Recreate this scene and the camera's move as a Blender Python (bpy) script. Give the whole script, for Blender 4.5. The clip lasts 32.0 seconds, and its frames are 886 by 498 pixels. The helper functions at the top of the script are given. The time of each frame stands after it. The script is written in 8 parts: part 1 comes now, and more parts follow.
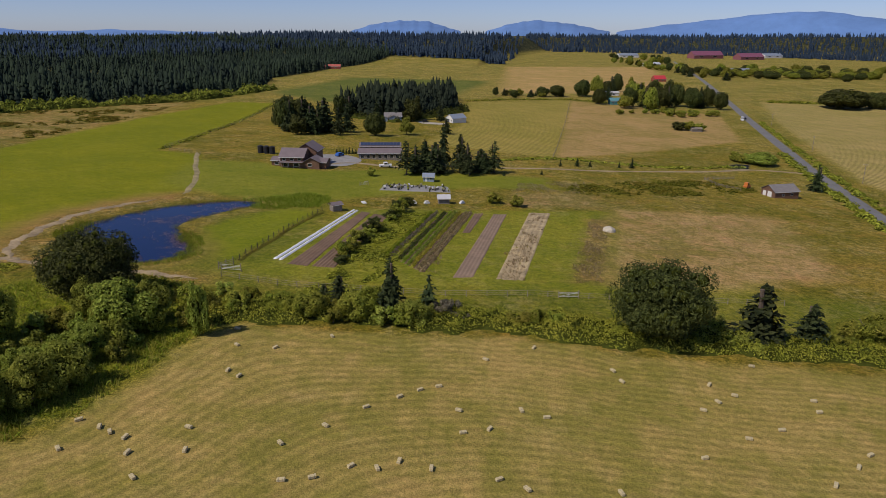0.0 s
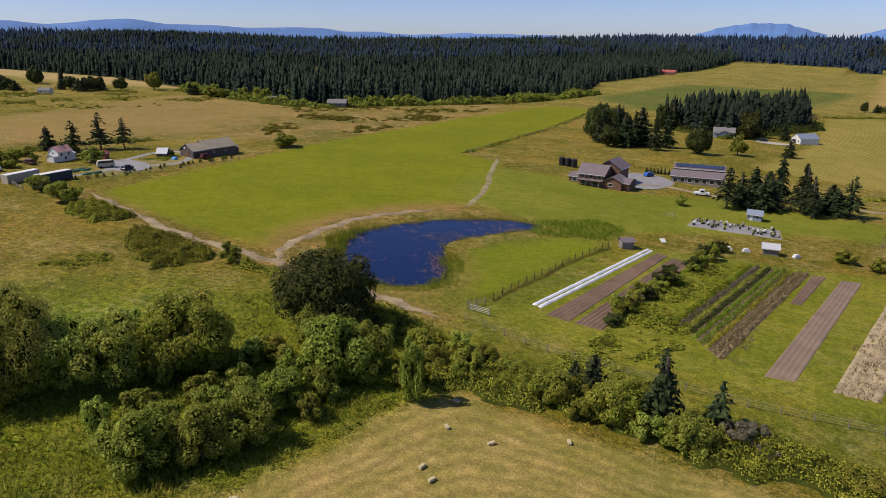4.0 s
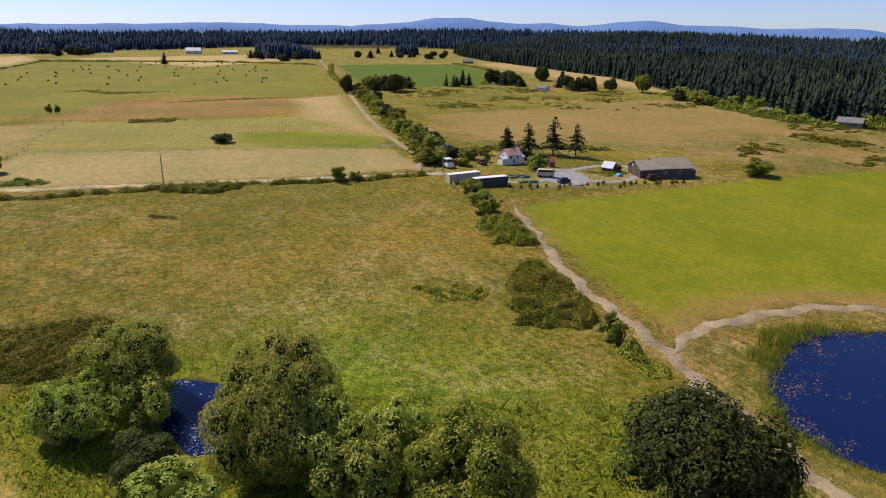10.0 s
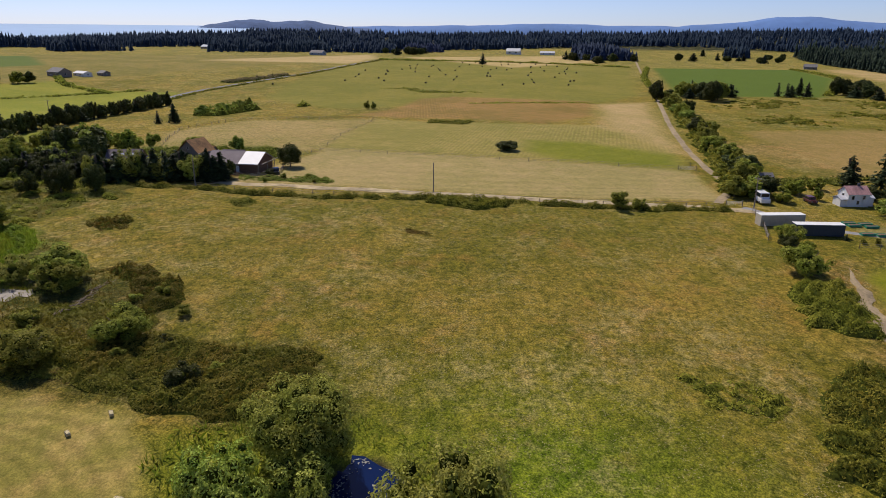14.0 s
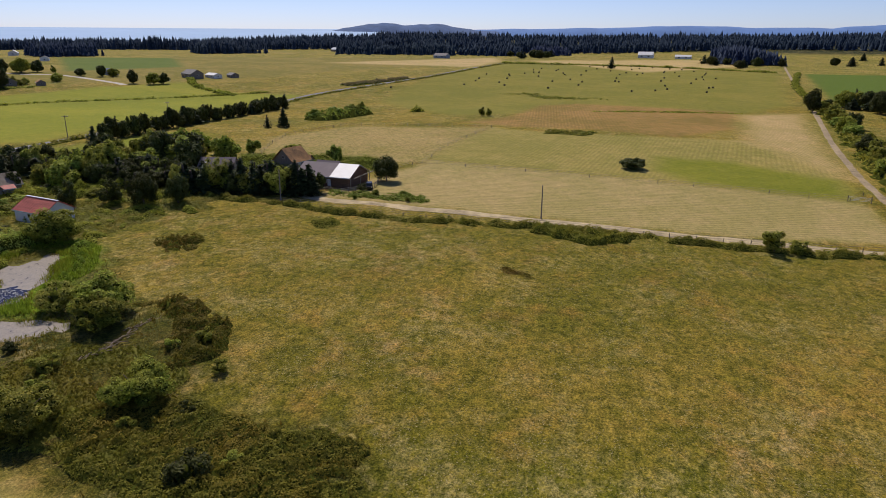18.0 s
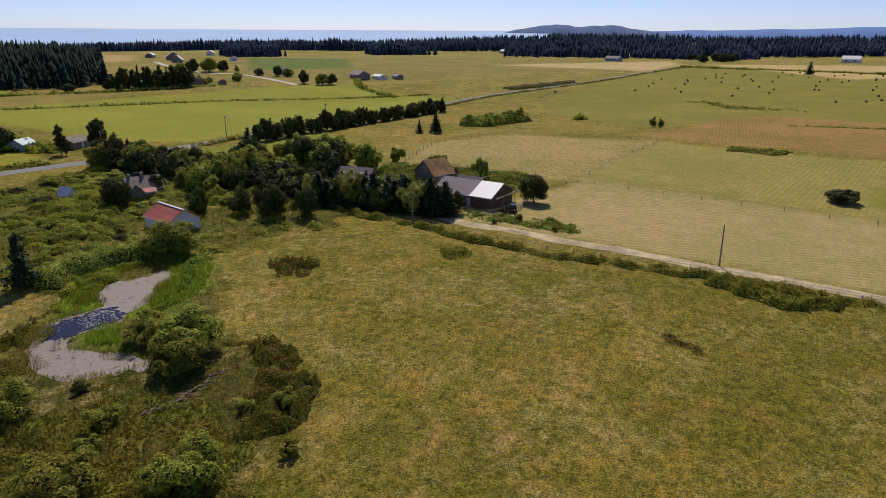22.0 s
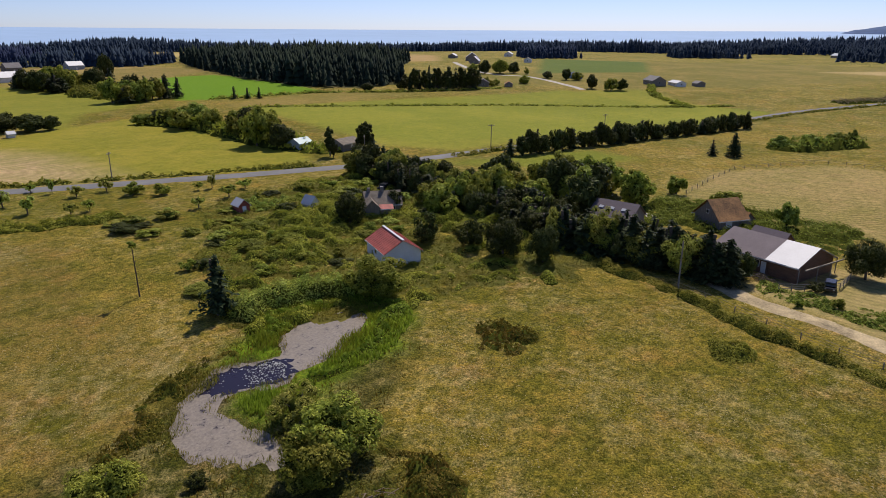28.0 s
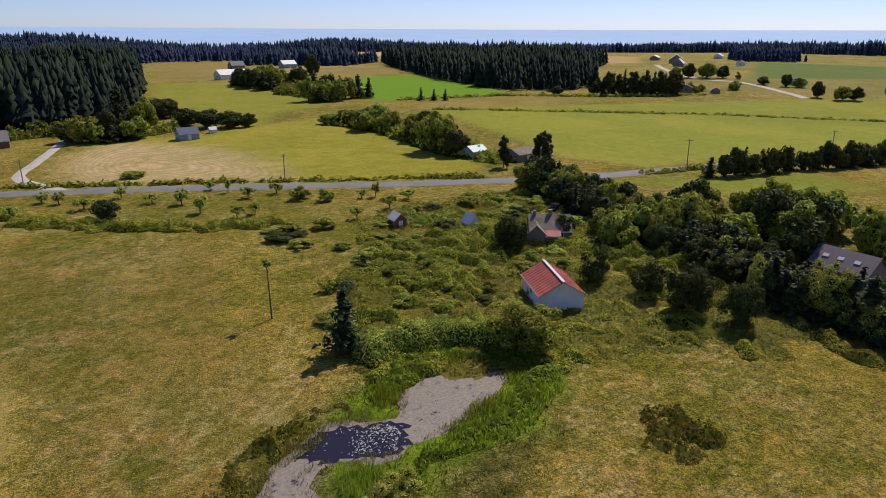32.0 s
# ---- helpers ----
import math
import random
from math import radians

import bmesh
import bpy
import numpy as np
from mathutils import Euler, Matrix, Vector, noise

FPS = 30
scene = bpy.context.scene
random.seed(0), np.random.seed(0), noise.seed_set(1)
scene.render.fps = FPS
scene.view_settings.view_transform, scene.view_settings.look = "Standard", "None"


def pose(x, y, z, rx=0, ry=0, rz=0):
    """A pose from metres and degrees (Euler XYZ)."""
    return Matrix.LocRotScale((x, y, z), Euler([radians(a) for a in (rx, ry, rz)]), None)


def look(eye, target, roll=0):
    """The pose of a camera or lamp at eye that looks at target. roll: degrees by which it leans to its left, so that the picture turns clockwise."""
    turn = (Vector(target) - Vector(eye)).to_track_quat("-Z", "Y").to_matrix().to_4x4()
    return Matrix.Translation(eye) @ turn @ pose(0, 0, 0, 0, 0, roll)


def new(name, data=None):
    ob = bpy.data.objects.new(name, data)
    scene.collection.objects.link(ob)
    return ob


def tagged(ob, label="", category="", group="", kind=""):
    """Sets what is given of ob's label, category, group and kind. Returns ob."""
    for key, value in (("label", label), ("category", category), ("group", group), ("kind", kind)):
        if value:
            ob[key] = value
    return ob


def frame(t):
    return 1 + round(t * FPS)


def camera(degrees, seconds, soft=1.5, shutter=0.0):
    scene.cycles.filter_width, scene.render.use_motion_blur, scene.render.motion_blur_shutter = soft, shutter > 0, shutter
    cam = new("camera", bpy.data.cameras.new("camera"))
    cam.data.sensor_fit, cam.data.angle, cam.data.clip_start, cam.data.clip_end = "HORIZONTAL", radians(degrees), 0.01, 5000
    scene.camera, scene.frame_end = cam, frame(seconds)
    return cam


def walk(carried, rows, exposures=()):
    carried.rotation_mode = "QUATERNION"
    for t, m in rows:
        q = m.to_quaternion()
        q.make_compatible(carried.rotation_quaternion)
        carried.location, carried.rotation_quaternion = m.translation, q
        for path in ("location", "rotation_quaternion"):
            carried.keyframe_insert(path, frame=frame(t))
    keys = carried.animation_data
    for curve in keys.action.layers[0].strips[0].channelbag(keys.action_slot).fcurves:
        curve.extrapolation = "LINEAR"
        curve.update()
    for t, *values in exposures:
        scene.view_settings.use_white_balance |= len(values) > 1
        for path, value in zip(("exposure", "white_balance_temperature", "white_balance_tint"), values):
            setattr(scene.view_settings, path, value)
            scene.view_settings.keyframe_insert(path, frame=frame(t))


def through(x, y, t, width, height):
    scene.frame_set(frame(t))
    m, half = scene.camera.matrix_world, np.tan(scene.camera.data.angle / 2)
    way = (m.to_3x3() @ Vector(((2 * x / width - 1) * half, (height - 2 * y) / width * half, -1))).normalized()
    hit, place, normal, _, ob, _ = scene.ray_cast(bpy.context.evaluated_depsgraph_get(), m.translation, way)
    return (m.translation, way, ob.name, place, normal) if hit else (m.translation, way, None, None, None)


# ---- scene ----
cam = camera(66.65, 32.0, soft=0.8)
# seconds, eye x, y, z, heading (degrees to the left of +y), pitch, roll
ROWS = [
    (0, 0.01, 0.04, 45.93, -0.01, -17.73, 0.21),
    (0.5, 0.66, 3.75, 45.97, 3.31, -17.70, 0.24),
    (1, 1.24, 7.36, 46.00, 6.68, -17.66, 0.23),
    (1.5, 1.55, 10.93, 46.02, 9.99, -17.61, 0.32),
    (2, 1.62, 14.81, 45.97, 13.27, -17.61, 0.44),
    (2.5, 1.65, 18.85, 45.88, 16.73, -17.65, 0.43),
    (3, 1.53, 22.47, 45.97, 20.19, -17.70, 0.44),
    (3.5, 0.99, 26.56, 45.57, 23.61, -17.61, 0.35),
    (5.5, -2.36, 40.62, 45.56, 37.27, -17.58, 0.37),
    (6, -3.84, 43.86, 45.36, 40.55, -17.52, 0.42),
    (6.5, -5.30, 47.11, 45.33, 43.96, -17.52, 0.43),
    (7, -6.75, 50.37, 45.31, 47.44, -17.53, 0.37),
    (7.5, -8.71, 53.22, 45.36, 50.71, -17.54, 0.38),
    (8, -10.98, 55.99, 45.35, 54.00, -17.56, 0.49),
    (8.5, -13.27, 58.82, 45.25, 57.34, -17.56, 0.49),
    (9, -15.76, 61.46, 45.16, 60.65, -17.59, 0.53),
    (9.5, -17.96, 63.48, 45.32, 63.87, -17.62, 0.52),
    (10, -20.14, 65.59, 45.67, 67.23, -17.70, 0.45),
    (10.5, -22.76, 67.51, 45.68, 70.47, -17.72, 0.45),
    (11, -25.41, 69.22, 45.69, 73.67, -17.73, 0.51),
    (11.5, -28.11, 70.58, 45.80, 76.83, -17.74, 0.54),
    (12, -30.86, 72.03, 45.88, 80.08, -17.76, 0.51),
    (12.5, -33.72, 73.62, 46.08, 83.41, -17.79, 0.47),
    (13, -36.84, 74.65, 46.12, 86.61, -17.81, 0.42),
    (13.5, -39.88, 75.45, 46.13, 89.75, -17.80, 0.42),
    (14, -42.97, 76.28, 46.16, 93.00, -17.81, 0.40),
    (14.5, -46.06, 76.80, 46.15, 96.21, -17.81, 0.45),
    (16.5, -58.73, 78.12, 45.87, 99.37, -17.67, 0.22),
    (17, -60.86, 77.97, 45.91, 100.64, -17.67, 0.29),
    (17.5, -63.90, 77.62, 45.79, 102.00, -17.66, 0.32),
    (18, -66.75, 77.25, 45.79, 103.44, -17.63, 0.27),
    (18.5, -70.07, 76.85, 45.75, 104.87, -17.63, 0.32),
    (19, -72.80, 76.35, 45.91, 106.32, -17.62, 0.31),
    (19.5, -75.53, 75.89, 45.93, 107.89, -17.59, 0.31),
    (20, -78.06, 75.54, 46.00, 109.73, -17.59, 0.35),
    (20.5, -80.59, 75.07, 45.94, 111.66, -17.60, 0.34),
    (21, -83.50, 74.59, 45.84, 113.63, -17.58, 0.28),
    (21.5, -86.02, 73.86, 45.86, 115.49, -17.57, 0.25),
    (22, -88.54, 73.30, 45.85, 117.33, -17.56, 0.27),
    (22.5, -91.36, 72.52, 45.79, 119.35, -17.54, 0.25),
    (23, -93.89, 71.74, 45.79, 121.38, -17.52, 0.20),
    (23.5, -96.26, 70.82, 45.84, 123.39, -17.51, 0.21),
    (24, -98.72, 69.93, 45.84, 125.46, -17.49, 0.24),
    (24.5, -100.78, 68.81, 46.13, 127.37, -17.53, 0.37),
    (25, -103.07, 67.83, 46.23, 129.41, -17.53, 0.39),
    (25.5, -105.39, 66.65, 46.33, 131.40, -17.57, 0.45),
    (27.5, -113.87, 61.37, 46.45, 139.59, -17.55, 0.35),
    (28, -115.77, 60.10, 46.61, 141.62, -17.61, 0.31),
    (28.5, -117.62, 58.81, 46.71, 143.64, -17.63, 0.25),
    (29, -119.20, 57.44, 46.78, 145.63, -17.62, 0.24),
    (29.5, -120.83, 55.80, 46.94, 147.65, -17.66, 0.18),
    (30, -122.47, 54.09, 47.04, 149.68, -17.67, 0.21),
    (30.5, -124.07, 52.24, 46.99, 151.69, -17.62, 0.31),
    (31, -125.37, 50.67, 47.05, 153.66, -17.63, 0.35),
    (31.5, -126.90, 49.00, 47.07, 155.73, -17.65, 0.34),
    (32, -128.33, 47.21, 47.08, 157.79, -17.67, 0.26),
]


def aim(x, y, z, heading, pitch, roll):
    h, p = radians(heading), radians(pitch)
    ahead = (-math.sin(h) * math.cos(p), math.cos(h) * math.cos(p), math.sin(p))
    return look((x, y, z), (x + ahead[0], y + ahead[1], z + ahead[2]), roll)


walk(cam, [(row[0], aim(*row[1:])) for row in ROWS], exposures=[(0.0, -0.31), (3.0, -0.15), (6.0, 0.3), (9.0, 0.3), (12.0, 0.1), (15.0, 0.0), (20.0, -0.05), (28.0, 0.05), (32.0, 0.1)])

# ---- world and sun ----
SUN_EL, SUN_AZ = 51.0, 237.0
world = bpy.data.worlds.new("world")
scene.world = world
world.use_nodes = True
wn = world.node_tree
sky = wn.nodes.new("ShaderNodeTexSky")
sky.sky_type, sky.sun_disc = "NISHITA", False
sky.sun_elevation, sky.sun_rotation = radians(SUN_EL), radians(SUN_AZ)
sky.altitude, sky.air_density, sky.dust_density, sky.ozone_density = 100, 0.7, 0.3, 3.5
cool = wn.nodes.new("ShaderNodeMix")
cool.data_type, cool.blend_type = "RGBA", "MULTIPLY"
cool.inputs[0].default_value, cool.inputs[7].default_value = 1.0, (0.94, 0.93, 1.17, 1)
wn.links.new(sky.outputs[0], cool.inputs[6])
wn.links.new(cool.outputs[2], wn.nodes["Background"].inputs[0])
wn.nodes["Background"].inputs[1].default_value = 0.096
sun = new("sun", bpy.data.lights.new("sun", "SUN"))
sun.data.energy, sun.data.angle, sun.data.color = 4.1, radians(0.6), (1.0, 0.905, 0.81)
sd = Vector((math.sin(radians(SUN_AZ)) * math.cos(radians(SUN_EL)), math.cos(radians(SUN_AZ)) * math.cos(radians(SUN_EL)), math.sin(radians(SUN_EL))))
sun.rotation_euler = sd.to_track_quat("Z", "Y").to_euler()

rng = np.random.default_rng(7)


# ---- lie of the land ----
def land(x, y):
    """Height of the ground."""
    x, y = np.asarray(x, float), np.asarray(y, float)
    dx, dy = x + 90.0, y - 70.0
    d = np.hypot(dx, dy) + 1e-9
    k = np.where(d <= 330.0, 1.0, (330.0 + (1 - np.exp(-np.maximum(d - 330.0, 0) / 250.0)) * 120.0) / d)
    u, v = (-90.0 + dx * k) / 200.0, (70.0 + dy * k) / 200.0
    z = -11.8146 * u + -3.7590 * v + -2.2870 * u * u + 0.6508 * u * v + -0.6355 * v * v
    z = z - 11.0 * np.exp(-((x + 450.0) ** 2 + (y + 110.0) ** 2) / 33800.0)
    t, target = far_rise(x, y)
    return z * (1 - t) + target * t


def village(deg):
    """The open valley with the road to the village."""
    return np.clip((17.0 - np.abs(deg - 66.0)) / 4.0, 0, 1)


def far_rise(x, y):
    """Low wooded ridges that close the view: how far they have taken over, and their height."""
    d = np.hypot(x + 90.0, y - 70.0)
    a = np.arctan2(y - 70.0, x + 90.0)
    deg = np.degrees(a) % 360.0
    t = np.clip((d - 1150.0 - 1150.0 * village(deg)) / 700.0, 0, 1)
    seaward = np.clip((deg - 198.0) / 14.0, 0, 1) * np.clip((330.0 - deg) / 20.0, 0, 1)
    woods = 3.0 + 10.0 * np.clip((238.0 - deg) / 8.0, 0, 1) + 2.5 * np.sin(9 * a) + 2.0 * np.sin(23 * a) + 30.0 * np.exp(-(((deg - 276.0) / 6.0) ** 2)) + 13.0 * np.exp(-(((deg - 255.5) / 5.0) ** 2))
    target = (37.0 + 4.0 * np.sin(3 * a + 0.6) + 3.0 * np.sin(7 * a + 2.0) + 1.5 * np.sin(19 * a) - 13.0 * np.exp(-(((deg - 117.0) / 18.0) ** 2))) * (1 - seaward) + woods * seaward
    return t * t * (3 - 2 * t), target


def zat(x, y):
    return float(land(x, y))


# ---- helpers ----
def col_mesh(name, verts, faces, mats, smooth=False, mat_index=None):
    """A mesh from arrays: faces is an (n, 3) or (n, 4) array."""
    me = bpy.data.meshes.new(name)
    verts, faces = np.asarray(verts, np.float32), np.asarray(faces, np.int32)
    n, k = faces.shape
    me.vertices.add(len(verts))
    me.vertices.foreach_set("co", verts.ravel())
    me.loops.add(n * k)
    me.loops.foreach_set("vertex_index", faces.ravel())
    me.polygons.add(n)
    me.polygons.foreach_set("loop_start", np.arange(0, n * k, k, dtype=np.int32))
    me.polygons.foreach_set("loop_total", np.full(n, k, np.int32))
    if smooth:
        me.polygons.foreach_set("use_smooth", np.ones(n, bool))
    if mat_index is not None:
        me.polygons.foreach_set("material_index", np.asarray(mat_index, np.int32))
    for m in mats if isinstance(mats, (list, tuple)) else [mats]:
        me.materials.append(m)
    me.update(calc_edges=True)
    return me


def part(name, bm, material, parent=None, label=""):
    me = bpy.data.meshes.new(name)
    bm.to_mesh(me)
    bm.free()
    for m in material if isinstance(material, (list, tuple)) else [material]:
        me.materials.append(m)
    ob = new(name, me)
    ob.parent = parent
    if label:
        ob["label"] = label
    return ob


def share(name, me, parent=None, loc=(0, 0, 0), rot=(0, 0, 0), scale=(1, 1, 1)):
    ob = new(name, me)
    ob.parent = parent
    ob.location, ob.rotation_euler, ob.scale = loc, rot, scale
    return ob


def empty(name, x, y, z=None, turn=0.0, scale=1.0):
    ob = new(name)
    ob.empty_display_size = 0.3
    ob.matrix_basis = pose(x, y, zat(x, y) if z is None else z, 0, 0, turn) @ Matrix.Diagonal((*((scale,) * 3 if isinstance(scale, (int, float)) else scale), 1))
    return ob


def box(bm, x0, y0, z0, x1, y1, z1, bevel=0.0):
    m = Matrix.Translation(((x0 + x1) / 2, (y0 + y1) / 2, (z0 + z1) / 2)) @ Matrix.Diagonal((abs(x1 - x0), abs(y1 - y0), abs(z1 - z0), 1))
    out = bmesh.ops.create_cube(bm, size=1.0, matrix=m)
    if bevel:
        edges = {e for v in out["verts"] for e in v.link_edges}
        bmesh.ops.bevel(bm, geom=list(edges), offset=bevel, segments=1, affect="EDGES")
    return bm


def boxed(*dims, bevel=0.0):
    return box(bmesh.new(), *dims, bevel=bevel)


def rod(bm, a, b, r0, r1=None, seg=6):
    a, b = Vector(a), Vector(b)
    q = (b - a).to_track_quat("Z", "Y").to_matrix().to_4x4()
    bmesh.ops.create_cone(bm, cap_ends=True, segments=seg, radius1=r0, radius2=r0 if r1 is None else r1, depth=(b - a).length, matrix=Matrix.Translation((a + b) / 2) @ q)
    return bm


def inside(px, py, poly):
    """Even-odd test of arrays of points."""
    hit = np.zeros(px.shape, bool)
    n = len(poly)
    for i in range(n):
        (x0, y0), (x1, y1) = poly[i], poly[(i + 1) % n]
        if y0 == y1:
            continue
        cross = ((y0 > py) != (y1 > py)) & (px < (x1 - x0) * (py - y0) / (y1 - y0) + x0)
        hit ^= cross
    return hit


def line_far(px, py, line, closed=False):
    """Distance of points from a polyline."""
    best = np.full(px.shape, 1e9)
    pts = list(line) + ([line[0]] if closed else [])
    for (x0, y0), (x1, y1) in zip(pts[:-1], pts[1:]):
        dx, dy = x1 - x0, y1 - y0
        t = np.clip(((px - x0) * dx + (py - y0) * dy) / (dx * dx + dy * dy + 1e-9), 0, 1)
        best = np.minimum(best, np.hypot(px - x0 - t * dx, py - y0 - t * dy))
    return best


def round_far(px, py, poly, soft=7.0):
    """Distance from an outline whose corners are rounded off."""
    total = np.zeros(px.shape)
    ends = list(poly) + [poly[0]]
    for a, b in zip(ends[:-1], ends[1:]):
        if math.hypot(b[0] - a[0], b[1] - a[1]) > 25.0 or len(poly) < 9:
            total += np.exp(-line_far(px, py, [a, b]) / soft)
        else:
            total += np.exp(-line_far(px, py, [a, b]) / soft) * math.hypot(b[0] - a[0], b[1] - a[1]) / 25.0
    return -soft * np.log(total + 1e-30)


def smooth_line(pts, n=8, closed=False):
    """A round curve through the points (Catmull-Rom)."""
    p = [np.array(q, float) for q in pts]
    p = [p[-1]] + p + p[:2] if closed else [2 * p[0] - p[1]] + p + [2 * p[-1] - p[-2]]
    out = []
    for i in range(1, len(p) - 2):
        a, b, c, d = p[i - 1 : i + 3]
        for t in np.arange(n) / n:
            out.append(0.5 * (2 * b + (c - a) * t + (2 * a - 5 * b + 4 * c - d) * t * t + (3 * b - a - 3 * c + d) * t**3))
    if not closed:
        out.append(p[-2])
    return [tuple(q) for q in out]


def wave(x, y, s, seed=0.0):
    """Cheap smooth noise in -1..1 at the size s metres."""
    x, y = x / s, y / s
    v = np.sin(1.7 * x + 2.3 * np.sin(0.9 * y + seed) + seed) + np.sin(1.9 * y + 2.1 * np.sin(1.1 * x + 2 * seed)) + np.sin(1.3 * (x + y) + 1.7 * np.sin(0.7 * (x - y) + 3 * seed))
    return v / 3.0


# ---- materials ----
def mat(name, rough=0.8, metal=0.0):
    m = bpy.data.materials.new(name)
    m.use_nodes = True
    b = m.node_tree.nodes["Principled BSDF"]
    b.inputs["Roughness"].default_value, b.inputs["Metallic"].default_value = rough, metal
    return m, m.node_tree.nodes, m.node_tree.links, b


def tex_noise(nodes, links, scale, detail=4.0, rough=0.6, vec=None):
    n = nodes.new("ShaderNodeTexNoise")
    n.inputs["Scale"].default_value, n.inputs["Detail"].default_value, n.inputs["Roughness"].default_value = scale, detail, rough
    if vec is not None:
        links.new(vec, n.inputs["Vector"])
    return n.outputs["Fac"]


def ramp(nodes, links, fac, stops):
    r = nodes.new("ShaderNodeValToRGB")
    while len(r.color_ramp.elements) < len(stops):
        r.color_ramp.elements.new(0.5)
    for e, (p, c) in zip(r.color_ramp.elements, stops):
        e.position, e.color = p, (*c, 1) if len(c) == 3 else c
    links.new(fac, r.inputs[0])
    return r.outputs[0]


def mixc(nodes, links, fac, a, b, mode="MIX"):
    n = nodes.new("ShaderNodeMix")
    n.data_type, n.blend_type = "RGBA", mode
    for sock, v in ((n.inputs[0], fac), (n.inputs[6], a), (n.inputs[7], b)):
        if isinstance(v, (int, float)):
            sock.default_value = v
        elif isinstance(v, tuple):
            sock.default_value = (*v, 1)
        else:
            links.new(v, sock)
    return n.outputs[2]


def calc(nodes, links, op, a, b=0.0, c=0.0):
    n = nodes.new("ShaderNodeMath")
    n.operation = op
    for sock, v in zip(n.inputs, (a, b, c)):
        if isinstance(v, (int, float)):
            sock.default_value = v
        else:
            links.new(v, sock)
    return n.outputs[0]


def bump(nodes, links, bsdf, height, strength=0.4, distance=0.1):
    n = nodes.new("ShaderNodeBump")
    n.inputs["Strength"].default_value, n.inputs["Distance"].default_value = strength, distance
    links.new(height, n.inputs["Height"])
    links.new(n.outputs[0], bsdf.inputs["Normal"])


def world_pos(nodes):
    return nodes.new("ShaderNodeNewGeometry").outputs["Position"]


def plain(name, colour, rough=0.8, metal=0.0, vary=0.15, scale=3.0, bump_size=0.0, streak=None):
    """A painted, wooden or stony surface with grain and stains at two sizes."""
    m, n, l, b = mat(name, rough, metal)
    tc = n.new("ShaderNodeTexCoord").outputs["Object"]
    if streak:
        mp = n.new("ShaderNodeMapping")
        mp.inputs["Scale"].default_value = streak
        l.new(tc, mp.inputs[0])
        tc = mp.outputs[0]
    fine, wide = tex_noise(n, l, scale * 4, 5, 0.7, tc), tex_noise(n, l, scale * 0.4, 3, 0.6, tc)
    both = calc(n, l, "ADD", calc(n, l, "MULTIPLY", fine, 0.5), calc(n, l, "MULTIPLY", wide, 0.5))
    lo = tuple(max(0.0, c * (1 - 2.2 * vary)) for c in colour)
    hi = tuple(min(1.0, c * (1 + 2.2 * vary)) for c in colour)
    l.new(ramp(n, l, both, [(0.3, lo), (0.7, hi)]), b.inputs["Base Color"])
    if bump_size:
        bump(n, l, b, fine, 0.5, bump_size)
    return m


def leafy(name, dark, light, through=0.36, rough=0.6, patch=None, patch_size=0.12):
    """Foliage: each leaf clump has its own shade, each plant its own cast."""
    m, n, l, b = mat(name, rough)
    geo, obj = n.new("ShaderNodeNewGeometry"), n.new("ShaderNodeObjectInfo")
    base = mixc(n, l, geo.outputs["Random Per Island"], dark, light)
    if patch:
        f = ramp(n, l, tex_noise(n, l, patch_size, 4, 0.6, geo.outputs["Position"]), [(0.42, (0, 0, 0)), (0.62, (1, 1, 1))])
        base = mixc(n, l, f, base, mixc(n, l, 1.0, base, patch, "MULTIPLY"))
    hs = n.new("ShaderNodeHueSaturation")
    l.new(calc(n, l, "ADD", 0.48, calc(n, l, "MULTIPLY", obj.outputs["Random"], 0.04)), hs.inputs["Hue"])
    l.new(calc(n, l, "ADD", 0.8, calc(n, l, "MULTIPLY", obj.outputs["Random"], 0.4)), hs.inputs["Value"])
    l.new(base, hs.inputs["Color"])
    l.new(hs.outputs[0], b.inputs["Base Color"])
    b.inputs["Specular IOR Level"].default_value = 0.07
    tr = n.new("ShaderNodeBsdfTranslucent")
    l.new(hs.outputs[0], tr.inputs[0])
    mx = n.new("ShaderNodeMixShader")
    mx.inputs[0].default_value = through
    l.new(b.outputs[0], mx.inputs[1])
    l.new(tr.outputs[0], mx.inputs[2])
    l.new(mx.outputs[0], n["Material Output"].inputs[0])
    return m


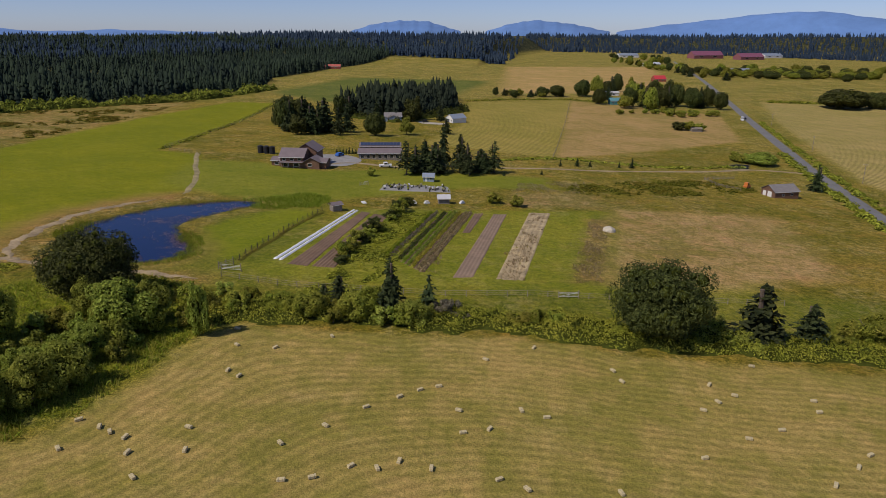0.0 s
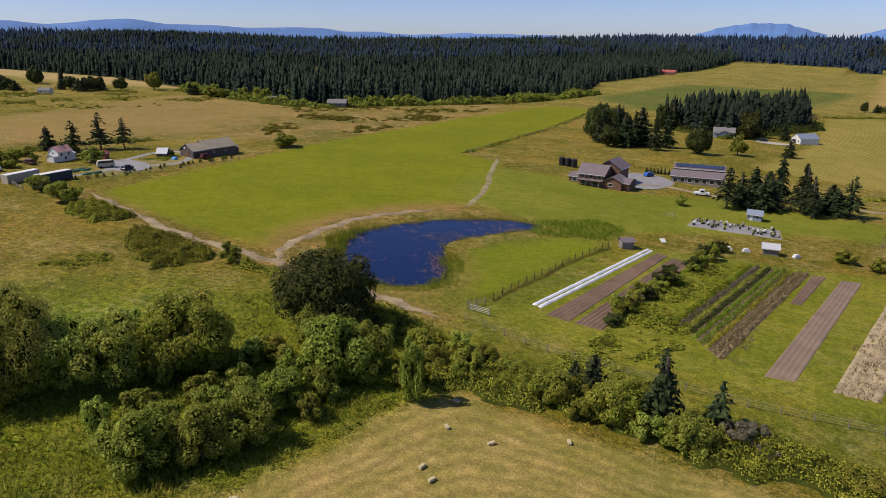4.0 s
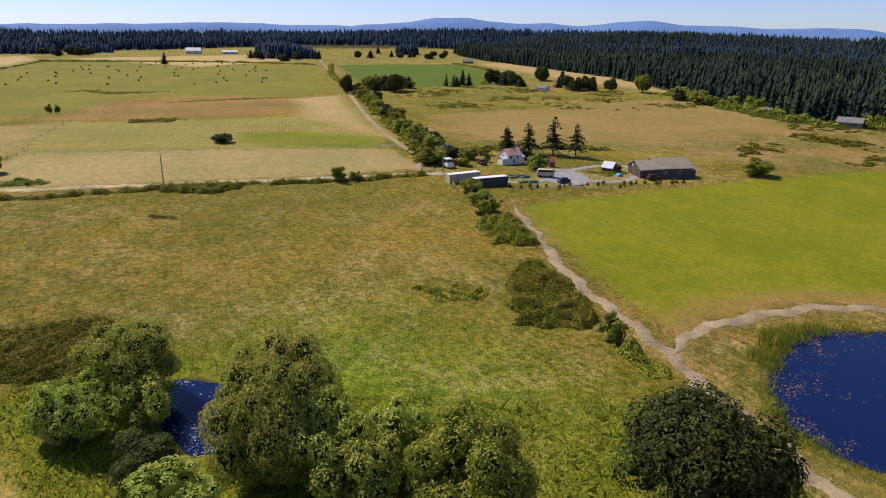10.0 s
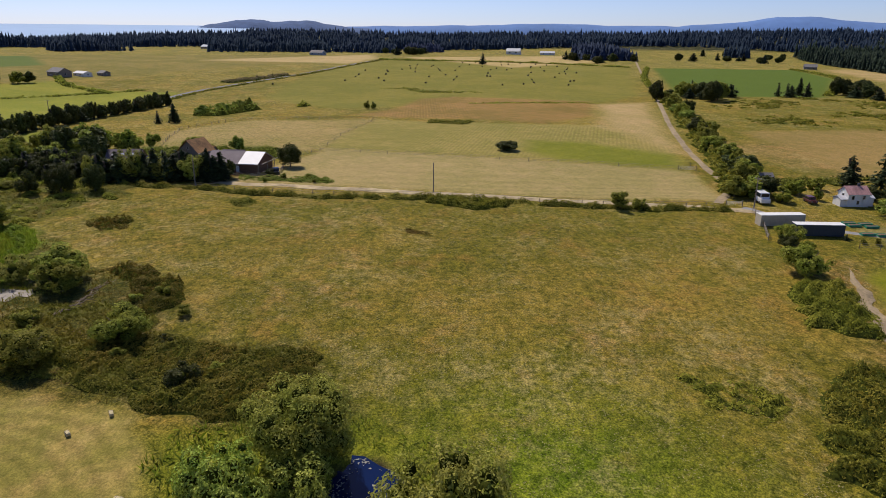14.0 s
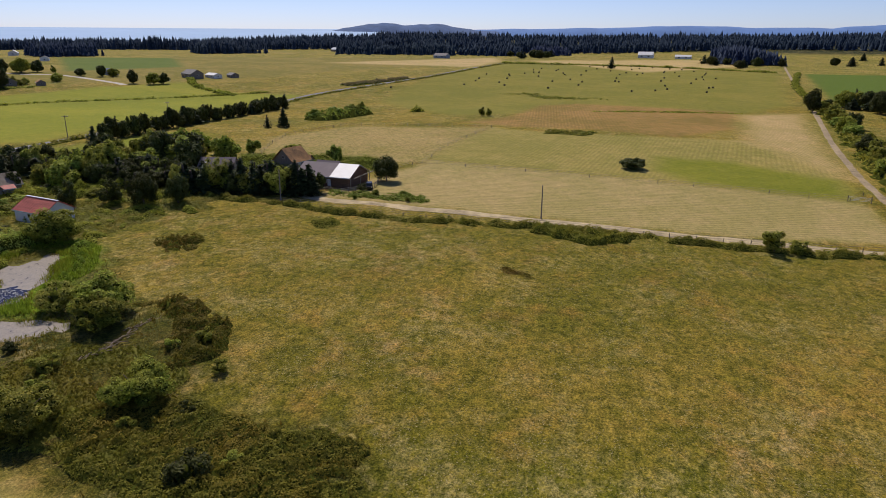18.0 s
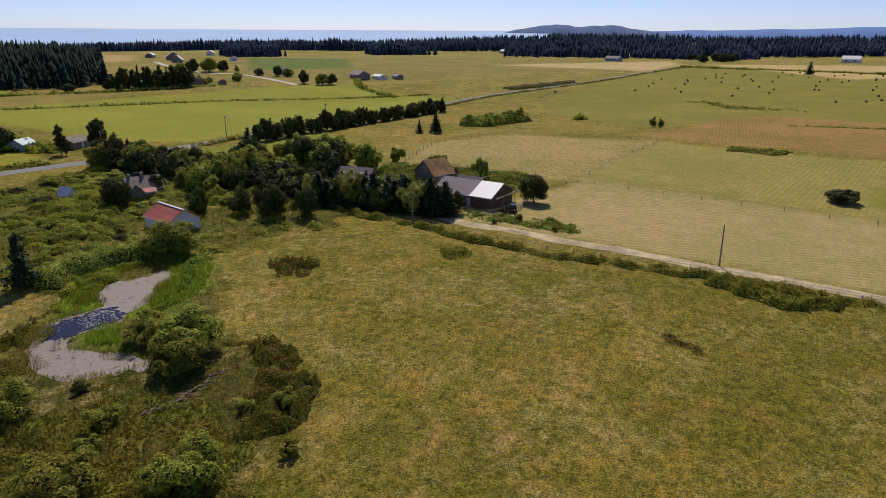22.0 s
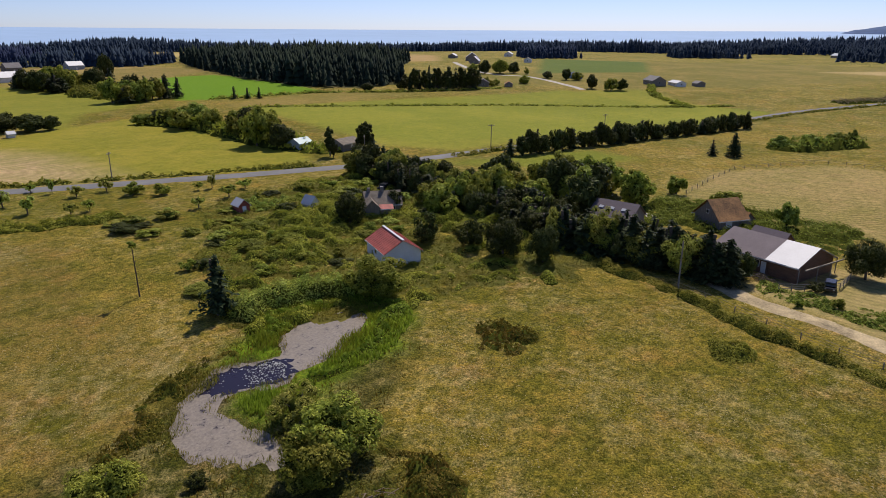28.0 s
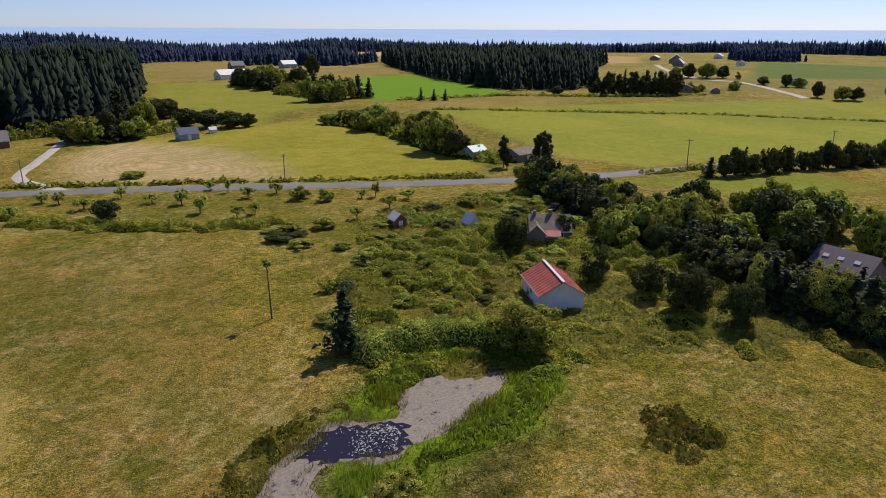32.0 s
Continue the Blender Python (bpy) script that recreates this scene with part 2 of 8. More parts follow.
def ground_material():
    m, n, l, b = mat("meadow", 0.95)
    b.inputs["Specular IOR Level"].default_value = 0.1
    tint = n.new("ShaderNodeAttribute")
    tint.attribute_name = "tint"
    lookn = n.new("ShaderNodeAttribute")
    lookn.attribute_name = "look"
    rows = n.new("ShaderNodeAttribute")
    rows.attribute_name = "rows"
    sep = n.new("ShaderNodeSeparateColor")
    l.new(lookn.outputs["Color"], sep.inputs[0])
    stripes, rough_amt, dry = sep.outputs[0], sep.outputs[1], sep.outputs[2]
    pos = world_pos(n)
    fine = tex_noise(n, l, 3.6, 5, 0.85, pos)
    clump = tex_noise(n, l, 0.9, 4, 0.7, pos)
    mid = tex_noise(n, l, 0.22, 4, 0.65, pos)
    wide = tex_noise(n, l, 0.03, 4, 0.6, pos)
    # swaths left by the mower
    wob = calc(n, l, "MULTIPLY", tex_noise(n, l, 0.08, 3, 0.6, pos), 2.0)
    sw = calc(n, l, "SINE", calc(n, l, "ADD", calc(n, l, "MULTIPLY", rows.outputs["Fac"], 4.3), wob))
    sw2 = calc(n, l, "SINE", calc(n, l, "ADD", calc(n, l, "MULTIPLY", rows.outputs["Fac"], 0.9), wob))
    band = calc(n, l, "MULTIPLY", calc(n, l, "ADD", calc(n, l, "MULTIPLY", sw, calc(n, l, "ADD", 0.35, calc(n, l, "MULTIPLY", mid, 0.9))), calc(n, l, "MULTIPLY", sw2, 0.12)), stripes)
    c = tint.outputs["Color"]
    straw = mixc(n, l, 1.0, c, (1.34, 1.26, 1.35), "MULTIPLY")
    lush = mixc(n, l, 1.0, c, (0.64, 0.80, 0.40), "MULTIPLY")
    pick = calc(n, l, "ADD", calc(n, l, "MULTIPLY", wide, 0.55), calc(n, l, "MULTIPLY", mid, 0.45))
    pick = ramp(n, l, pick, [(0.43, (0, 0, 0)), (0.58, (1, 1, 1))])
    patchy = mixc(n, l, pick, lush, straw)
    c = mixc(n, l, dry, c, patchy)
    patches = ramp(n, l, tex_noise(n, l, 0.07, 5, 0.65, pos), [(0.44, (0.10, 0.10, 0.10)), (0.60, (1, 1, 1))])
    wisp = ramp(n, l, calc(n, l, "ADD", calc(n, l, "MULTIPLY", tex_noise(n, l, 0.5, 8, 0.8, pos), 0.75), calc(n, l, "MULTIPLY", mid, 0.25)), [(0.46, (0, 0, 0)), (0.58, (1, 1, 1))])
    wisp = calc(n, l, "MULTIPLY", calc(n, l, "MULTIPLY", wisp, patches), 0.75)
    c = mixc(n, l, calc(n, l, "MULTIPLY", calc(n, l, "MULTIPLY", wisp, rough_amt), dry), c, (0.43, 0.355, 0.165))
    brown = ramp(n, l, tex_noise(n, l, 0.11, 6, 0.7, pos), [(0.52, (0, 0, 0)), (0.66, (0.75, 0.75, 0.75))])
    c = mixc(n, l, calc(n, l, "MULTIPLY", calc(n, l, "MULTIPLY", brown, rough_amt), dry), c, mixc(n, l, 1.0, c, (1.12, 0.86, 1.05), "MULTIPLY"))
    cl = ramp(n, l, clump, [(0.36, (0.55, 0.62, 0.45)), (0.5, (1, 1, 1)), (0.64, (1.5, 1.4, 1.4))])
    fl = ramp(n, l, fine, [(0.37, (0.36, 0.40, 0.26)), (0.63, (1.66, 1.58, 1.42))])
    ff = calc(n, l, "ADD", 0.14, calc(n, l, "MULTIPLY", rough_amt, 0.86))
    c = mixc(n, l, ff, c, mixc(n, l, 1.0, c, cl, "MULTIPLY"))
    c = mixc(n, l, ff, c, mixc(n, l, 1.0, c, fl, "MULTIPLY"))
    bandc = n.new("ShaderNodeCombineColor")
    bv = calc(n, l, "ADD", 1.0, calc(n, l, "MULTIPLY", band, 0.17))
    for i in range(3):
        l.new(bv, bandc.inputs[i])
    c = mixc(n, l, 1.0, c, bandc.outputs[0], "MULTIPLY")
    l.new(c, b.inputs["Base Color"])
    hgt = calc(n, l, "ADD", calc(n, l, "MULTIPLY", fine, 0.5), calc(n, l, "MULTIPLY", clump, 0.9))
    bn = n.new("ShaderNodeBump")
    bn.inputs["Distance"].default_value = 0.5
    l.new(calc(n, l, "ADD", 0.25, calc(n, l, "MULTIPLY", rough_amt, 0.75)), bn.inputs["Strength"])
    l.new(hgt, bn.inputs["Height"])
    l.new(bn.outputs[0], b.inputs["Normal"])
    return m


def water_material(name, deep, rough=0.06, scum=None, scum_level=0.5):
    m, n, l, b = mat(name, rough)
    b.inputs["Base Color"].default_value = (*deep, 1)
    b.inputs["IOR"].default_value = 1.33
    pos = world_pos(n)
    rip = tex_noise(n, l, 1.6, 3, 0.6, pos)
    if scum:
        f1 = tex_noise(n, l, 0.9, 8, 0.8, pos)
        cov = ramp(n, l, f1, [(scum_level - 0.04, (0, 0, 0)), (scum_level + 0.06, (1, 1, 1))])
        f2 = tex_noise(n, l, 3.0, 4, 0.7, pos)
        sc = ramp(n, l, f2, [(0.35, tuple(c * 0.65 for c in scum)), (0.65, scum)])
        l.new(mixc(n, l, cov, deep, sc), b.inputs["Base Color"])
        l.new(calc(n, l, "ADD", rough, calc(n, l, "MULTIPLY", cov, 0.25)), b.inputs["Roughness"])
    bump(n, l, b, rip, 0.12, 0.05)
    return m


GROUND = ground_material()
# twigs and litter, darkened to paint in the shade inside foliage
UNDER = plain("twigs_with_painted_shade", (0.05, 0.058, 0.010), 1.0, vary=0.3, scale=1.2)
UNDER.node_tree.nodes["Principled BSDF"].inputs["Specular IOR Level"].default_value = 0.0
LEAF_BROAD = leafy("leaves_mid_green", (0.14, 0.155, 0.018), (0.48, 0.46, 0.075), patch=(0.75, 0.85, 0.7), patch_size=0.25)
LEAF_DARK = leafy("leaves_dark_green", (0.028, 0.036, 0.009), (0.105, 0.115, 0.03), 0.16)
LEAF_WILLOW = leafy("leaves_grey_green", (0.20, 0.22, 0.032), (0.62, 0.62, 0.13), patch=(0.75, 0.85, 0.7), patch_size=0.25)
LEAF_BRIGHT = leafy("leaves_bright_green", (0.12, 0.15, 0.016), (0.40, 0.43, 0.075))
LEAF_PALE = leafy("leaves_pale_bloom", (0.15, 0.14, 0.08), (0.34, 0.31, 0.2))
LEAF_BRAMBLE = leafy("leaves_bramble", (0.18, 0.185, 0.017), (0.54, 0.50, 0.07), 0.36, patch=(0.8, 0.88, 0.8))
LEAF_MARSH = leafy("leaves_marsh_grass", (0.10, 0.10, 0.010), (0.29, 0.26, 0.038), 0.42, patch=(1.15, 0.93, 1.0))
LEAF_ROUGH = leafy("leaves_rough_grass", (0.16, 0.175, 0.02), (0.36, 0.34, 0.065), 0.45, patch=(1.2, 1.05, 1.1))
LEAF_REED = leafy("leaves_reed", (0.14, 0.20, 0.013), (0.33, 0.40, 0.045), 0.45)
LEAF_TUFT = leafy("grass_tufts", (0.2, 0.165, 0.04), (0.62, 0.53, 0.28), 0.2, 0.9)
LEAF_STALK = leafy("dry_stalks", (0.16, 0.12, 0.05), (0.38, 0.29, 0.16), 0.2, 0.9)
NEEDLE = leafy("needles", (0.018, 0.027, 0.011), (0.066, 0.082, 0.028), 0.08)
FOREST = leafy("forest_needles", (0.012, 0.019, 0.014), (0.029, 0.040, 0.026), 0.05, 0.9, patch=(1.35, 1.3, 1.1), patch_size=0.02)
# bluer needles for far woods: distance haze put into the colour
FOREST_HAZED = leafy("needles_with_painted_haze", (0.019, 0.031, 0.058), (0.036, 0.052, 0.085), 0.05, 0.9, patch=(1.3, 1.25, 1.1), patch_size=0.008)
BARK = plain("bark", (0.12, 0.09, 0.065), 0.9, vary=0.25, scale=2.0, bump_size=0.05)
ASPHALT = plain("asphalt", (0.16, 0.155, 0.15), 0.85, vary=0.15, scale=0.6)
GRAVEL = plain("gravel", (0.42, 0.38, 0.32), 0.9, vary=0.15, scale=1.0, bump_size=0.03)
DIRT = plain("dry_dirt_track", (0.30, 0.225, 0.125), 0.95, vary=0.3, scale=0.5, bump_size=0.06)
SOIL = plain("tilled_soil", (0.17, 0.105, 0.065), 0.95, vary=0.2, scale=0.6, bump_size=0.1, streak=(1, 1, 1))
STRAW = plain("dead_straw", (0.40, 0.31, 0.17), 0.95, vary=0.32, scale=0.8, bump_size=0.1)
SOIL2 = plain("dry_tilled_soil", (0.24, 0.165, 0.11), 0.95, vary=0.15, scale=0.6, bump_size=0.08)
STRAW2 = plain("thin_straw", (0.27, 0.22, 0.10), 0.95, vary=0.3, scale=0.7, bump_size=0.1)
GRAVEL2 = plain("grey_gravel", (0.27, 0.26, 0.25), 0.9, vary=0.15, scale=1.0, bump_size=0.03)
DEADWOOD = plain("bleached_wood", (0.24, 0.18, 0.12), 0.9, vary=0.25, scale=2.0)
LILY_RED = leafy("lily_red", (0.14, 0.08, 0.05), (0.34, 0.21, 0.15), 0.1, 0.5)
LILY_GREY = leafy("lily_grey", (0.22, 0.22, 0.2), (0.4, 0.4, 0.36), 0.1, 0.5)
POND_MUD = water_material("muddy_water", (0.022, 0.018, 0.032), 0.08)
POND = water_material("pond_water", (0.004, 0.013, 0.062))
SCUM = water_material("algae_pond_water", (0.05, 0.042, 0.05), 0.2, (0.29, 0.245, 0.195), 0.40)
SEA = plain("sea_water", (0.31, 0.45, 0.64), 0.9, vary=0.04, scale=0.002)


# ---- ground: one sheet to the horizon ----
BALE_FIELD = [(200, 104), (71, 97), (47, 98), (30, 99), (21, 103), (8, 103), (-8, 102), (-21, 102), (-33, 104), (-37, 101), (-39, 94), (-41, 84), (-45, 73), (-48, 67), (-58, 61), (-75, 54), (-87, 49), (-102, 42), (-108, 38), (-109, 33), (-111, 22), (-108, -40), (-60, -75), (200, -75)]
GREEN_FIELD = [(-165, 147), (-168, 175), (-176, 250), (-180, 398), (-165, 530), (-127, 536), (-119, 281), (-99, 274), (-79, 205), (-82, 192), (-97, 171), (-97, 145), (-90, 135), (-121, 138), (-149, 143)]
POND_BIG = smooth_line([(-88, 154), (-86, 165), (-80, 177), (-71, 187), (-62, 192), (-53, 191), (-58, 182), (-64, 171), (-66, 162), (-62, 153), (-57, 145), (-56, 140), (-60, 134), (-66, 132), (-71, 133), (-79, 139)], 5, True)
POND_SCUM = smooth_line([(-148, -14.1), (-149.3, -17.2), (-152.5, -21.3), (-156.2, -22.6), (-159.4, -22), (-162.2, -20), (-163.2, -17.9), (-161.1, -15.1), (-157.7, -12.9), (-153.9, -10.7), (-150.2, -9.6), (-147.2, -8.8), (-145, -7.6), (-141.5, -9), (-138.3, -8.6), (-137, -6.4), (-138.2, -2.6), (-139.6, 2), (-140.8, 6.2), (-138.4, 6.4), (-135, 3.2), (-132, -0.2), (-131.6, -4.3), (-132.4, -7.6), (-134, -10.8), (-136.6, -13.2), (-140, -15.8), (-144.5, -15.4)], 4, True)
POND_DARK = smooth_line([(-103, 64), (-102, 67), (-100, 69.5), (-94, 70), (-87, 68), (-86, 65), (-92, 62.5), (-98, 62.5)], 5, True)
POND_FARM = smooth_line([(139, 324), (148, 325), (153, 336), (145, 335)], 4, True)
MARSH = [(-36, 103), (-40, 94), (-45, 73), (-58, 61), (-87, 49), (-104, 42), (-112, 62), (-104, 74), (-92, 84), (-84, 104), (-78, 118), (-64, 125), (-48, 122), (-38, 112)]
MARSH_WEST = [(-110, 40), (-111, 22), (-118, -8), (-126, -8), (-134, -16), (-146, -24), (-152, -34), (-165, -30), (-172, -22), (-166, -8), (-150, 6), (-143, 30), (-130, 31), (-126, 34), (-124, 43), (-127, 52), (-121, 56), (-112, 63), (-104, 58)]
SCRUB = [(-146, -26), (-148, -45), (-160, -72), (-164, -90), (-180, -98), (-222, -100), (-222, -40), (-208, -12), (-198, -8), (-182, -16), (-168, -16)]
FIELD_MOWN_W = [(-214, 8), (-260, 24), (-269, 20), (-247, 140), (-212, 139), (-208, 100), (-211, 60)]
FIELD_MID_W = [(-269, 20), (-300, 22), (-352, 30), (-340, 56), (-338, 128), (-300, 146), (-247, 140)]
FIELD_LUSH_W = [(-293, 95), (-292, 115), (-270, 143), (-249, 137), (-256, 102), (-272, 92)]
FIELD_TAN_W = [(-371, 16), (-403, 33), (-454, 40), (-465, 60), (-437, 140), (-371, 130), (-340, 104), (-354, 71), (-357, 38)]
FIELD_PALE_W = [(-440, 172), (-397, 164), (-275, 146), (-300, 140), (-335, 128), (-424, 141)]
FIELD_CATTLE = [(-872, -47), (-830, 240), (-480, 176), (-424, 141), (-424, 70), (-400, 0), (-470, -60), (-554, -70)]
FIELD_DARKGREEN = [(-833, 268), (-874, 440), (-713, 409), (-509, 303), (-482, 200)]
FIELD_BROWN = [(-330, 186), (-397, 382), (-319, 411), (-259, 343), (-240, 240), (-240, 178)]
FIELD_STUBBLE = [(-251, -28), (-262, 22), (-352, 30), (-345, -30), (-300, -45)]
FIELD_SW = [(-102, -154), (-204, -114), (-214, -133), (-201, -216), (-188, -243), (-161, -237), (-143, -222), (-104, -232)]
FIELD_SW_PALE = [(-100, -154), (-160, -130), (-150, -178), (-138, -197), (-107, -226), (-96, -200)]
FIELD_BRIGHT = [(-262, -467), (-309, -473), (-323, -385), (-311, -299), (-246, -292), (-227, -301)]
FIELD_W = [(-242, -250), (-400, -250), (-523, -235), (-470, -140), (-387, -125), (-259, -112), (-243, -131), (-243, -211)]
PASTURE_S = [(-118, -8), (-126, -8), (-141, -18), (-133, -50), (-135, -84), (-95, -100), (-40, -90), (-60, -75), (-108, -40)]
LAWN_POND = [(-56, 170), (-60, 160), (-56, 148), (-46, 136), (-42, 150), (-37, 170), (-34, 184), (-46, 184)]
FARM_LAWN = [(-92, 215), (-80, 205), (-60, 196), (-34, 200), (10, 232), (40, 240), (40, 262), (-20, 262), (-46, 250), (-72, 262), (-96, 262)]
MARKET_GARDEN = [(-44, 130), (-38, 140), (-28, 190), (20, 200), (90, 215), (100, 190), (70, 136), (30, 128), (0, 126), (-30, 126)]
FIELD_E_DRY = [(54, 322), (185, 420), (231, 568), (168, 628), (121, 654)]
FIELD_E_MOWN = [(-10, 345), (54, 322), (121, 654), (23, 607), (15, 460)]
FIELD_E_STRAW = [(36, 135), (63, 137), (95, 150), (110, 215), (56, 212)]
FIELD_E_RIGHT = [(190, 300), (215, 380), (260, 528), (320, 690), (700, 700), (700, 200), (190, 180)]
YARD_N = [(-192, 160), (-198, 180), (-196, 190), (-200, 214), (-186, 196), (-178, 178), (-181, 162)]

POND_LUSH = [(-139, -1), (-146, -1), (-153, -5), (-162, -7), (-169, -13), (-170, -24), (-162, -28), (-152, -27), (-143, -19), (-139, -16)]

# name: outline, colour, swath, roughness, dryness, softness of the edge, direction of the swaths
FIELDS = [
    (BALE_FIELD, (0.275, 0.236, 0.080), 0.85, 0.3, 0.6, 0.8, "edge"),
    (GREEN_FIELD, (0.168, 0.198, 0.008), 0.15, 0.22, 0.32, 1.5, 100),
    (MARSH, (0.165, 0.205, 0.02), 0.0, 0.8, 0.35, 2.5, 0),
    (MARSH_WEST, (0.085, 0.09, 0.02), 0.0, 1.0, 0.8, 2.0, 0),
    (SCRUB, (0.19, 0.18, 0.034), 0.0, 1.0, 0.8, 3.0, 0),
    (POND_LUSH, (0.12, 0.21, 0.008), 0.0, 0.5, 0.2, 2.0, 0),
    (FIELD_MID_W, (0.245, 0.225, 0.07), 0.55, 0.2, 0.4, 2.0, 80),
    (FIELD_MOWN_W, (0.31, 0.27, 0.125), 0.8, 0.2, 0.3, 1.5, 10),
    (FIELD_LUSH_W, (0.165, 0.19, 0.02), 0.0, 0.2, 0.3, 4.0, 0),
    (FIELD_CATTLE, (0.185, 0.185, 0.035), 0.2, 0.2, 0.35, 5.0, 70),
    (FIELD_TAN_W, (0.235, 0.165, 0.055), 0.6, 0.2, 0.5, 3.0, 95),
    (FIELD_PALE_W, (0.37, 0.30, 0.15), 0.8, 0.2, 0.3, 6.0, 100),
    (FIELD_DARKGREEN, (0.088, 0.145, 0.018), 0.0, 0.1, 0.1, 3.0, 0),
    (FIELD_BROWN, (0.25, 0.195, 0.07), 0.1, 0.2, 0.35, 5.0, 60),
    (FIELD_STUBBLE, (0.285, 0.245, 0.105), 0.8, 0.6, 0.4, 3.0, 65),
    (FIELD_SW, (0.235, 0.235, 0.03), 0.7, 0.2, 0.4, 2.0, 60),
    (FIELD_SW_PALE, (0.36, 0.30, 0.17), 0.7, 0.2, 0.5, 8.0, "edge"),
    (FIELD_BRIGHT, (0.12, 0.25, 0.008), 0.0, 0.1, 0.1, 2.0, 0),
    (FIELD_W, (0.215, 0.235, 0.03), 0.4, 0.15, 0.3, 3.0, 95),
    (PASTURE_S, (0.165, 0.143, 0.030), 0.0, 0.7, 0.9, 3.0, 0),
    ([(-92, 129), (-70, 127), (-46, 124), (-30, 126), (-34, 205), (-58, 202), (-48, 190), (-60, 172), (-58, 150), (-57, 133), (-75, 131)], (0.145, 0.17, 0.022), 0.0, 0.6, 0.5, 3.0, 0),
    ([(-50, 111), (0, 113), (60, 110), (130, 110), (130, 130), (70, 136), (0, 128), (-46, 126)], (0.155, 0.175, 0.022), 0.0, 0.7, 0.6, 3.0, 0),
    (LAWN_POND, (0.16, 0.20, 0.012), 0.0, 0.25, 0.35, 1.5, 0),
    (FARM_LAWN, (0.165, 0.195, 0.022), 0.0, 0.2, 0.4, 3.0, 0),
    (MARKET_GARDEN, (0.18, 0.205, 0.022), 0.1, 0.5, 0.5, 2.0, 0),
    (FIELD_E_DRY, (0.30, 0.23, 0.10), 0.1, 0.3, 0.5, 2.0, 20),
    (FIELD_E_MOWN, (0.255, 0.23, 0.06), 1.4, 0.2, 0.3, 2.0, 35),
    (FIELD_E_STRAW, (0.31, 0.235, 0.11), 0.0, 0.6, 0.8, 4.0, 0),
    (FIELD_E_RIGHT, (0.29, 0.255, 0.10), 2.2, 0.2, 0.3, 3.0, 30),
    ([(-345, -239), (-362, -203), (-486, -166), (-495, -124), (-431, -118), (-291, -125), (-255, -133), (-242, -250)], (0.21, 0.24, 0.028), 0.4, 0.15, 0.3, 3.0, 95),
    ([(-436, -341), (-490, -240), (-635, -170), (-785, -80), (-1000, -100), (-800, -420)], (0.20, 0.18, 0.05), 0.1, 0.3, 0.5, 8.0, 95),
    ([(-757, -215), (-1042, -81), (-900, -50), (-755, -60), (-761, -99)], (0.40, 0.33, 0.17), 0.2, 0.2, 0.3, 8.0, 0),
    ([(-965, 231), (-760, 110), (-904, 10), (-971, -30), (-1174, 210)], (0.40, 0.33, 0.16), 0.2, 0.2, 0.3, 8.0, 0),
    ([(-532, -342), (-626, -299), (-778, -415), (-735, -529)], (0.10, 0.15, 0.03), 0.0, 0.1, 0.2, 5.0, 0),
    ([(-539, -558), (-597, -553), (-721, -724), (-715, -799)], (0.36, 0.27, 0.13), 0.0, 0.2, 0.3, 8.0, 0),
    ([(-360, -972), (-442, -904), (-514, -1154), (-436, -1216)], (0.40, 0.34, 0.15), 0.0, 0.2, 0.3, 8.0, 0),
    ([(-121, -778), (-268, -530), (-338, -527), (-306, -684)], (0.28, 0.225, 0.09), 0.2, 0.3, 0.4, 8.0, 0),
    ([(-1000, 760), (-640, 520), (-470, 470), (-420, 440), (-560, 420), (-900, 480)], (0.36, 0.29, 0.14), 0.2, 0.2, 0.4, 8.0, 0),
    ([(-297, 160), (-311, 212), (-330, 360), (-272, 424), (-190, 529), (-181, 370), (-184, 256), (-223, 245), (-240, 180)], (0.215, 0.175, 0.06), 0.0, 0.7, 0.9, 6.0, 0),
    ([(-330, 190), (-397, 382), (-319, 405), (-262, 343), (-236, 246), (-250, 190)], (0.25, 0.195, 0.07), 0.1, 0.2, 0.35, 5.0, 60),
    ([(-160, 640), (-100, 560), (0, 620), (60, 900), (-120, 900)], (0.11, 0.14, 0.03), 0.0, 0.4, 0.5, 8.0, 0),
    ([(60, 720), (260, 760), (420, 1400), (120, 1300)], (0.36, 0.27, 0.12), 0.1, 0.3, 0.5, 10.0, 0),
    ([(-124, -529), (-182, -455), (-211, -311), (-199, -284), (-178, -274), (-162, -230), (-140, -320), (-123, -351)], (0.205, 0.225, 0.03), 0.3, 0.15, 0.3, 4.0, 40),
    ([(-115, -896), (-214, -855), (-222, -587), (-306, -647), (-336, -534), (-260, -457), (-209, -509), (-126, -527)], (0.215, 0.185, 0.06), 0.2, 0.3, 0.4, 6.0, 40),
    ([(-236, -260), (-263, -284), (-325, -292), (-358, -273), (-301, -252), (-254, -250)], (0.215, 0.185, 0.05), 0.1, 0.3, 0.4, 3.0, 0),
    ([(-253, -246), (-323, -245), (-464, -251), (-460, -150), (-412, -177), (-317, -217)], (0.195, 0.225, 0.026), 0.3, 0.15, 0.3, 4.0, 95),
    ([(-238, -100), (-262, -72), (-300, -70), (-300, -92), (-262, -95)], (0.165, 0.20, 0.022), 0.2, 0.2, 0.3, 4.0, 0),
    ([(20, 206), (50, 211), (55, 234), (25, 229)], (0.25, 0.20, 0.085), 0.0, 0.8, 0.7, 2.5, 0),
    ([(27.5, 134), (34.5, 134.6), (51, 198), (44, 194)], (0.235, 0.195, 0.07), 0.0, 0.9, 0.6, 1.2, 0),
    (YARD_N, (0.24, 0.22, 0.10), 0.0, 0.5, 0.5, 1.5, 0),
]
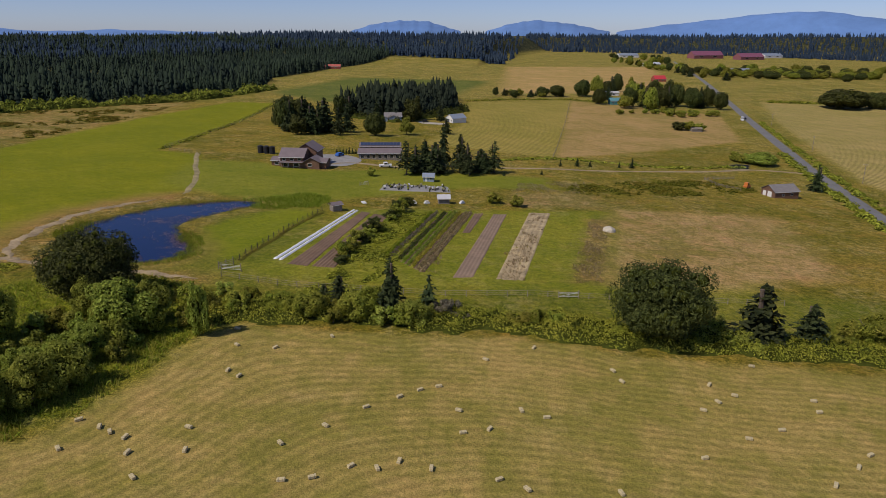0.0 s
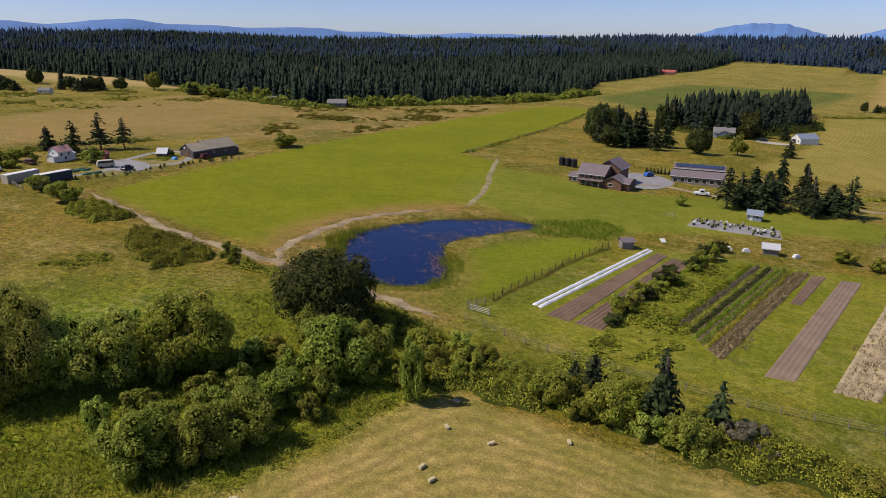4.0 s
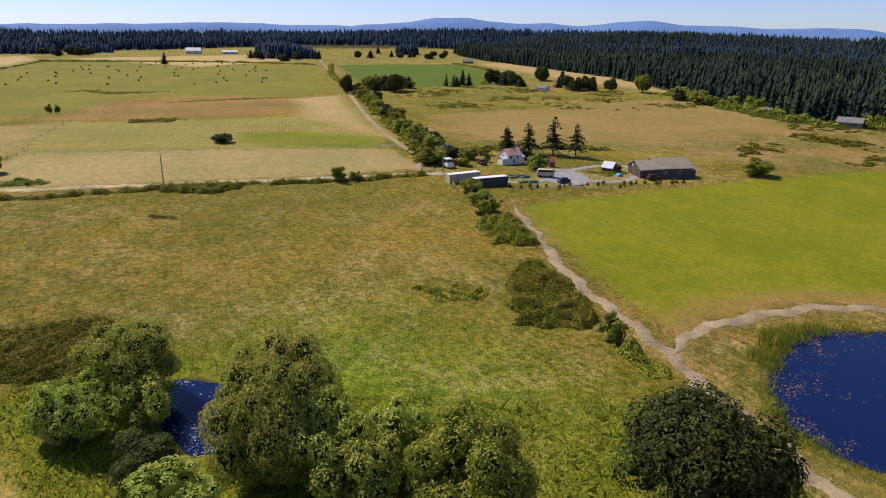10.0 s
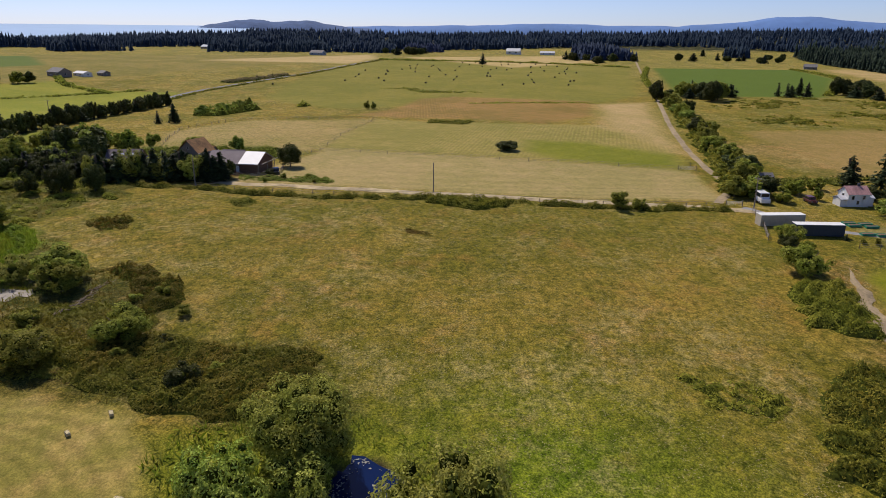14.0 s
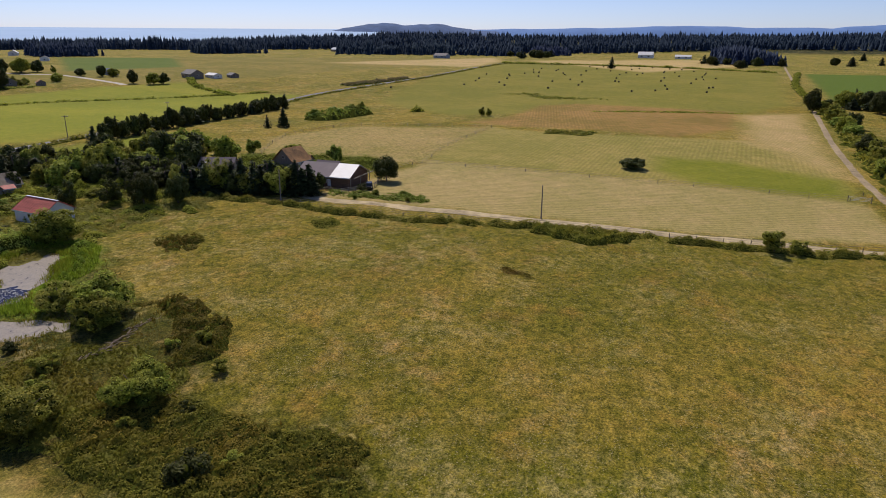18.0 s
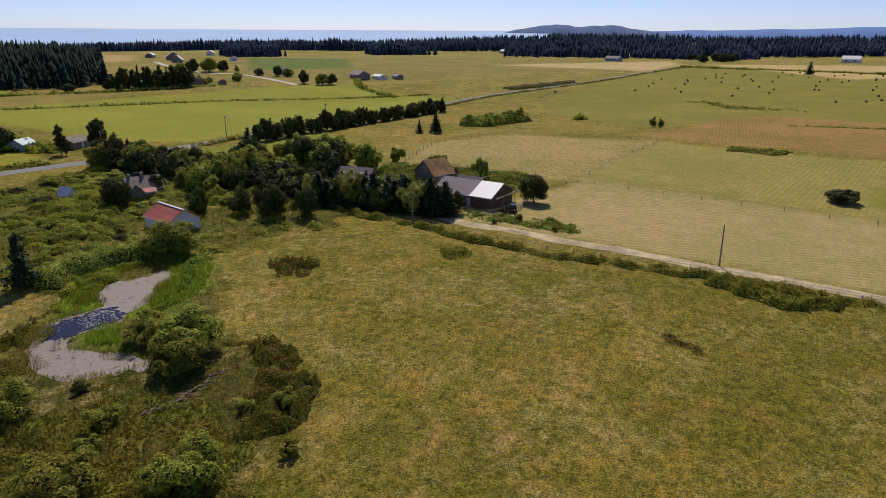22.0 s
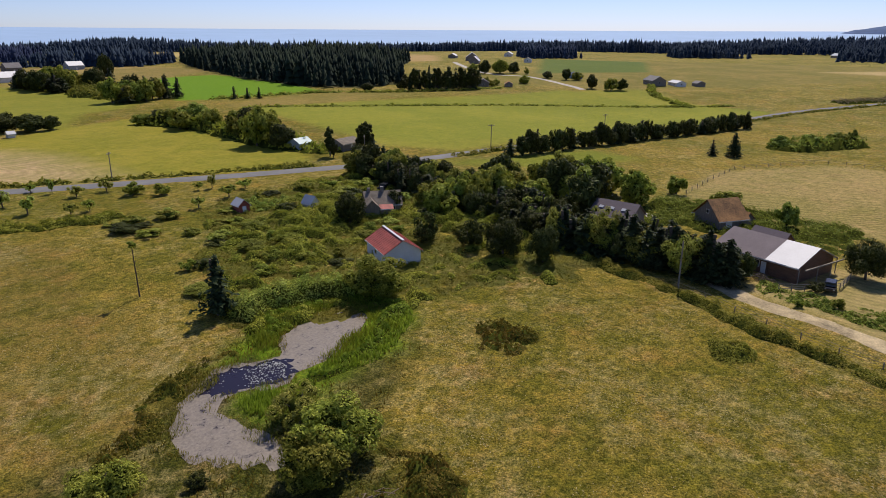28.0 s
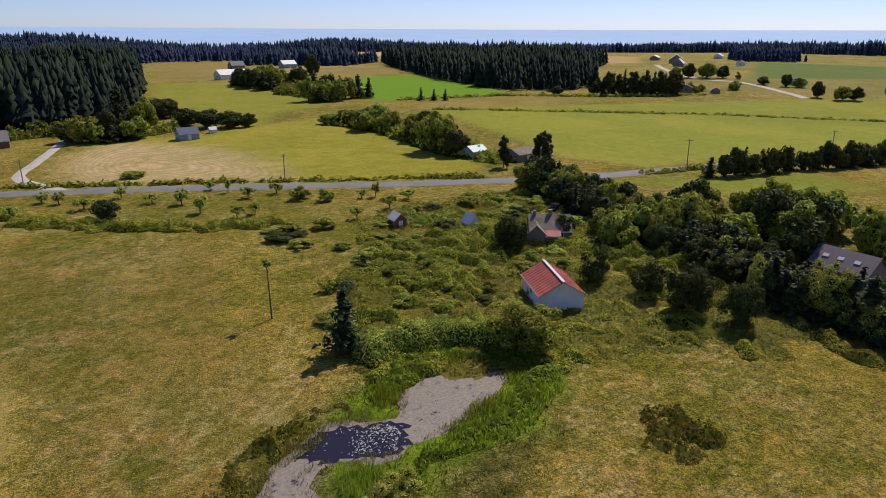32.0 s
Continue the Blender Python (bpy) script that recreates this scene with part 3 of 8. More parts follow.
FORESTS = [
    [(-1250, 600), (-989, 541), (-601, 497), (-420, 432), (-290, 400), (-262, 448), (-205, 552), (-180, 690), (-210, 850), (-174, 1157), (-100, 1500), (-700, 1800), (-1500, 1200)],
    [(-71, 464), (-31, 445), (12, 530), (10, 640), (-50, 600)],
    [(-30, -240), (-66, -262), (-88, -262), (-106, -246), (-116, -300), (-116, -520), (-90, -900), (140, -900), (100, -260)],
    [(-310, -415), (-314, -333), (-342, -308), (-384, -322), (-440, -420), (-560, -560), (-540, -740), (-368, -730), (-337, -600)],
]


def build_ground():
    n, c, near = 700, 150.0, 1.8
    u = (np.arange(n) - (n - 1) / 2) * (near / c)
    gx, gy = np.meshgrid(-90.0 + c * np.sinh(u), 75.0 + c * np.sinh(u))
    x, y = gx.ravel(), gy.ravel()
    z = land(x, y)
    wx, wy = x + 1.2 * wave(x, y, 3.0, 1.0), y + 1.2 * wave(x, y, 3.0, 2.0)
    dist = np.hypot(x + 90, y - 70)
    # open pasture: dry with greener hollows
    tint = np.empty((len(x), 3))
    tint[:] = (0.205, 0.177, 0.031)
    far = np.clip((dist - 350) / 300, 0, 1)[:, None]
    tint = tint * (1 - far) + np.array((0.22, 0.20, 0.055)) * far
    k = (0.5 + 0.5 * wave(x, y, 60.0, 4.0))[:, None]
    tint = tint * (1 - 0.3 * k) + np.array((0.16, 0.17, 0.03)) * 0.3 * k
    lush = np.exp(-line_far(x, y, [(-70, 98), (-88, 92), (-98, 84)]) ** 2 / 420.0)[:, None]
    tint = tint * (1 - 0.8 * lush) + np.array((0.15, 0.245, 0.014)) * 0.8 * lush
    worn = np.exp(-line_far(wx, wy, [(-90, 133), (-96, 142), (-98, 156), (-96, 170), (-90, 183), (-82, 194)]) ** 2 / 34.0)[:, None]
    worn = np.maximum(worn, 0.7 * np.exp(-line_far(wx, wy, [(-166, 146), (-150, 141), (-136, 137), (-115, 132), (-101, 131), (-89, 130), (-69, 127.5), (-48, 124)]) ** 2 / 13.0)[:, None])
    style = np.zeros((len(x), 4))
    style[:] = (0.16, 0.95, 0.72, 1.0)
    rows = y * 0.99 - x * 0.12
    for poly, colour, stripe, rough, dry, soft, turn in FIELDS:
        px, py = np.array(poly).T
        pick = np.where((x > px.min() - 12) & (x < px.max() + 12) & (y > py.min() - 12) & (y < py.max() + 12))[0]
        ins = inside(wx[pick], wy[pick], poly)
        dd = line_far(wx[pick], wy[pick], poly, True)
        w = np.clip(0.5 + np.where(ins, dd, -dd) / (2 * soft), 0, 1)[:, None]
        tint[pick] = tint[pick] * (1 - w) + np.array(colour) * w
        style[pick, :3] = style[pick, :3] * (1 - w) + np.array((stripe, rough, dry)) * w
        s = dd if turn == "edge" else x[pick] * math.cos(radians(turn)) + y[pick] * math.sin(radians(turn))
        if turn == "edge":
            s = round_far(x[pick], y[pick], poly)
        rows[pick] = np.where(w[:, 0] > 0.5, s * (0.4 if stripe > 1.2 else 1.0), rows[pick])
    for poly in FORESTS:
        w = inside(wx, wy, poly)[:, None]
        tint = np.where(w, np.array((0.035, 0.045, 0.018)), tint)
    tint = tint * (1 - 0.75 * worn) + np.array((0.27, 0.175, 0.075)) * 0.75 * worn
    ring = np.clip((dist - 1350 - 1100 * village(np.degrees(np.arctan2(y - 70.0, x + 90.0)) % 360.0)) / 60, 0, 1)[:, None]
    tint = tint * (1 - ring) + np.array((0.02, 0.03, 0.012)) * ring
    bank = line_far(wx, wy, POND_BIG, True)
    bank = (np.exp(-((bank - 4.0) / 2.6) ** 2) * (dist < 200) * 0.6)[:, None]
    tint = tint * (1 - bank) + np.array((0.215, 0.185, 0.05)) * bank
    for pond, depth in ((POND_BIG, 0.9), (POND_SCUM, 0.7), (POND_DARK, 1.0), (POND_FARM, 0.8)):
        px, py = np.array(pond).T
        pick = np.where((x > px.min() - 5) & (x < px.max() + 5) & (y > py.min() - 5) & (y < py.max() + 5))[0]
        dd = line_far(x[pick], y[pick], pond, True)
        ins = inside(x[pick], y[pick], pond)
        z[pick] -= np.where(ins, np.minimum(depth, 0.04 + dd * 0.3), 0.0)
        tint[pick] = np.where(ins[:, None], np.array((0.05, 0.045, 0.03)), tint[pick])
    tint *= np.array((1.08, 0.96, 0.85))
    z += 0.06 * wave(x, y, 4.0, 5.0) * (dist < 400)
    idx = np.arange(n * n).reshape(n, n)
    faces = np.stack([idx[:-1, :-1], idx[:-1, 1:], idx[1:, 1:], idx[1:, :-1]], -1).reshape(-1, 4)
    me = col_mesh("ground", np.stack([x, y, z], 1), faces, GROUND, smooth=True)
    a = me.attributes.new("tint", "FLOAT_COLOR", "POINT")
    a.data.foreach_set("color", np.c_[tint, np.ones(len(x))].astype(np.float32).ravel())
    a = me.attributes.new("look", "FLOAT_COLOR", "POINT")
    a.data.foreach_set("color", style.astype(np.float32).ravel())
    a = me.attributes.new("rows", "FLOAT", "POINT")
    a.data.foreach_set("value", rows.astype(np.float32))
    tagged(new("ground", me), "dry and green summer pastures and mown hay fields", "ground", kind="structure")


build_ground()


def sheet(name, outline, material, lift, label, category, kind="structure", grow=0.0):
    """A flat outline laid over the lie of the land."""
    bm = bmesh.new()
    if grow:
        p = np.array(outline, float)
        d = np.roll(p, -1, 0) - np.roll(p, 1, 0)
        d /= np.linalg.norm(d, axis=1)[:, None] + 1e-9
        area = np.sum(p[:, 0] * np.roll(p[:, 1], -1) - np.roll(p[:, 0], -1) * p[:, 1])
        outline = [tuple(q) for q in p + np.stack([d[:, 1], -d[:, 0]], 1) * grow * (1 if area > 0 else -1)]
    f = bm.faces.new([bm.verts.new((x, y, zat(x, y) + lift)) for x, y in outline])
    bmesh.ops.triangulate(bm, faces=[f])
    return tagged(part(name, bm, material), label, category, kind=kind)


def ribbon(name, line, width, material, lift, label, category, n=6, rag=0.0, kind="structure", taper=0.0):
    """A road or track laid over the land, with ragged edges where it is worn."""
    pts = np.array(smooth_line(line, n))
    step = np.gradient(pts, axis=0)
    step /= np.linalg.norm(step, axis=1)[:, None] + 1e-9
    side = np.stack([-step[:, 1], step[:, 0]], 1)
    cuts = np.linspace(-0.5, 0.5, 5)
    verts, k = [], len(cuts)
    for i, (p, s) in enumerate(zip(pts, side)):
        for c in cuts:
            end = min(1.0, (min(i, len(pts) - 1 - i) + 0.15) / taper) if taper else 1.0
            w = width * end * (1 + rag * math.sin(i * 2.1 + c * 7) * 0.5 + rag * math.sin(i * 0.73 + c * 3))
            q = p + s * (c * w)
            crown = 0.05 * (1 - (2 * c) ** 2)
            verts.append((q[0], q[1], zat(q[0], q[1]) + lift * (0.1 if abs(c) > 0.45 else 1.0) + crown))
    faces = [(i * k + j, i * k + j + 1, (i + 1) * k + j + 1, (i + 1) * k + j) for i in range(len(pts) - 1) for j in range(k - 1)]
    return tagged(new(name, col_mesh(name, verts, faces, material, True)), label, category, kind=kind)


sheet("water", POND_BIG, POND, -0.12, "deep blue farm pond with floating lilies", "pond", grow=0.7)
sheet("water", POND_SCUM, SCUM, -0.10, "shallow pond covered in pale algae", "pond", grow=0.6)
sheet("water", POND_DARK, POND, -0.12, "small dark pond among willows", "pond", grow=0.6)
sheet("water", POND_FARM, POND, -0.12, "small blue pond beside the road", "pond", grow=0.6)

ribbon("road", [(130, 150), (151, 222), (171, 288), (180, 324), (197, 381), (239, 528), (286, 688), (391, 1056), (560, 1700)], 6.5, ASPHALT, 0.10, "two-lane grey asphalt country road", "road")
ribbon("road", [(-20, -178), (-60, -163), (-87, -153), (-127, -138), (-154, -127), (-182, -117), (-205, -111), (-222, -107), (-245, -106), (-281, -108), (-330, -112), (-404, -112), (-469, -118), (-528, -111), (-661, -66), (-875, -41)], 6.0, ASPHALT, 0.10, "narrow grey asphalt country road", "road")
ribbon("road", [(-218, -108), (-226, -90), (-234, -78), (-238, -59), (-242, -40), (-240, -20)], 3.2, GRAVEL, 0.08, "pale gravel farm drive behind a tall hedge", "drive", rag=0.1)
ribbon("road", [(-102, -148), (-88, -172), (-89, -195), (-93, -242), (-94, -290)], 3.6, GRAVEL, 0.08, "straight pale gravel lane", "lane", rag=0.05)
ribbon("road", [(-209, 136), (-229, 145), (-254, 146), (-287, 150), (-332, 157), (-461, 182), (-799, 246), (-1177, 320)], 2.3, DIRT, 0.06, "pale dirt lane beside a hedgerow", "lane", rag=0.2)
ribbon("road", [(-478, -246), (-485, -263), (-496, -295), (-503, -325), (-494, -340), (-494, -358), (-510, -397), (-544, -453), (-585, -515)], 5.0, GRAVEL, 0.08, "pale gravel farm road up the rise", "road", rag=0.1)
ribbon("track", [(-218, 0), (-213, 10), (-211, 33), (-209, 60), (-206, 100), (-205, 125), (-203, 141), (-196, 152)], 3.6, STRAW, 0.05, "dry mown straw-coloured track along the hedge", "track", n=10, rag=0.22, taper=5)
for line, text in (
    ([(-166, 146), (-150, 141), (-136, 137), (-115, 132), (-101, 131), (-89, 130), (-80, 128), (-69, 127.5), (-57, 125.5), (-48, 124)], "worn sandy track between pastures"),
    ([(-88, 130), (-93, 138), (-95, 152), (-94, 168), (-89, 180), (-82, 190)], "worn sandy track round the pond"),
):
    ribbon("track", line, 2.5, DIRT, 0.05, text, "track", n=12, rag=0.5, taper=10)
ribbon("track", [(-103, 281), (-100, 272), (-92, 248), (-84, 226), (-79, 205), (-78, 197)], 1.9, STRAW2, 0.05, "pale worn footpath through the grass", "path", n=10, rag=0.2, taper=9)


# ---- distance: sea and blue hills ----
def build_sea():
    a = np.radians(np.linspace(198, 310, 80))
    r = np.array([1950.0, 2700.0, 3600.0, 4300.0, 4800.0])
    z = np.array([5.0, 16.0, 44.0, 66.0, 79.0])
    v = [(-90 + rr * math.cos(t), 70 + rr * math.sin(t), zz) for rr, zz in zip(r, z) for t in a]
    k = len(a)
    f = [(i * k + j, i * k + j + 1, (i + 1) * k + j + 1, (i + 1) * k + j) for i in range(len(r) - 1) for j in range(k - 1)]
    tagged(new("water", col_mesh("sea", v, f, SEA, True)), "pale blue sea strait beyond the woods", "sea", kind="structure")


build_sea()
# far hills: the blue veil of distance is painted into these base colours
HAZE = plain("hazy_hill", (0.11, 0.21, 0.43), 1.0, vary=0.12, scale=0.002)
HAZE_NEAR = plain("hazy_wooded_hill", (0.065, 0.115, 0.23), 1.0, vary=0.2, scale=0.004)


def ridge(heading, spread, dist, peaks, material, label, base=-60.0):
    """A far hill: a broad mound whose crest rises through the given (share, metres) peaks."""
    n, m = 60, 6
    v = []
    for j in range(m):
        for i in range(n):
            t = i / (n - 1)
            a = radians(heading - spread / 2 + spread * t)
            h = np.interp(t, [p[0] for p in peaks], [p[1] for p in peaks]) + (dist / 4400) ** 2 * (2.0 * math.sin(t * 47) + 1.2 * math.sin(t * 91 + 1))
            s = math.sin(math.pi / 2 * j / (m - 1))
            d = dist + 350.0 * (j / (m - 1)) ** 1.5
            v.append((-90 - d * math.sin(a), 70 + d * math.cos(a), base + (h - base) * s))
    f = [(j * n + i, j * n + i + 1, (j + 1) * n + i + 1, (j + 1) * n + i) for j in range(m - 1) for i in range(n - 1)]
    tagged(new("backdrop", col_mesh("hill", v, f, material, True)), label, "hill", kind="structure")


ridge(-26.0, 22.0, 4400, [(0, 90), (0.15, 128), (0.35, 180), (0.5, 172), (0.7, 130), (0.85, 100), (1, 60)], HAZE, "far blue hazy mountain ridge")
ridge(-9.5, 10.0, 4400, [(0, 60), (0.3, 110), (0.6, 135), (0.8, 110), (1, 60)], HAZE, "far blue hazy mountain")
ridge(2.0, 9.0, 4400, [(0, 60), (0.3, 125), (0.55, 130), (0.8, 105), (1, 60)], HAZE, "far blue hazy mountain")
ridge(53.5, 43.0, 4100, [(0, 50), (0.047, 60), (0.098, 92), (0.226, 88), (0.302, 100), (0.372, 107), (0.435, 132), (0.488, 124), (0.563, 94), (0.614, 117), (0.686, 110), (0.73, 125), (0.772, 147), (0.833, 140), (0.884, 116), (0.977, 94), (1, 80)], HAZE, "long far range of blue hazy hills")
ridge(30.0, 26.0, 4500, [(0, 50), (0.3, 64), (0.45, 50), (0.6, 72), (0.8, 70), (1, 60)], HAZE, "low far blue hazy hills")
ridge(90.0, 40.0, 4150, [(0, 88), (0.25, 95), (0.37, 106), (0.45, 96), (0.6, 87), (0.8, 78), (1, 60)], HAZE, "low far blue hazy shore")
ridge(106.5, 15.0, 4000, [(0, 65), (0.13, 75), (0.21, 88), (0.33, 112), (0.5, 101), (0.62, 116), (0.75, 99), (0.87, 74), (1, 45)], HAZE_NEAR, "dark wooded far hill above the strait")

# ---- plants ----
def quads_from(p, nrm, size, aspect=1.4, spin=None):
    """Leaf clumps: one small quad at each place, facing along nrm."""
    n = len(p)
    nrm = nrm / (np.linalg.norm(nrm, axis=1)[:, None] + 1e-9)
    ref = rng.normal(size=(n, 3)) if spin is None else spin
    a = np.cross(nrm, ref)
    a /= np.linalg.norm(a, axis=1)[:, None] + 1e-9
    b = np.cross(nrm, a)
    s = (np.asarray(size) * np.ones(n))[:, None]
    v = np.stack([p - a * s * aspect, p - b * s * 0.6 + nrm * s * 0.15, p + a * s * aspect, p + b * s * 0.6 - nrm * s * 0.1], 1)
    return v.reshape(-1, 3), np.arange(4 * n).reshape(n, 4)


def ico(r=1.0, sub=2):
    bm = bmesh.new()
    bmesh.ops.create_icosphere(bm, subdivisions=sub, radius=r)
    v = np.array([q.co[:] for q in bm.verts])
    f = np.array([[w.index for w in t.verts] for t in bm.faces])
    bm.free()
    return v, f


ICO_V, ICO_F = ico(1.0, 1)


def crown_mesh(name, material, r, h, leaves, leaf, lobes, low=0.0, flat=0.9, narrow=0.0):
    """A crown of radius r from the share low*h up to h, out of many leafy lobes with hollows between them."""
    z0, half = h * (low + (1 - low) * 0.42), h * (1 - low) * 0.58
    cen, rad = [], []
    for i in range(lobes):
        d = rng.normal(size=3)
        d /= np.linalg.norm(d)
        d[2] = d[2] * 0.9 + 0.12
        k = rng.uniform(0.45, 0.84)
        lr = rng.uniform(0.15, 0.32) * min(r, half * 1.1)
        side = 1.0 - narrow * max(0.0, d[2])
        cen.append((d[0] * k * r * side, d[1] * k * r * side, max(h * low + lr * 0.6, z0 + d[2] * k * half * (1.0 if d[2] > 0 else 0.72))))
        rad.append(lr)
    cen, rad = np.array(cen), np.array(rad)
    m = leaves * 2
    pick = rng.choice(len(rad), m, p=rad**2 / (rad**2).sum())
    d = rng.normal(size=(m, 3))
    d /= np.linalg.norm(d, axis=1)[:, None]
    p = cen[pick] + d * (rad[pick] * rng.uniform(0.82, 1.12, m))[:, None] * np.array([1, 1, flat])
    deep = np.zeros(m, bool)
    for c, q in zip(cen, rad):
        deep |= np.linalg.norm(p - c, axis=1) < 0.6 * q
    keep = ~deep & (p[:, 2] > h * low * 0.6 + 0.05)
    p, d = p[keep][:leaves], d[keep][:leaves]
    out = p - np.array([0, 0, z0])
    out /= np.linalg.norm(out, axis=1)[:, None] + 1e-9
    nr = d * 1.1 + out * 0.3 + rng.normal(size=p.shape) * 0.55 + np.array([0, 0, 0.4])
    v, f = quads_from(p, nr, leaf * rng.uniform(0.55, 1.35, len(p)))
    vs, fs, off = [v], [f[:, :3], f[:, [0, 2, 3]]], len(v)
    # filler cores whose dark colour imitates the crown's inner shade
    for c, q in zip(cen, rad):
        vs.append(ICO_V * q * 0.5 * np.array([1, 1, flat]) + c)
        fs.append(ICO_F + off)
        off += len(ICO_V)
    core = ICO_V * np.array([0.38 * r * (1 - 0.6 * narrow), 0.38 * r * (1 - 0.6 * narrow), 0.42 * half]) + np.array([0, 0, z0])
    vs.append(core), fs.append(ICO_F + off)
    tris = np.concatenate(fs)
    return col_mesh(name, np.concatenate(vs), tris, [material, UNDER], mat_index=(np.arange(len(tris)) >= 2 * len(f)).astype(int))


def trunk_mesh(name, h, r, limbs, spread):
    bm = bmesh.new()
    rod(bm, (0, 0, -0.4), (0.04 * h, 0.02 * h, h * 0.55), r, r * 0.6, 7)
    for i in range(limbs):
        a = 2 * math.pi * i / limbs + 0.4
        z0 = h * (0.22 + 0.25 * (i % 3) / 3)
        rod(bm, (0.02 * h, 0.01 * h, z0), (math.cos(a) * spread, math.sin(a) * spread, z0 + h * 0.3), r * 0.5, r * 0.15, 5)
    me = bpy.data.meshes.new(name)
    bm.to_mesh(me)
    bm.free()
    me.materials.append(BARK)
    return me


def conifer_mesh(name, material, r, h, tiers, per, leaf, gap=0.0, low=0.08, core_share=0.42):
    """Drooping boughs in rough tiers round a stem, clad in needle sprays."""
    ps, ns = [], []
    for i in range(tiers):
        t = (i + rng.uniform(-0.3, 0.3)) / tiers
        z = h * (low + (0.98 - low) * t)
        rr = r * (1 - t) ** 0.75 * rng.uniform(0.7, 1.12) + 0.12 * r * (1 - t)
        boughs = max(4, int(per * (1 - 0.6 * t)))
        a0 = rng.uniform(0, 6.28)
        for b in range(boughs):
            if rng.random() < gap:
                continue
            a = a0 + 6.283 * b / boughs + rng.uniform(-0.25, 0.25)
            ln = rr * rng.uniform(0.65, 1.15)
            m = max(3, int(ln / leaf * 2.0))
            s = rng.uniform(0.12, 1.0, m)
            w = rng.normal(size=m) * 0.10 * ln
            x = np.cos(a) * s * ln - np.sin(a) * w
            y = np.sin(a) * s * ln + np.cos(a) * w
            zz = z - 0.28 * ln * s**1.4 + rng.normal(size=m) * 0.05 * h / tiers + 0.1 * ln
            ps.append(np.stack([x, y, zz], 1))
            ns.append(np.stack([np.cos(a) * 0.5 + 0 * x, np.sin(a) * 0.5 + 0 * x, 1 + 0 * x], 1) + rng.normal(size=(m, 3)) * 0.45)
    p, nr = np.concatenate(ps), np.concatenate(ns)
    v, f = quads_from(p, nr, leaf * rng.uniform(0.6, 1.3, len(p)), 1.5)
    tri = np.concatenate([f[:, :3], f[:, [0, 2, 3]]])
    k = 9
    ring = [(core_share * r * math.cos(6.283 * j / k), core_share * r * math.sin(6.283 * j / k), h * low) for j in range(k)] + [(0, 0, h * 0.97)]
    core = [(j + len(v), (j + 1) % k + len(v), k + len(v)) for j in range(k)]
    return col_mesh(name, np.concatenate([v, np.array(ring)]), np.concatenate([tri, np.array(core)]), material)


SPECIES = {
    "BROAD": ("broadleaf_tree", LEAF_BROAD, "broadleaf tree with a dense rounded mid-green crown", "tree"),
    "DARK": ("hedgerow_tree", LEAF_DARK, "dense dark-green round-crowned tree", "tree"),
    "WILLOW": ("willow_tree", LEAF_WILLOW, "grey-green willow with a loose clumped crown", "tree"),
    "BRIGHT": ("willow_shrub", LEAF_BRIGHT, "bright green leafy shrub with upright clumps", "shrub"),
    "SHRUB": ("shrub", LEAF_BROAD, "low rounded green shrub", "shrub"),
    "PALE": ("flowering_shrub", LEAF_PALE, "shrub in faded cream bloom in the hedge", "shrub"),
    "ORCHARD": ("fruit_tree", LEAF_WILLOW, "old low fruit tree in rough grass", "tree"),
    "CONIFER": ("conifer_tree", NEEDLE, "dark-green spruce with drooping boughs", "tree"),
    "FIR": ("fir_tree", NEEDLE, "tall wind-bent fir with sparse open boughs", "tree"),
    "POPLAR": ("poplar_tree", LEAF_DARK, "tall narrow dark-green poplar", "tree"),
}
STOCK = {}


def stock(kind, size, variant, near=True):
    key = (kind, size, variant, near)
    if key not in STOCK:
        name, leaf, _, _ = SPECIES[kind]
        if kind == "CONIFER":
            r, h = ((1.6, 6.0), (3.2, 10.0))[size > 0]
            crown = conifer_mesh(name, leaf, r, h, (14, 22)[size > 0], (9, 12)[size > 0], (0.24, 0.32)[size > 0], (0.12, 0.30, 0.42)[variant])
            trunk = trunk_mesh("trunk", h * 1.6, 0.12 * r, 0, 0)
        elif kind == "FIR":
            r, h = 3.2, 10.0
            crown = conifer_mesh(name, leaf, r, h, 14, 8, 0.32, 0.3, 0.2, 0.12)
            trunk = trunk_mesh("trunk", h * 1.6, 0.22, 0, 0)
        elif kind == "POPLAR":
            r, h = 1.8, 10.0
            crown = crown_mesh(name, leaf, r, h, 2200, 0.2, 34, 0.04, 1.3, 0.35)
            trunk = trunk_mesh("trunk", h, 0.2, 3, 0.5)
        else:
            r, h = ((2.2, 3.6), (4.5, 7.5), (8.5, 12.0))[size]
            n = ((1100, 2800, 7500), (2600, 8500, 26000))[near][size]
            leafs = ((0.22, 0.32, 0.40), (0.11, 0.14, 0.165))[near][size] * (0.9 if kind == "WILLOW" else 1.0)
            if kind == "ORCHARD":
                crown = crown_mesh(name, leaf, r, h, 700, 0.15, 16, 0.22)
            else:
                crown = crown_mesh(name, leaf, r, h, n, leafs, int((16, 34, 72)[size] * (1.7 if kind == "DARK" else 1.0)), 0.0 if kind in ("SHRUB", "BRIGHT", "PALE") else 0.02, 0.9, 0.25 if kind == "BRIGHT" else 0.0)
            trunk = trunk_mesh("trunk", h, 0.06 * r + 0.03, 5, 0.45 * r)
        STOCK[key] = (crown, trunk, r, h)
    return STOCK[key]


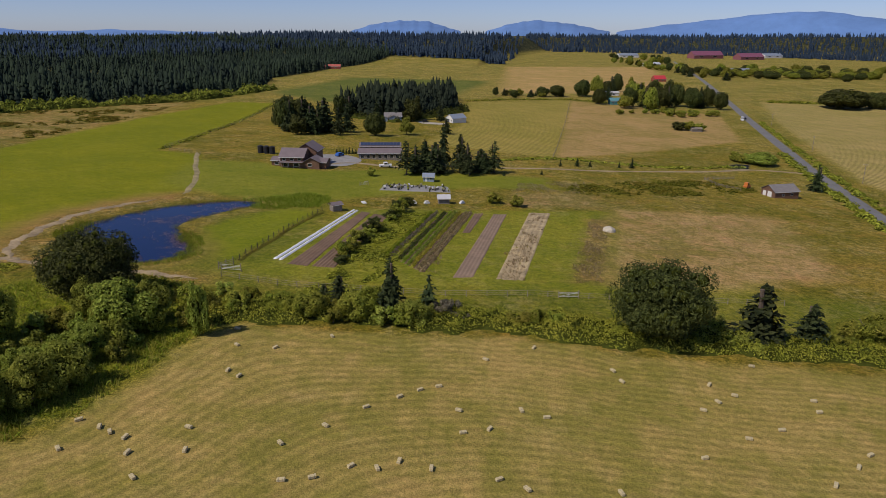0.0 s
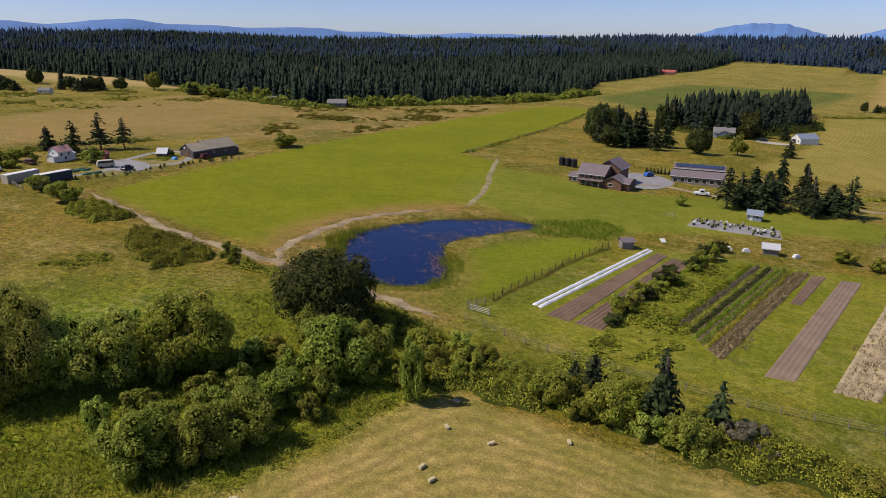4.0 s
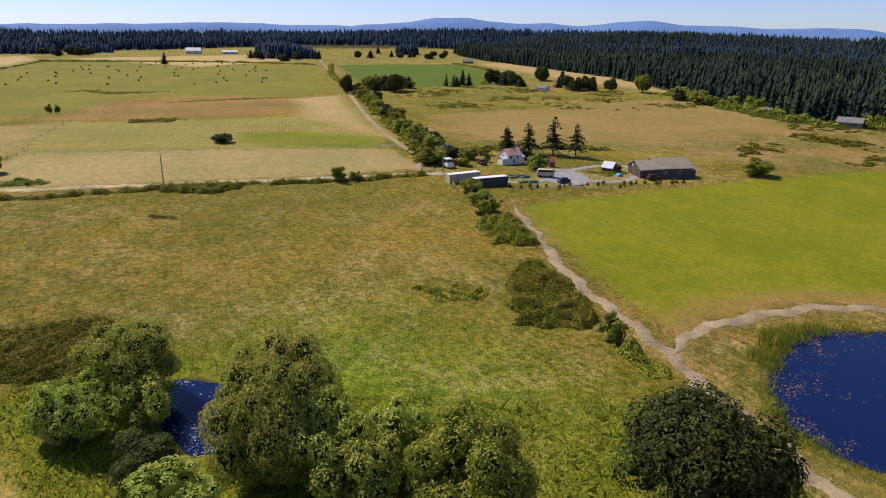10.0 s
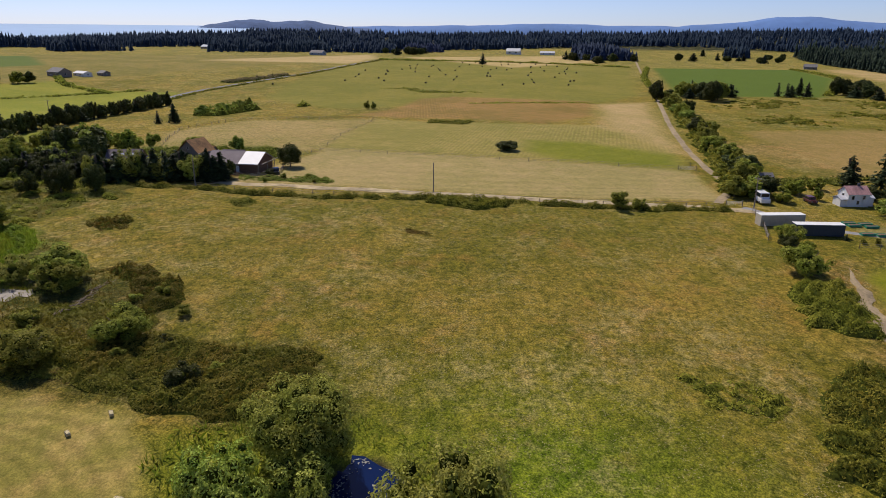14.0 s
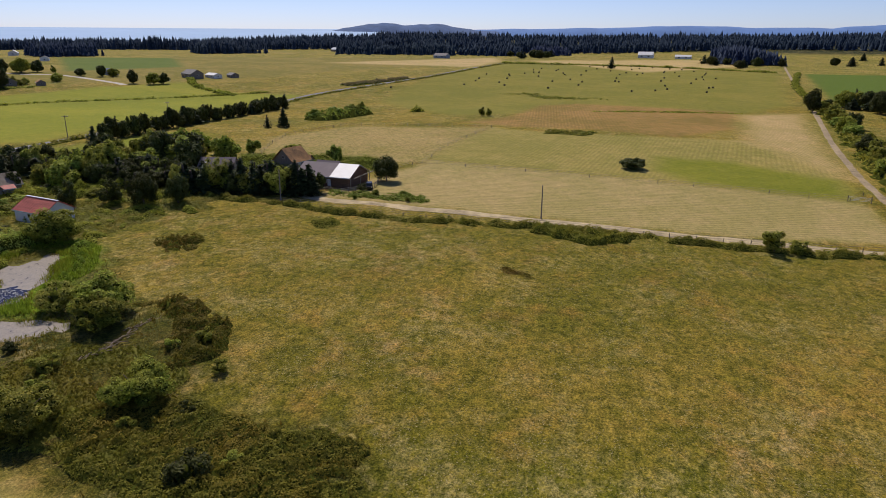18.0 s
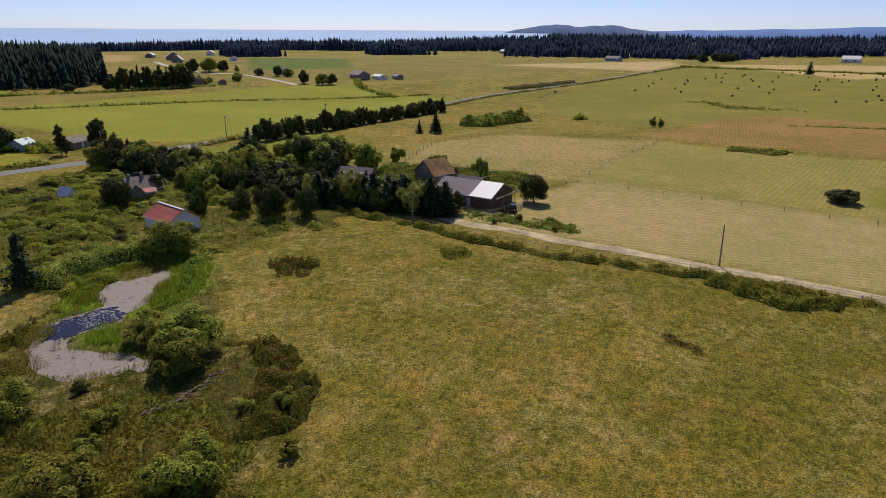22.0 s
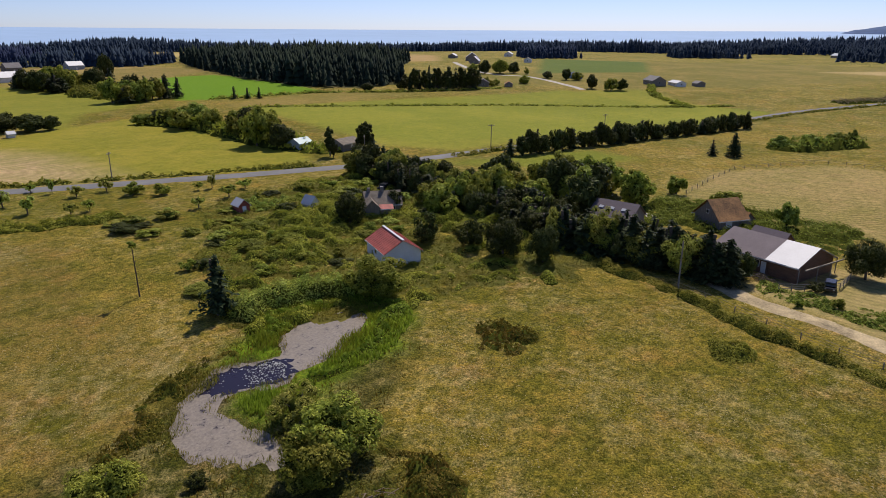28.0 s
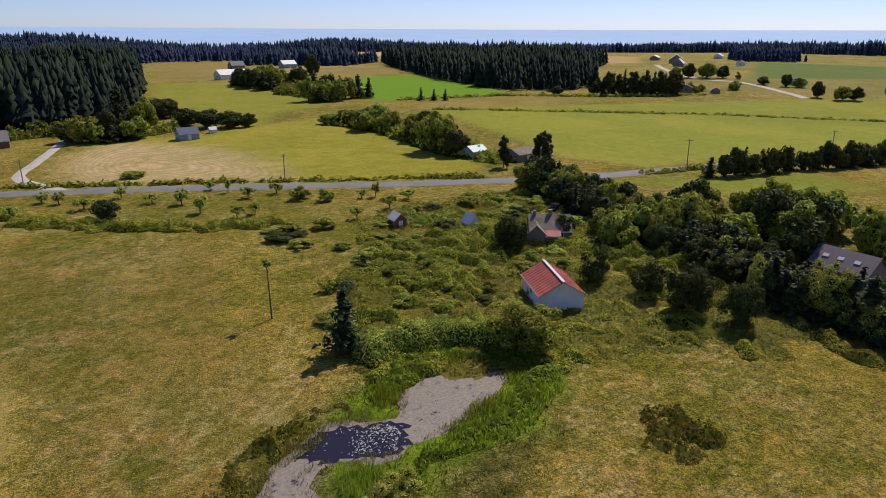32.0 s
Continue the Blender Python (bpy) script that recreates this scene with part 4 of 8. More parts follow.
def plant(kind, x, y, h, r, label="", group=""):
    name, _, text, cat = SPECIES[kind]
    size = 0 if r < 3.0 else 1 if r < 6.2 else 2
    near = min(math.hypot(x - px, y - py) for px, py in ((0, 20), (-5, 50), (-45, 75), (-90, 72), (-128, 47))) < 125
    crown, trunk, r0, h0 = stock(kind, size, int(rng.integers(0, 3)), near)
    e = empty(name, x, y, zat(x, y) - 0.1, rng.uniform(0, 360), (r / r0, r / r0, h / h0))
    share("trunk", trunk, e)
    share("crown", crown, e)
    return tagged(e, label or text, cat, group)


plant("DARK", 37.9, 107.3, 14.5, 9.5)
plant("CONIFER", 55.1, 107.1, 12.0, 5.4)
plant("CONIFER", 64.5, 108.0, 8.2, 3.7)
plant("SHRUB", 75.9, 110.0, 6.0, 5.3)
plant("SHRUB", -36.3, 109.6, 4.7, 2.8)
plant("WILLOW", -101.1, 59.1, 9.8, 6.3)
plant("WILLOW", -92.6, 53.9, 8.7, 4.3)
plant("WILLOW", -94.6, 60.6, 6.5, 4.0)
plant("WILLOW", -93.8, 52.3, 4.4, 3.3)
plant("WILLOW", -86.3, 74.3, 12.7, 7.2)
plant("WILLOW", -79.6, 72.6, 13.5, 6.6)
plant("WILLOW", -77.0, 76.8, 11.0, 4.6)
plant("WILLOW", -78.5, 62.8, 5.0, 4.6)
plant("DARK", -84.5, 60.6, 5.0, 3.8)
plant("WILLOW", -72.8, 80.4, 11.0, 5.6)
plant("WILLOW", -75.5, 84.6, 9.5, 4.0)
plant("BROAD", -67.6, 88.8, 11.4, 7.0)
plant("BROAD", -71.5, 90.5, 10.0, 4.6)
plant("BRIGHT", -67.6, 84.2, 8.2, 2.8)
plant("BRIGHT", -65.0, 89.4, 5.4, 2.8)
plant("DARK", -61.0, 110.2, 13.6, 9.0)
plant("BRIGHT", -50.6, 97.6, 9.8, 5.6)
plant("BRIGHT", -58.4, 103.0, 7.2, 3.2)
plant("BRIGHT", -48.0, 102.6, 8.0, 3.4)
plant("BRIGHT", -52.0, 97.0, 7.2, 3.0)
plant("BRIGHT", -55.0, 101.5, 7.4, 3.6)
plant("WILLOW", -65.5, 72.4, 5.0, 2.1)
plant("BRIGHT", -51.0, 87.4, 6.6, 3.4)
plant("BRIGHT", -58.5, 88.5, 4.2, 2.0)
plant("BRIGHT", -64.0, 77.4, 4.0, 2.7)
plant("BRIGHT", -54.3, 93.6, 5.2, 2.8)
plant("BRIGHT", -38.6, 98.0, 9.8, 2.3)
plant("BRIGHT", -40.2, 101.0, 7.0, 1.9)
plant("BRIGHT", -55.6, 70.2, 7.2, 4.6)
plant("BRIGHT", -51.6, 75.0, 7.0, 4.1)
plant("BRIGHT", -50.0, 79.6, 7.0, 4.0)
plant("BRIGHT", -57.6, 75.0, 5.6, 3.2)
plant("BRIGHT", -56.0, 80.5, 5.2, 3.2)
plant("BRIGHT", -46.6, 87.2, 4.1, 2.0)
plant("BRIGHT", -49.4, 77.6, 3.8, 1.8)
plant("BRIGHT", -60.5, 83.5, 4.4, 2.6)
plant("BRIGHT", -48.6, 91.8, 5.4, 2.6)
plant("BRIGHT", -53.0, 84.0, 5.4, 3.0)
plant("WILLOW", -60.0, 70.6, 4.6, 2.8)
plant("WILLOW", -62.5, 94.5, 4.0, 2.4)
plant("SHRUB", -45.5, 98.5, 4.2, 2.2)
plant("SHRUB", -35.0, 106.4, 3.9, 2.1)
plant("SHRUB", -18.6, 105.6, 3.6, 1.6)
plant("CONIFER", -18.6, 112.4, 6.9, 2.4)
plant("CONIFER", -9.1, 109.4, 11.8, 3.0)
plant("CONIFER", -2.4, 112.1, 8.0, 2.4)
plant("BRIGHT", -5.2, 106.2, 5.5, 3.3)
plant("PALE", 0.0, 111.0, 4.2, 2.6)
plant("PALE", 1.8, 112.6, 3.4, 2.0)
plant("PALE", 3.4, 109.8, 2.6, 1.7)
plant("SHRUB", -14.6, 107.9, 5.6, 3.6)
plant("SHRUB", -23.1, 108.4, 5.0, 3.3)
plant("BROAD", -12.6, 111.6, 5.4, 3.0)
plant("CONIFER", -21.4, 113.4, 4.6, 1.7)
plant("SHRUB", -28.5, 110.2, 4.2, 3.0)
plant("CONIFER", -112.4, -236, 20, 5.5)
plant("BROAD", -120.5, -237, 14, 5.5)
plant("DARK", -127.6, -284, 9, 8)
plant("BROAD", -117.7, -227, 8, 6)
plant("DARK", -109, -230, 11, 5)
plant("DARK", -196.7, -223.2, 5.4, 6)
plant("BRIGHT", -206.5, -220.6, 6, 6)
plant("BROAD", -212.6, -179.9, 9.2, 6.2)
plant("BROAD", -209.4, -156, 12.0, 6.2)
plant("DARK", -211, -146, 8.1, 4.5)
plant("DARK", -449.8, 179, 11.7, 4.6)
plant("DARK", -456, 212, 12, 6.5)
plant("BROAD", -465, 219, 11, 6.5)
plant("CONIFER", -497.6, 212.5, 10, 3.1)
plant("SHRUB", -498.5, 205.5, 6.2, 3.8)
plant("CONIFER", -516.6, 289.5, 12.4, 3.1)
plant("CONIFER", -502.9, 269.7, 9.8, 2.5)
plant("DARK", -533, 322, 12.6, 5)
plant("DARK", -540, 330, 11, 5)
plant("DARK", -547, 346, 10.6, 6.3)
plant("DARK", -562, 388, 13.6, 7)
plant("DARK", -574, 396, 12, 7)
plant("CONIFER", -545, 399, 14.2, 3.6)
plant("DARK", -470, 368, 9.7, 5.7)
plant("BROAD", -450, 411, 13.9, 7.2)
plant("DARK", 167, 616, 19, 7)
plant("CONIFER", 178, 606, 20, 6)
plant("DARK", 194, 612, 20, 8)
plant("CONIFER", 205, 625, 21, 6)
plant("DARK", 216, 634, 20, 8)
plant("DARK", 226, 622, 19, 8)
plant("CONIFER", 235, 628, 20, 6)
plant("DARK", 243, 630, 18, 7.5)
plant("DARK", 249, 616, 16, 7)
plant("BROAD", 186, 640, 15, 7)
plant("DARK", 144, 713, 17, 7)
plant("DARK", 69, 665, 8, 4.5)
plant("CONIFER", 120, 702, 11, 4)
plant("SHRUB", 175, 564, 4.6, 4.4, "round fruit tree on the roadside lawn", "roadside orchard")
plant("SHRUB", 186, 562, 4.6, 4.4, "round fruit tree on the roadside lawn", "roadside orchard")
plant("SHRUB", 194, 558, 4.6, 4.4, "round fruit tree on the roadside lawn", "roadside orchard")
plant("SHRUB", 202, 553, 4.6, 4.4, "round fruit tree on the roadside lawn", "roadside orchard")
plant("SHRUB", 218, 561, 4.6, 4.4, "round fruit tree on the roadside lawn", "roadside orchard")
plant("SHRUB", 207, 570, 4.6, 4.4, "round fruit tree on the roadside lawn", "roadside orchard")
plant("SHRUB", 190, 572, 4.6, 4.4, "round fruit tree on the roadside lawn", "roadside orchard")
plant("SHRUB", 226, 570, 4.6, 4.4, "round fruit tree on the roadside lawn", "roadside orchard")
plant("DARK", -488, -247, 9.5, 4)
plant("BROAD", -492, -234, 8.7, 5.4)
plant("DARK", -499, -231, 8, 4.4)
plant("DARK", -512, -292, 8.5, 3.8)
plant("BROAD", -517, -286, 6.5, 4.8)
plant("DARK", -507, -306, 5.4, 4.5)
plant("DARK", -490, -360, 10.6, 5.3)
plant("BROAD", -499, -351, 11.4, 6.6)
plant("DARK", -513, -350, 9, 5.3)
plant("DARK", -505, -358, 10, 5.5)
plant("BROAD", -483, -366, 8, 5)
plant("SHRUB", -516, -338, 5.5, 2.4)
plant("CONIFER", -517, -520, 11, 3)
plant("CONIFER", -409, -282, 11, 3.2)
plant("SHRUB", -200.4, 110.1, 4.9, 2.8)
plant("SHRUB", -200.6, 114.6, 3.2, 1.9)
plant("DARK", -271.1, 85.8, 3.4, 4.1)
plant("SHRUB", -161.2, 136.1, 6.2, 4.7)
plant("BRIGHT", -95.2, 124.5, 5.1, 2.6)
plant("CONIFER", -235.4, 180.7, 8.8, 4.0)
plant("FIR", -226.1, 183.9, 11.5, 4.6)
plant("FIR", -223.6, 193.0, 14.0, 5.0)
plant("FIR", -218.5, 199.0, 12.5, 4.2)
plant("BRIGHT", -202.7, 174.3, 5.0, 3.8)
plant("SHRUB", -213.5, 153.2, 3.9, 2.6)
plant("BRIGHT", -216.8, 142.4, 5.5, 3.5)
plant("SHRUB", -216.6, 163.2, 3.4, 1.4)
plant("SHRUB", -180.5, 243.3, 5.9, 5.5)
plant("BROAD", -143.0, 8.4, 6.4, 5.0)
plant("BROAD", -139.6, 10.6, 5.4, 3.8)
plant("WILLOW", -143.2, 0.6, 4.6, 3.2)
plant("BROAD", -168.5, -22.5, 7.0, 5.4)
plant("CONIFER", -146.7, -31.4, 9.7, 3.3)
plant("DARK", -199.1, -16.9, 7.3, 3.0)
plant("DARK", -195.4, -23.1, 8.1, 3.8)
plant("DARK", -189.8, -38.5, 6.2, 2.7)
plant("DARK", -184.8, -58.3, 7.4, 3.5)
plant("BROAD", -204.4, -52.6, 7.5, 4.3)
plant("DARK", -194.6, -30.7, 6.0, 2.9)
plant("DARK", -197.6, -60.3, 5.1, 2.2)
plant("BROAD", -248.2, -42.8, 9.4, 5.1)
plant("BROAD", -243.2, -59.1, 5.3, 4.1)
plant("BROAD", -247.5, -53.2, 6.2, 3.2)
plant("BROAD", -258.1, -41.8, 5.4, 3.0)
plant("BRIGHT", -263.9, -33.0, 5.1, 2.7)
plant("DARK", -235.3, 21.4, 7.3, 3.7)
plant("BRIGHT", -253.0, -0.3, 6.4, 2.6)
plant("SHRUB", -259.4, -17.0, 4.8, 3.6)
plant("POPLAR", -217.5, -125.1, 10.4, 2.0)
plant("POPLAR", -231.1, -125.2, 11.0, 2.8)
plant("POPLAR", -217.3, -122.7, 7.2, 1.4)
plant("POPLAR", -229.5, -126.1, 10.3, 2.0)
plant("POPLAR", -232.8, -126.2, 9.4, 1.7)
plant("BROAD", -206.4, -154.6, 12.8, 5.5)
plant("BROAD", -210.7, -148.6, 9.1, 4.8)
plant("BROAD", -207.5, -174.0, 7.7, 4.2)
plant("BRIGHT", -205.8, -209.4, 8.8, 6.6)
plant("BRIGHT", -198.1, -219.5, 6.6, 5.4)
plant("BRIGHT", -190.1, -225.8, 4.4, 5.4)
plant("CONIFER", -332.9, -56.5, 8.6, 3.1)
plant("CONIFER", -329.3, -62.2, 5.9, 2.1)
plant("BRIGHT", -369.0, -58.3, 4.9, 4.2)
plant("BRIGHT", -380.7, -53.3, 5.6, 4.8)
plant("BRIGHT", -393.6, -48.6, 6.1, 5.0)
plant("BRIGHT", -400.3, -46.3, 6.8, 2.6)
plant("DARK", -113.9, -114.2, 4.7, 3.0)
plant("ORCHARD", -93.5, -126.1, 3.4, 2.1)
plant("ORCHARD", -98.2, -137.6, 3.0, 2.5)
plant("ORCHARD", -102.3, -134.1, 3.3, 2.2)
plant("ORCHARD", -108.5, -125.7, 3.5, 2.7)
plant("ORCHARD", -116.0, -133.6, 3.5, 1.9)
plant("ORCHARD", -123.2, -124.3, 3.0, 2.1)
plant("ORCHARD", -129.7, -119.7, 4.1, 2.6)
plant("ORCHARD", -133.3, -109.8, 4.6, 2.2)
plant("ORCHARD", -140.9, -126.6, 4.2, 1.2)
plant("ORCHARD", -136.9, -131.4, 2.7, 1.5)
plant("ORCHARD", -140.5, -102.2, 3.5, 1.8)
plant("ORCHARD", -144.5, -103.2, 3.2, 1.8)
plant("ORCHARD", -145.0, -119.3, 3.3, 2.3)
plant("ORCHARD", -151.9, -119.9, 3.6, 2.0)
plant("SHRUB", -156.0, -112.0, 3.4, 2.8)
plant("SHRUB", -161.4, -108.0, 3.0, 2.2)
plant("ORCHARD", -164.3, -90.1, 3.5, 1.7)
plant("ORCHARD", -173.3, -95.1, 4.1, 2.3)
plant("ORCHARD", -179.9, -101.3, 3.1, 2.2)
plant("ORCHARD", -173.5, -106.7, 4.2, 1.6)
plant("ORCHARD", -170.0, -106.9, 2.6, 1.4)
plant("SHRUB", -197.8, -89.1, 2.1, 1.1)
plant("SHRUB", -118.3, -156.8, 2.0, 3.5)
plant("DARK", -135.9, -250.1, 7.5, 5.5)
plant("DARK", -144.1, -240.6, 7.5, 6.0)
plant("DARK", -152.4, -235.8, 6.6, 5.9)
plant("DARK", -158.8, -233.8, 5.5, 3.6)
plant("CONIFER", -253.0, -289.4, 7.1, 2.1)
plant("CONIFER", -259.3, -286.9, 6.3, 2.1)
plant("CONIFER", -264.8, -284.9, 6.3, 2.1)
plant("DARK", -81.0, 378.6, 18.2, 10.0)
plant("CONIFER", -65.7, 377.4, 19.4, 8.5)
plant("DARK", -76.6, 356.6, 10.4, 4.9)
plant("CONIFER", -7.3, 267.6, 12.2, 5.0)
plant("CONIFER", 0.1, 276.9, 17.7, 3.8)
plant("CONIFER", 7.2, 275.2, 14.4, 4.2)
plant("CONIFER", 15.0, 268.8, 9.5, 5.7)
plant("CONIFER", -3.2, 262.3, 12.0, 4.9)
plant("CONIFER", 1.8, 394.6, 9.6, 4.0)
plant("DARK", -36.8, 368.6, 12.3, 6.2)
plant("BRIGHT", -20.5, 380.6, 9.7, 4.5)
plant("SHRUB", 16.4, 209.3, 3.7, 2.9)
plant("SHRUB", 23.3, 206.3, 3.8, 2.8)
plant("SHRUB", -26.5, 244.6, 3.6, 2.1)
plant("SHRUB", -11.8, 189.6, 4.0, 2.6)
plant("SHRUB", -22.0, 144.8, 2.9, 2.6)
plant("SHRUB", -18.7, 159.5, 2.5, 2.2)
plant("SHRUB", -16.9, 166.9, 2.9, 2.3)
plant("SHRUB", -20.5, 151.3, 1.8, 1.6)
plant("CONIFER", 155.2, 274.9, 11.7, 3.8)
plant("BRIGHT", 160.6, 338.2, 6.4, 8.8)
plant("BROAD", 168, 466, 6.4, 5.5)
plant("DARK", 161, 465, 6.0, 5.0)
plant("BROAD", 176, 467, 5.4, 4.6)
plant("DARK", 382.8, 657.6, 18.9, 23.9)
plant("DARK", 379.9, 667.4, 13.7, 16.0)
plant("DARK", 421.7, 659.1, 13.9, 9.8)
plant("DARK", 142.2, 706.5, 17.6, 8.4)
plant("DARK", 114.5, 697.0, 11.8, 8.3)
plant("DARK", 99.4, 691.0, 10.7, 7.0)
# pines round the farmhouses and along the yards
for i in range(15):
    plant(("CONIFER", "CONIFER", "DARK")[i % 3], -92 + 44 * rng.random(), 362 + 34 * rng.random(), rng.uniform(13, 20), rng.uniform(4.2, 6.2), "tall dark pine in the cluster by the farmhouses", "farm pines")
for i in range(12):
    t = i / 11
    plant(("FIR", "CONIFER", "FIR")[i % 3], -14 + 34 * t + rng.normal(), 254 + 13 * t + rng.normal() * 3, rng.uniform(8, 14), rng.uniform(3.2, 5.0), "dark pine beside the long farm building", "yard pines")
# the broad tree belt round the farm drive
for i in range(46):
    t = rng.random()
    plant(("DARK", "WILLOW", "CONIFER", "BROAD", "DARK")[i % 5], -214 + 2.6 * rng.normal(), -104 + 92 * t, rng.uniform(4.5, 9.0) * (1.1 - 0.3 * t), rng.uniform(2.8, 4.6), "leafy tree in the dense belt beside the drive", "drive trees")
for i in range(18):
    plant(("DARK", "BROAD", "BROAD")[i % 3], -240 + 9 * rng.normal(), -46 + 8 * rng.normal(), rng.uniform(7, 11), rng.uniform(3.8, 5.6), "big dark tree behind the farmhouse", "farmhouse grove")
for i in range(64):
    u, v = rng.random(), rng.random()
    plant(("SHRUB", "WILLOW", "SHRUB", "BRIGHT", "DARK")[i % 5], -208 + 62 * u, -92 + 66 * v, rng.uniform(1.0, 2.2), rng.uniform(1.6, 3.4), "rounded bush in the rough scrub", "scrub bushes")
for x, y, h in ((-127.6, 12.9, 2.8), (-123.5, 1.4, 4.4), (-124.6, 27.9, 5.0), (-117.7, 19.5, 5.2), (-114, 41, 3.3), (-124.5, 34.1, 1.5), (-137, 24, 1.6), (-124, 15, 2.0), (-131, 4, 1.5), (-140, 27, 2.2), (-117, 44, 1.8), (-120, 30, 1.6), (-133, 33, 1.8)):
    plant(("SHRUB", "DARK")[int(h * 10) % 2], x, y, h, h * 0.8, "dark bush in the marsh", "marsh bushes")
for i in range(26):
    a, q = rng.uniform(0, 6.283), rng.random() ** 0.5
    plant(("DARK", "CONIFER", "BROAD")[i % 3], 205 + 60 * q * math.cos(a) + 25 * q * math.sin(a), 690 + 105 * q * math.sin(a), rng.uniform(11, 21), rng.uniform(5, 8), "tall dark tree round the roadside houses", "roadside trees")

for i in range(44):
    hx = -36 + 150 * rng.random()
    plant(("SHRUB", "BRIGHT", "SHRUB", "WILLOW", "DARK")[i % 5], hx, 109 + 2.0 * rng.normal() - 0.03 * max(0, hx), rng.uniform(1.8, 4.0), rng.uniform(1.4, 3.0), "rounded bush in the overgrown hedge", "hedge bushes")
for i in range(9):
    u, v = rng.random(), rng.random()
    plant(("BRIGHT", "BRIGHT", "WILLOW")[i % 3], -44 - 24 * u + 5 * v, 84 + 18 * v + 4 * u, rng.uniform(2.5, 5.0), rng.uniform(1.6, 2.8), "leafy green willow shrub in the marsh", "marsh shrubs")
# hedgerow pines by the homestead and the roadside wind-break
for i in range(46):
    t = i / 45
    plant(("CONIFER", "DARK", "DARK")[i % 3], -267 - 155 * t + rng.uniform(-1.5, 1.5), -94.5 - 6 * t + rng.uniform(-1, 1), rng.uniform(6.0, 8.6), rng.uniform(2.4, 3.3), "dark tree in a dense wind-break row", "wind-break row")
for i in range(46):
    t = i / 45
    hx, hy = np.interp(t, [0, 0.5, 1], [-217, -221, -215]), -100 + 76 * t
    plant(("CONIFER", "DARK", "DARK", "CONIFER")[i % 4], hx + rng.uniform(-1.5, 1.5), hy + rng.uniform(-1.0, 1.0), rng.uniform(5.0, 7.5), rng.uniform(2.4, 3.4), "dark tree in the tall hedge along the drive", "drive hedge")
for i in range(20):
    t = i / 19
    plant("CONIFER" if i % 5 else "WILLOW", -208.5 - 7 * t**0.6 + rng.uniform(-1.4, 1.4), -23 + 31.5 * t, rng.uniform(6.2, 9.2), rng.uniform(3.0, 4.0), "feathery dark conifer beside the farmhouse", "farmhouse trees")
for i in range(34):
    t = i / 33
    s = t**1.4
    plant(("SHRUB", "DARK", "BRIGHT", "BROAD")[i % 4], -218 - 250 * s + rng.uniform(-3, 3), 148 + 42 * s + rng.uniform(-2.5, 2.5), rng.uniform(3.0, 7.5), rng.uniform(2.4, 5.0), "bushy tree in the hedgerow beside the lane", "lane hedgerow")


def woodland(name, spots, hmin, hmax, label, material, broad=1.0, tiers=4, seg=6):
    """Many far conifers as one mass: each a stack of ragged drooping skirts of boughs."""
    n = len(spots)
    x, y = spots.T
    z = land(x, y)
    h = (hmin + (hmax * 1.12 - hmin) * rng.random(n) ** 1.3) * (0.95 + 0.3 * wave(x, y, 38.0, 3.0))
    r = (0.30 * h + 5.0) * rng.uniform(0.26, 0.44, n) * broad
    blunt = rng.uniform(0.5, 0.95, n)
    vs, fs, off = [], [], 0
    base = np.arange(n)
    spin = rng.uniform(0, 6.283, n)
    for j in range(tiers):
        low, top = 0.04 + 0.82 * j / tiers, min(1.0, 0.04 + 0.82 * (j + 1) / tiers + 0.62 / tiers + 0.04)
        vs.append(np.stack([x + rng.normal(size=n) * 0.05 * r, y + rng.normal(size=n) * 0.05 * r, z + top * h], 1))
        for i in range(seg):
            a = spin + 6.283 * (i + 0.45 * (j % 2)) / seg + rng.normal(size=n) * 0.16
            q = r * (1.0 - low) ** blunt * (1.0 if i % 2 else 0.74) * rng.uniform(0.75, 1.2, n)
            vs.append(np.stack([x + q * np.cos(a), y + q * np.sin(a), z + h * (low + rng.normal(size=n) * 0.035 + (0.0 if i % 2 else 0.04))], 1))
        for i in range(seg):
            fs.append(np.stack([off * n + base, (off + 1 + i) * n + base, (off + 1 + (i + 1) % seg) * n + base], 1))
        off += seg + 1
    tagged(new(name, col_mesh(name, np.concatenate(vs), np.concatenate(fs), material)), label, "forest", kind="stuff")


def scatter(poly, step, jitter=0.45):
    px, py = np.array(poly).T
    gx, gy = np.meshgrid(np.arange(px.min(), px.max(), step), np.arange(py.min(), py.max(), step))
    x, y = gx.ravel() + rng.uniform(-jitter, jitter, gx.size) * step, gy.ravel() + rng.uniform(-jitter, jitter, gx.size) * step
    keep = inside(x, y, poly)
    return np.stack([x[keep], y[keep]], 1)


f0 = scatter(FORESTS[0], 5.8, 1.2)
edge = line_far(f0[:, 0], f0[:, 1], FORESTS[0], True)
f0 = f0[(edge < 110) | (rng.random(len(f0)) < 0.22)]
woodland("forest", f0, 9, 20, "dense dark conifer forest beyond the fields", FOREST, 1.0, 5, 7)
woodland("forest", scatter(FORESTS[1], 4.0, 0.9), 8, 19, "dark stand of conifers behind the farmhouses", FOREST, 1.0, 6, 8)
f2 = scatter(FORESTS[2], 5.4, 1.1)
edge = line_far(f2[:, 0], f2[:, 1], FORESTS[2], True)
f2 = f2[(edge < 70) | (rng.random(len(f2)) < 0.35)]
woodland("forest", f2, 9, 24, "tall dark conifer forest beside the lane", FOREST, 1.0, 6, 8)
woodland("forest", scatter(FORESTS[3], 5.0, 0.9), 8, 18, "dark wooded knoll of conifers", FOREST)


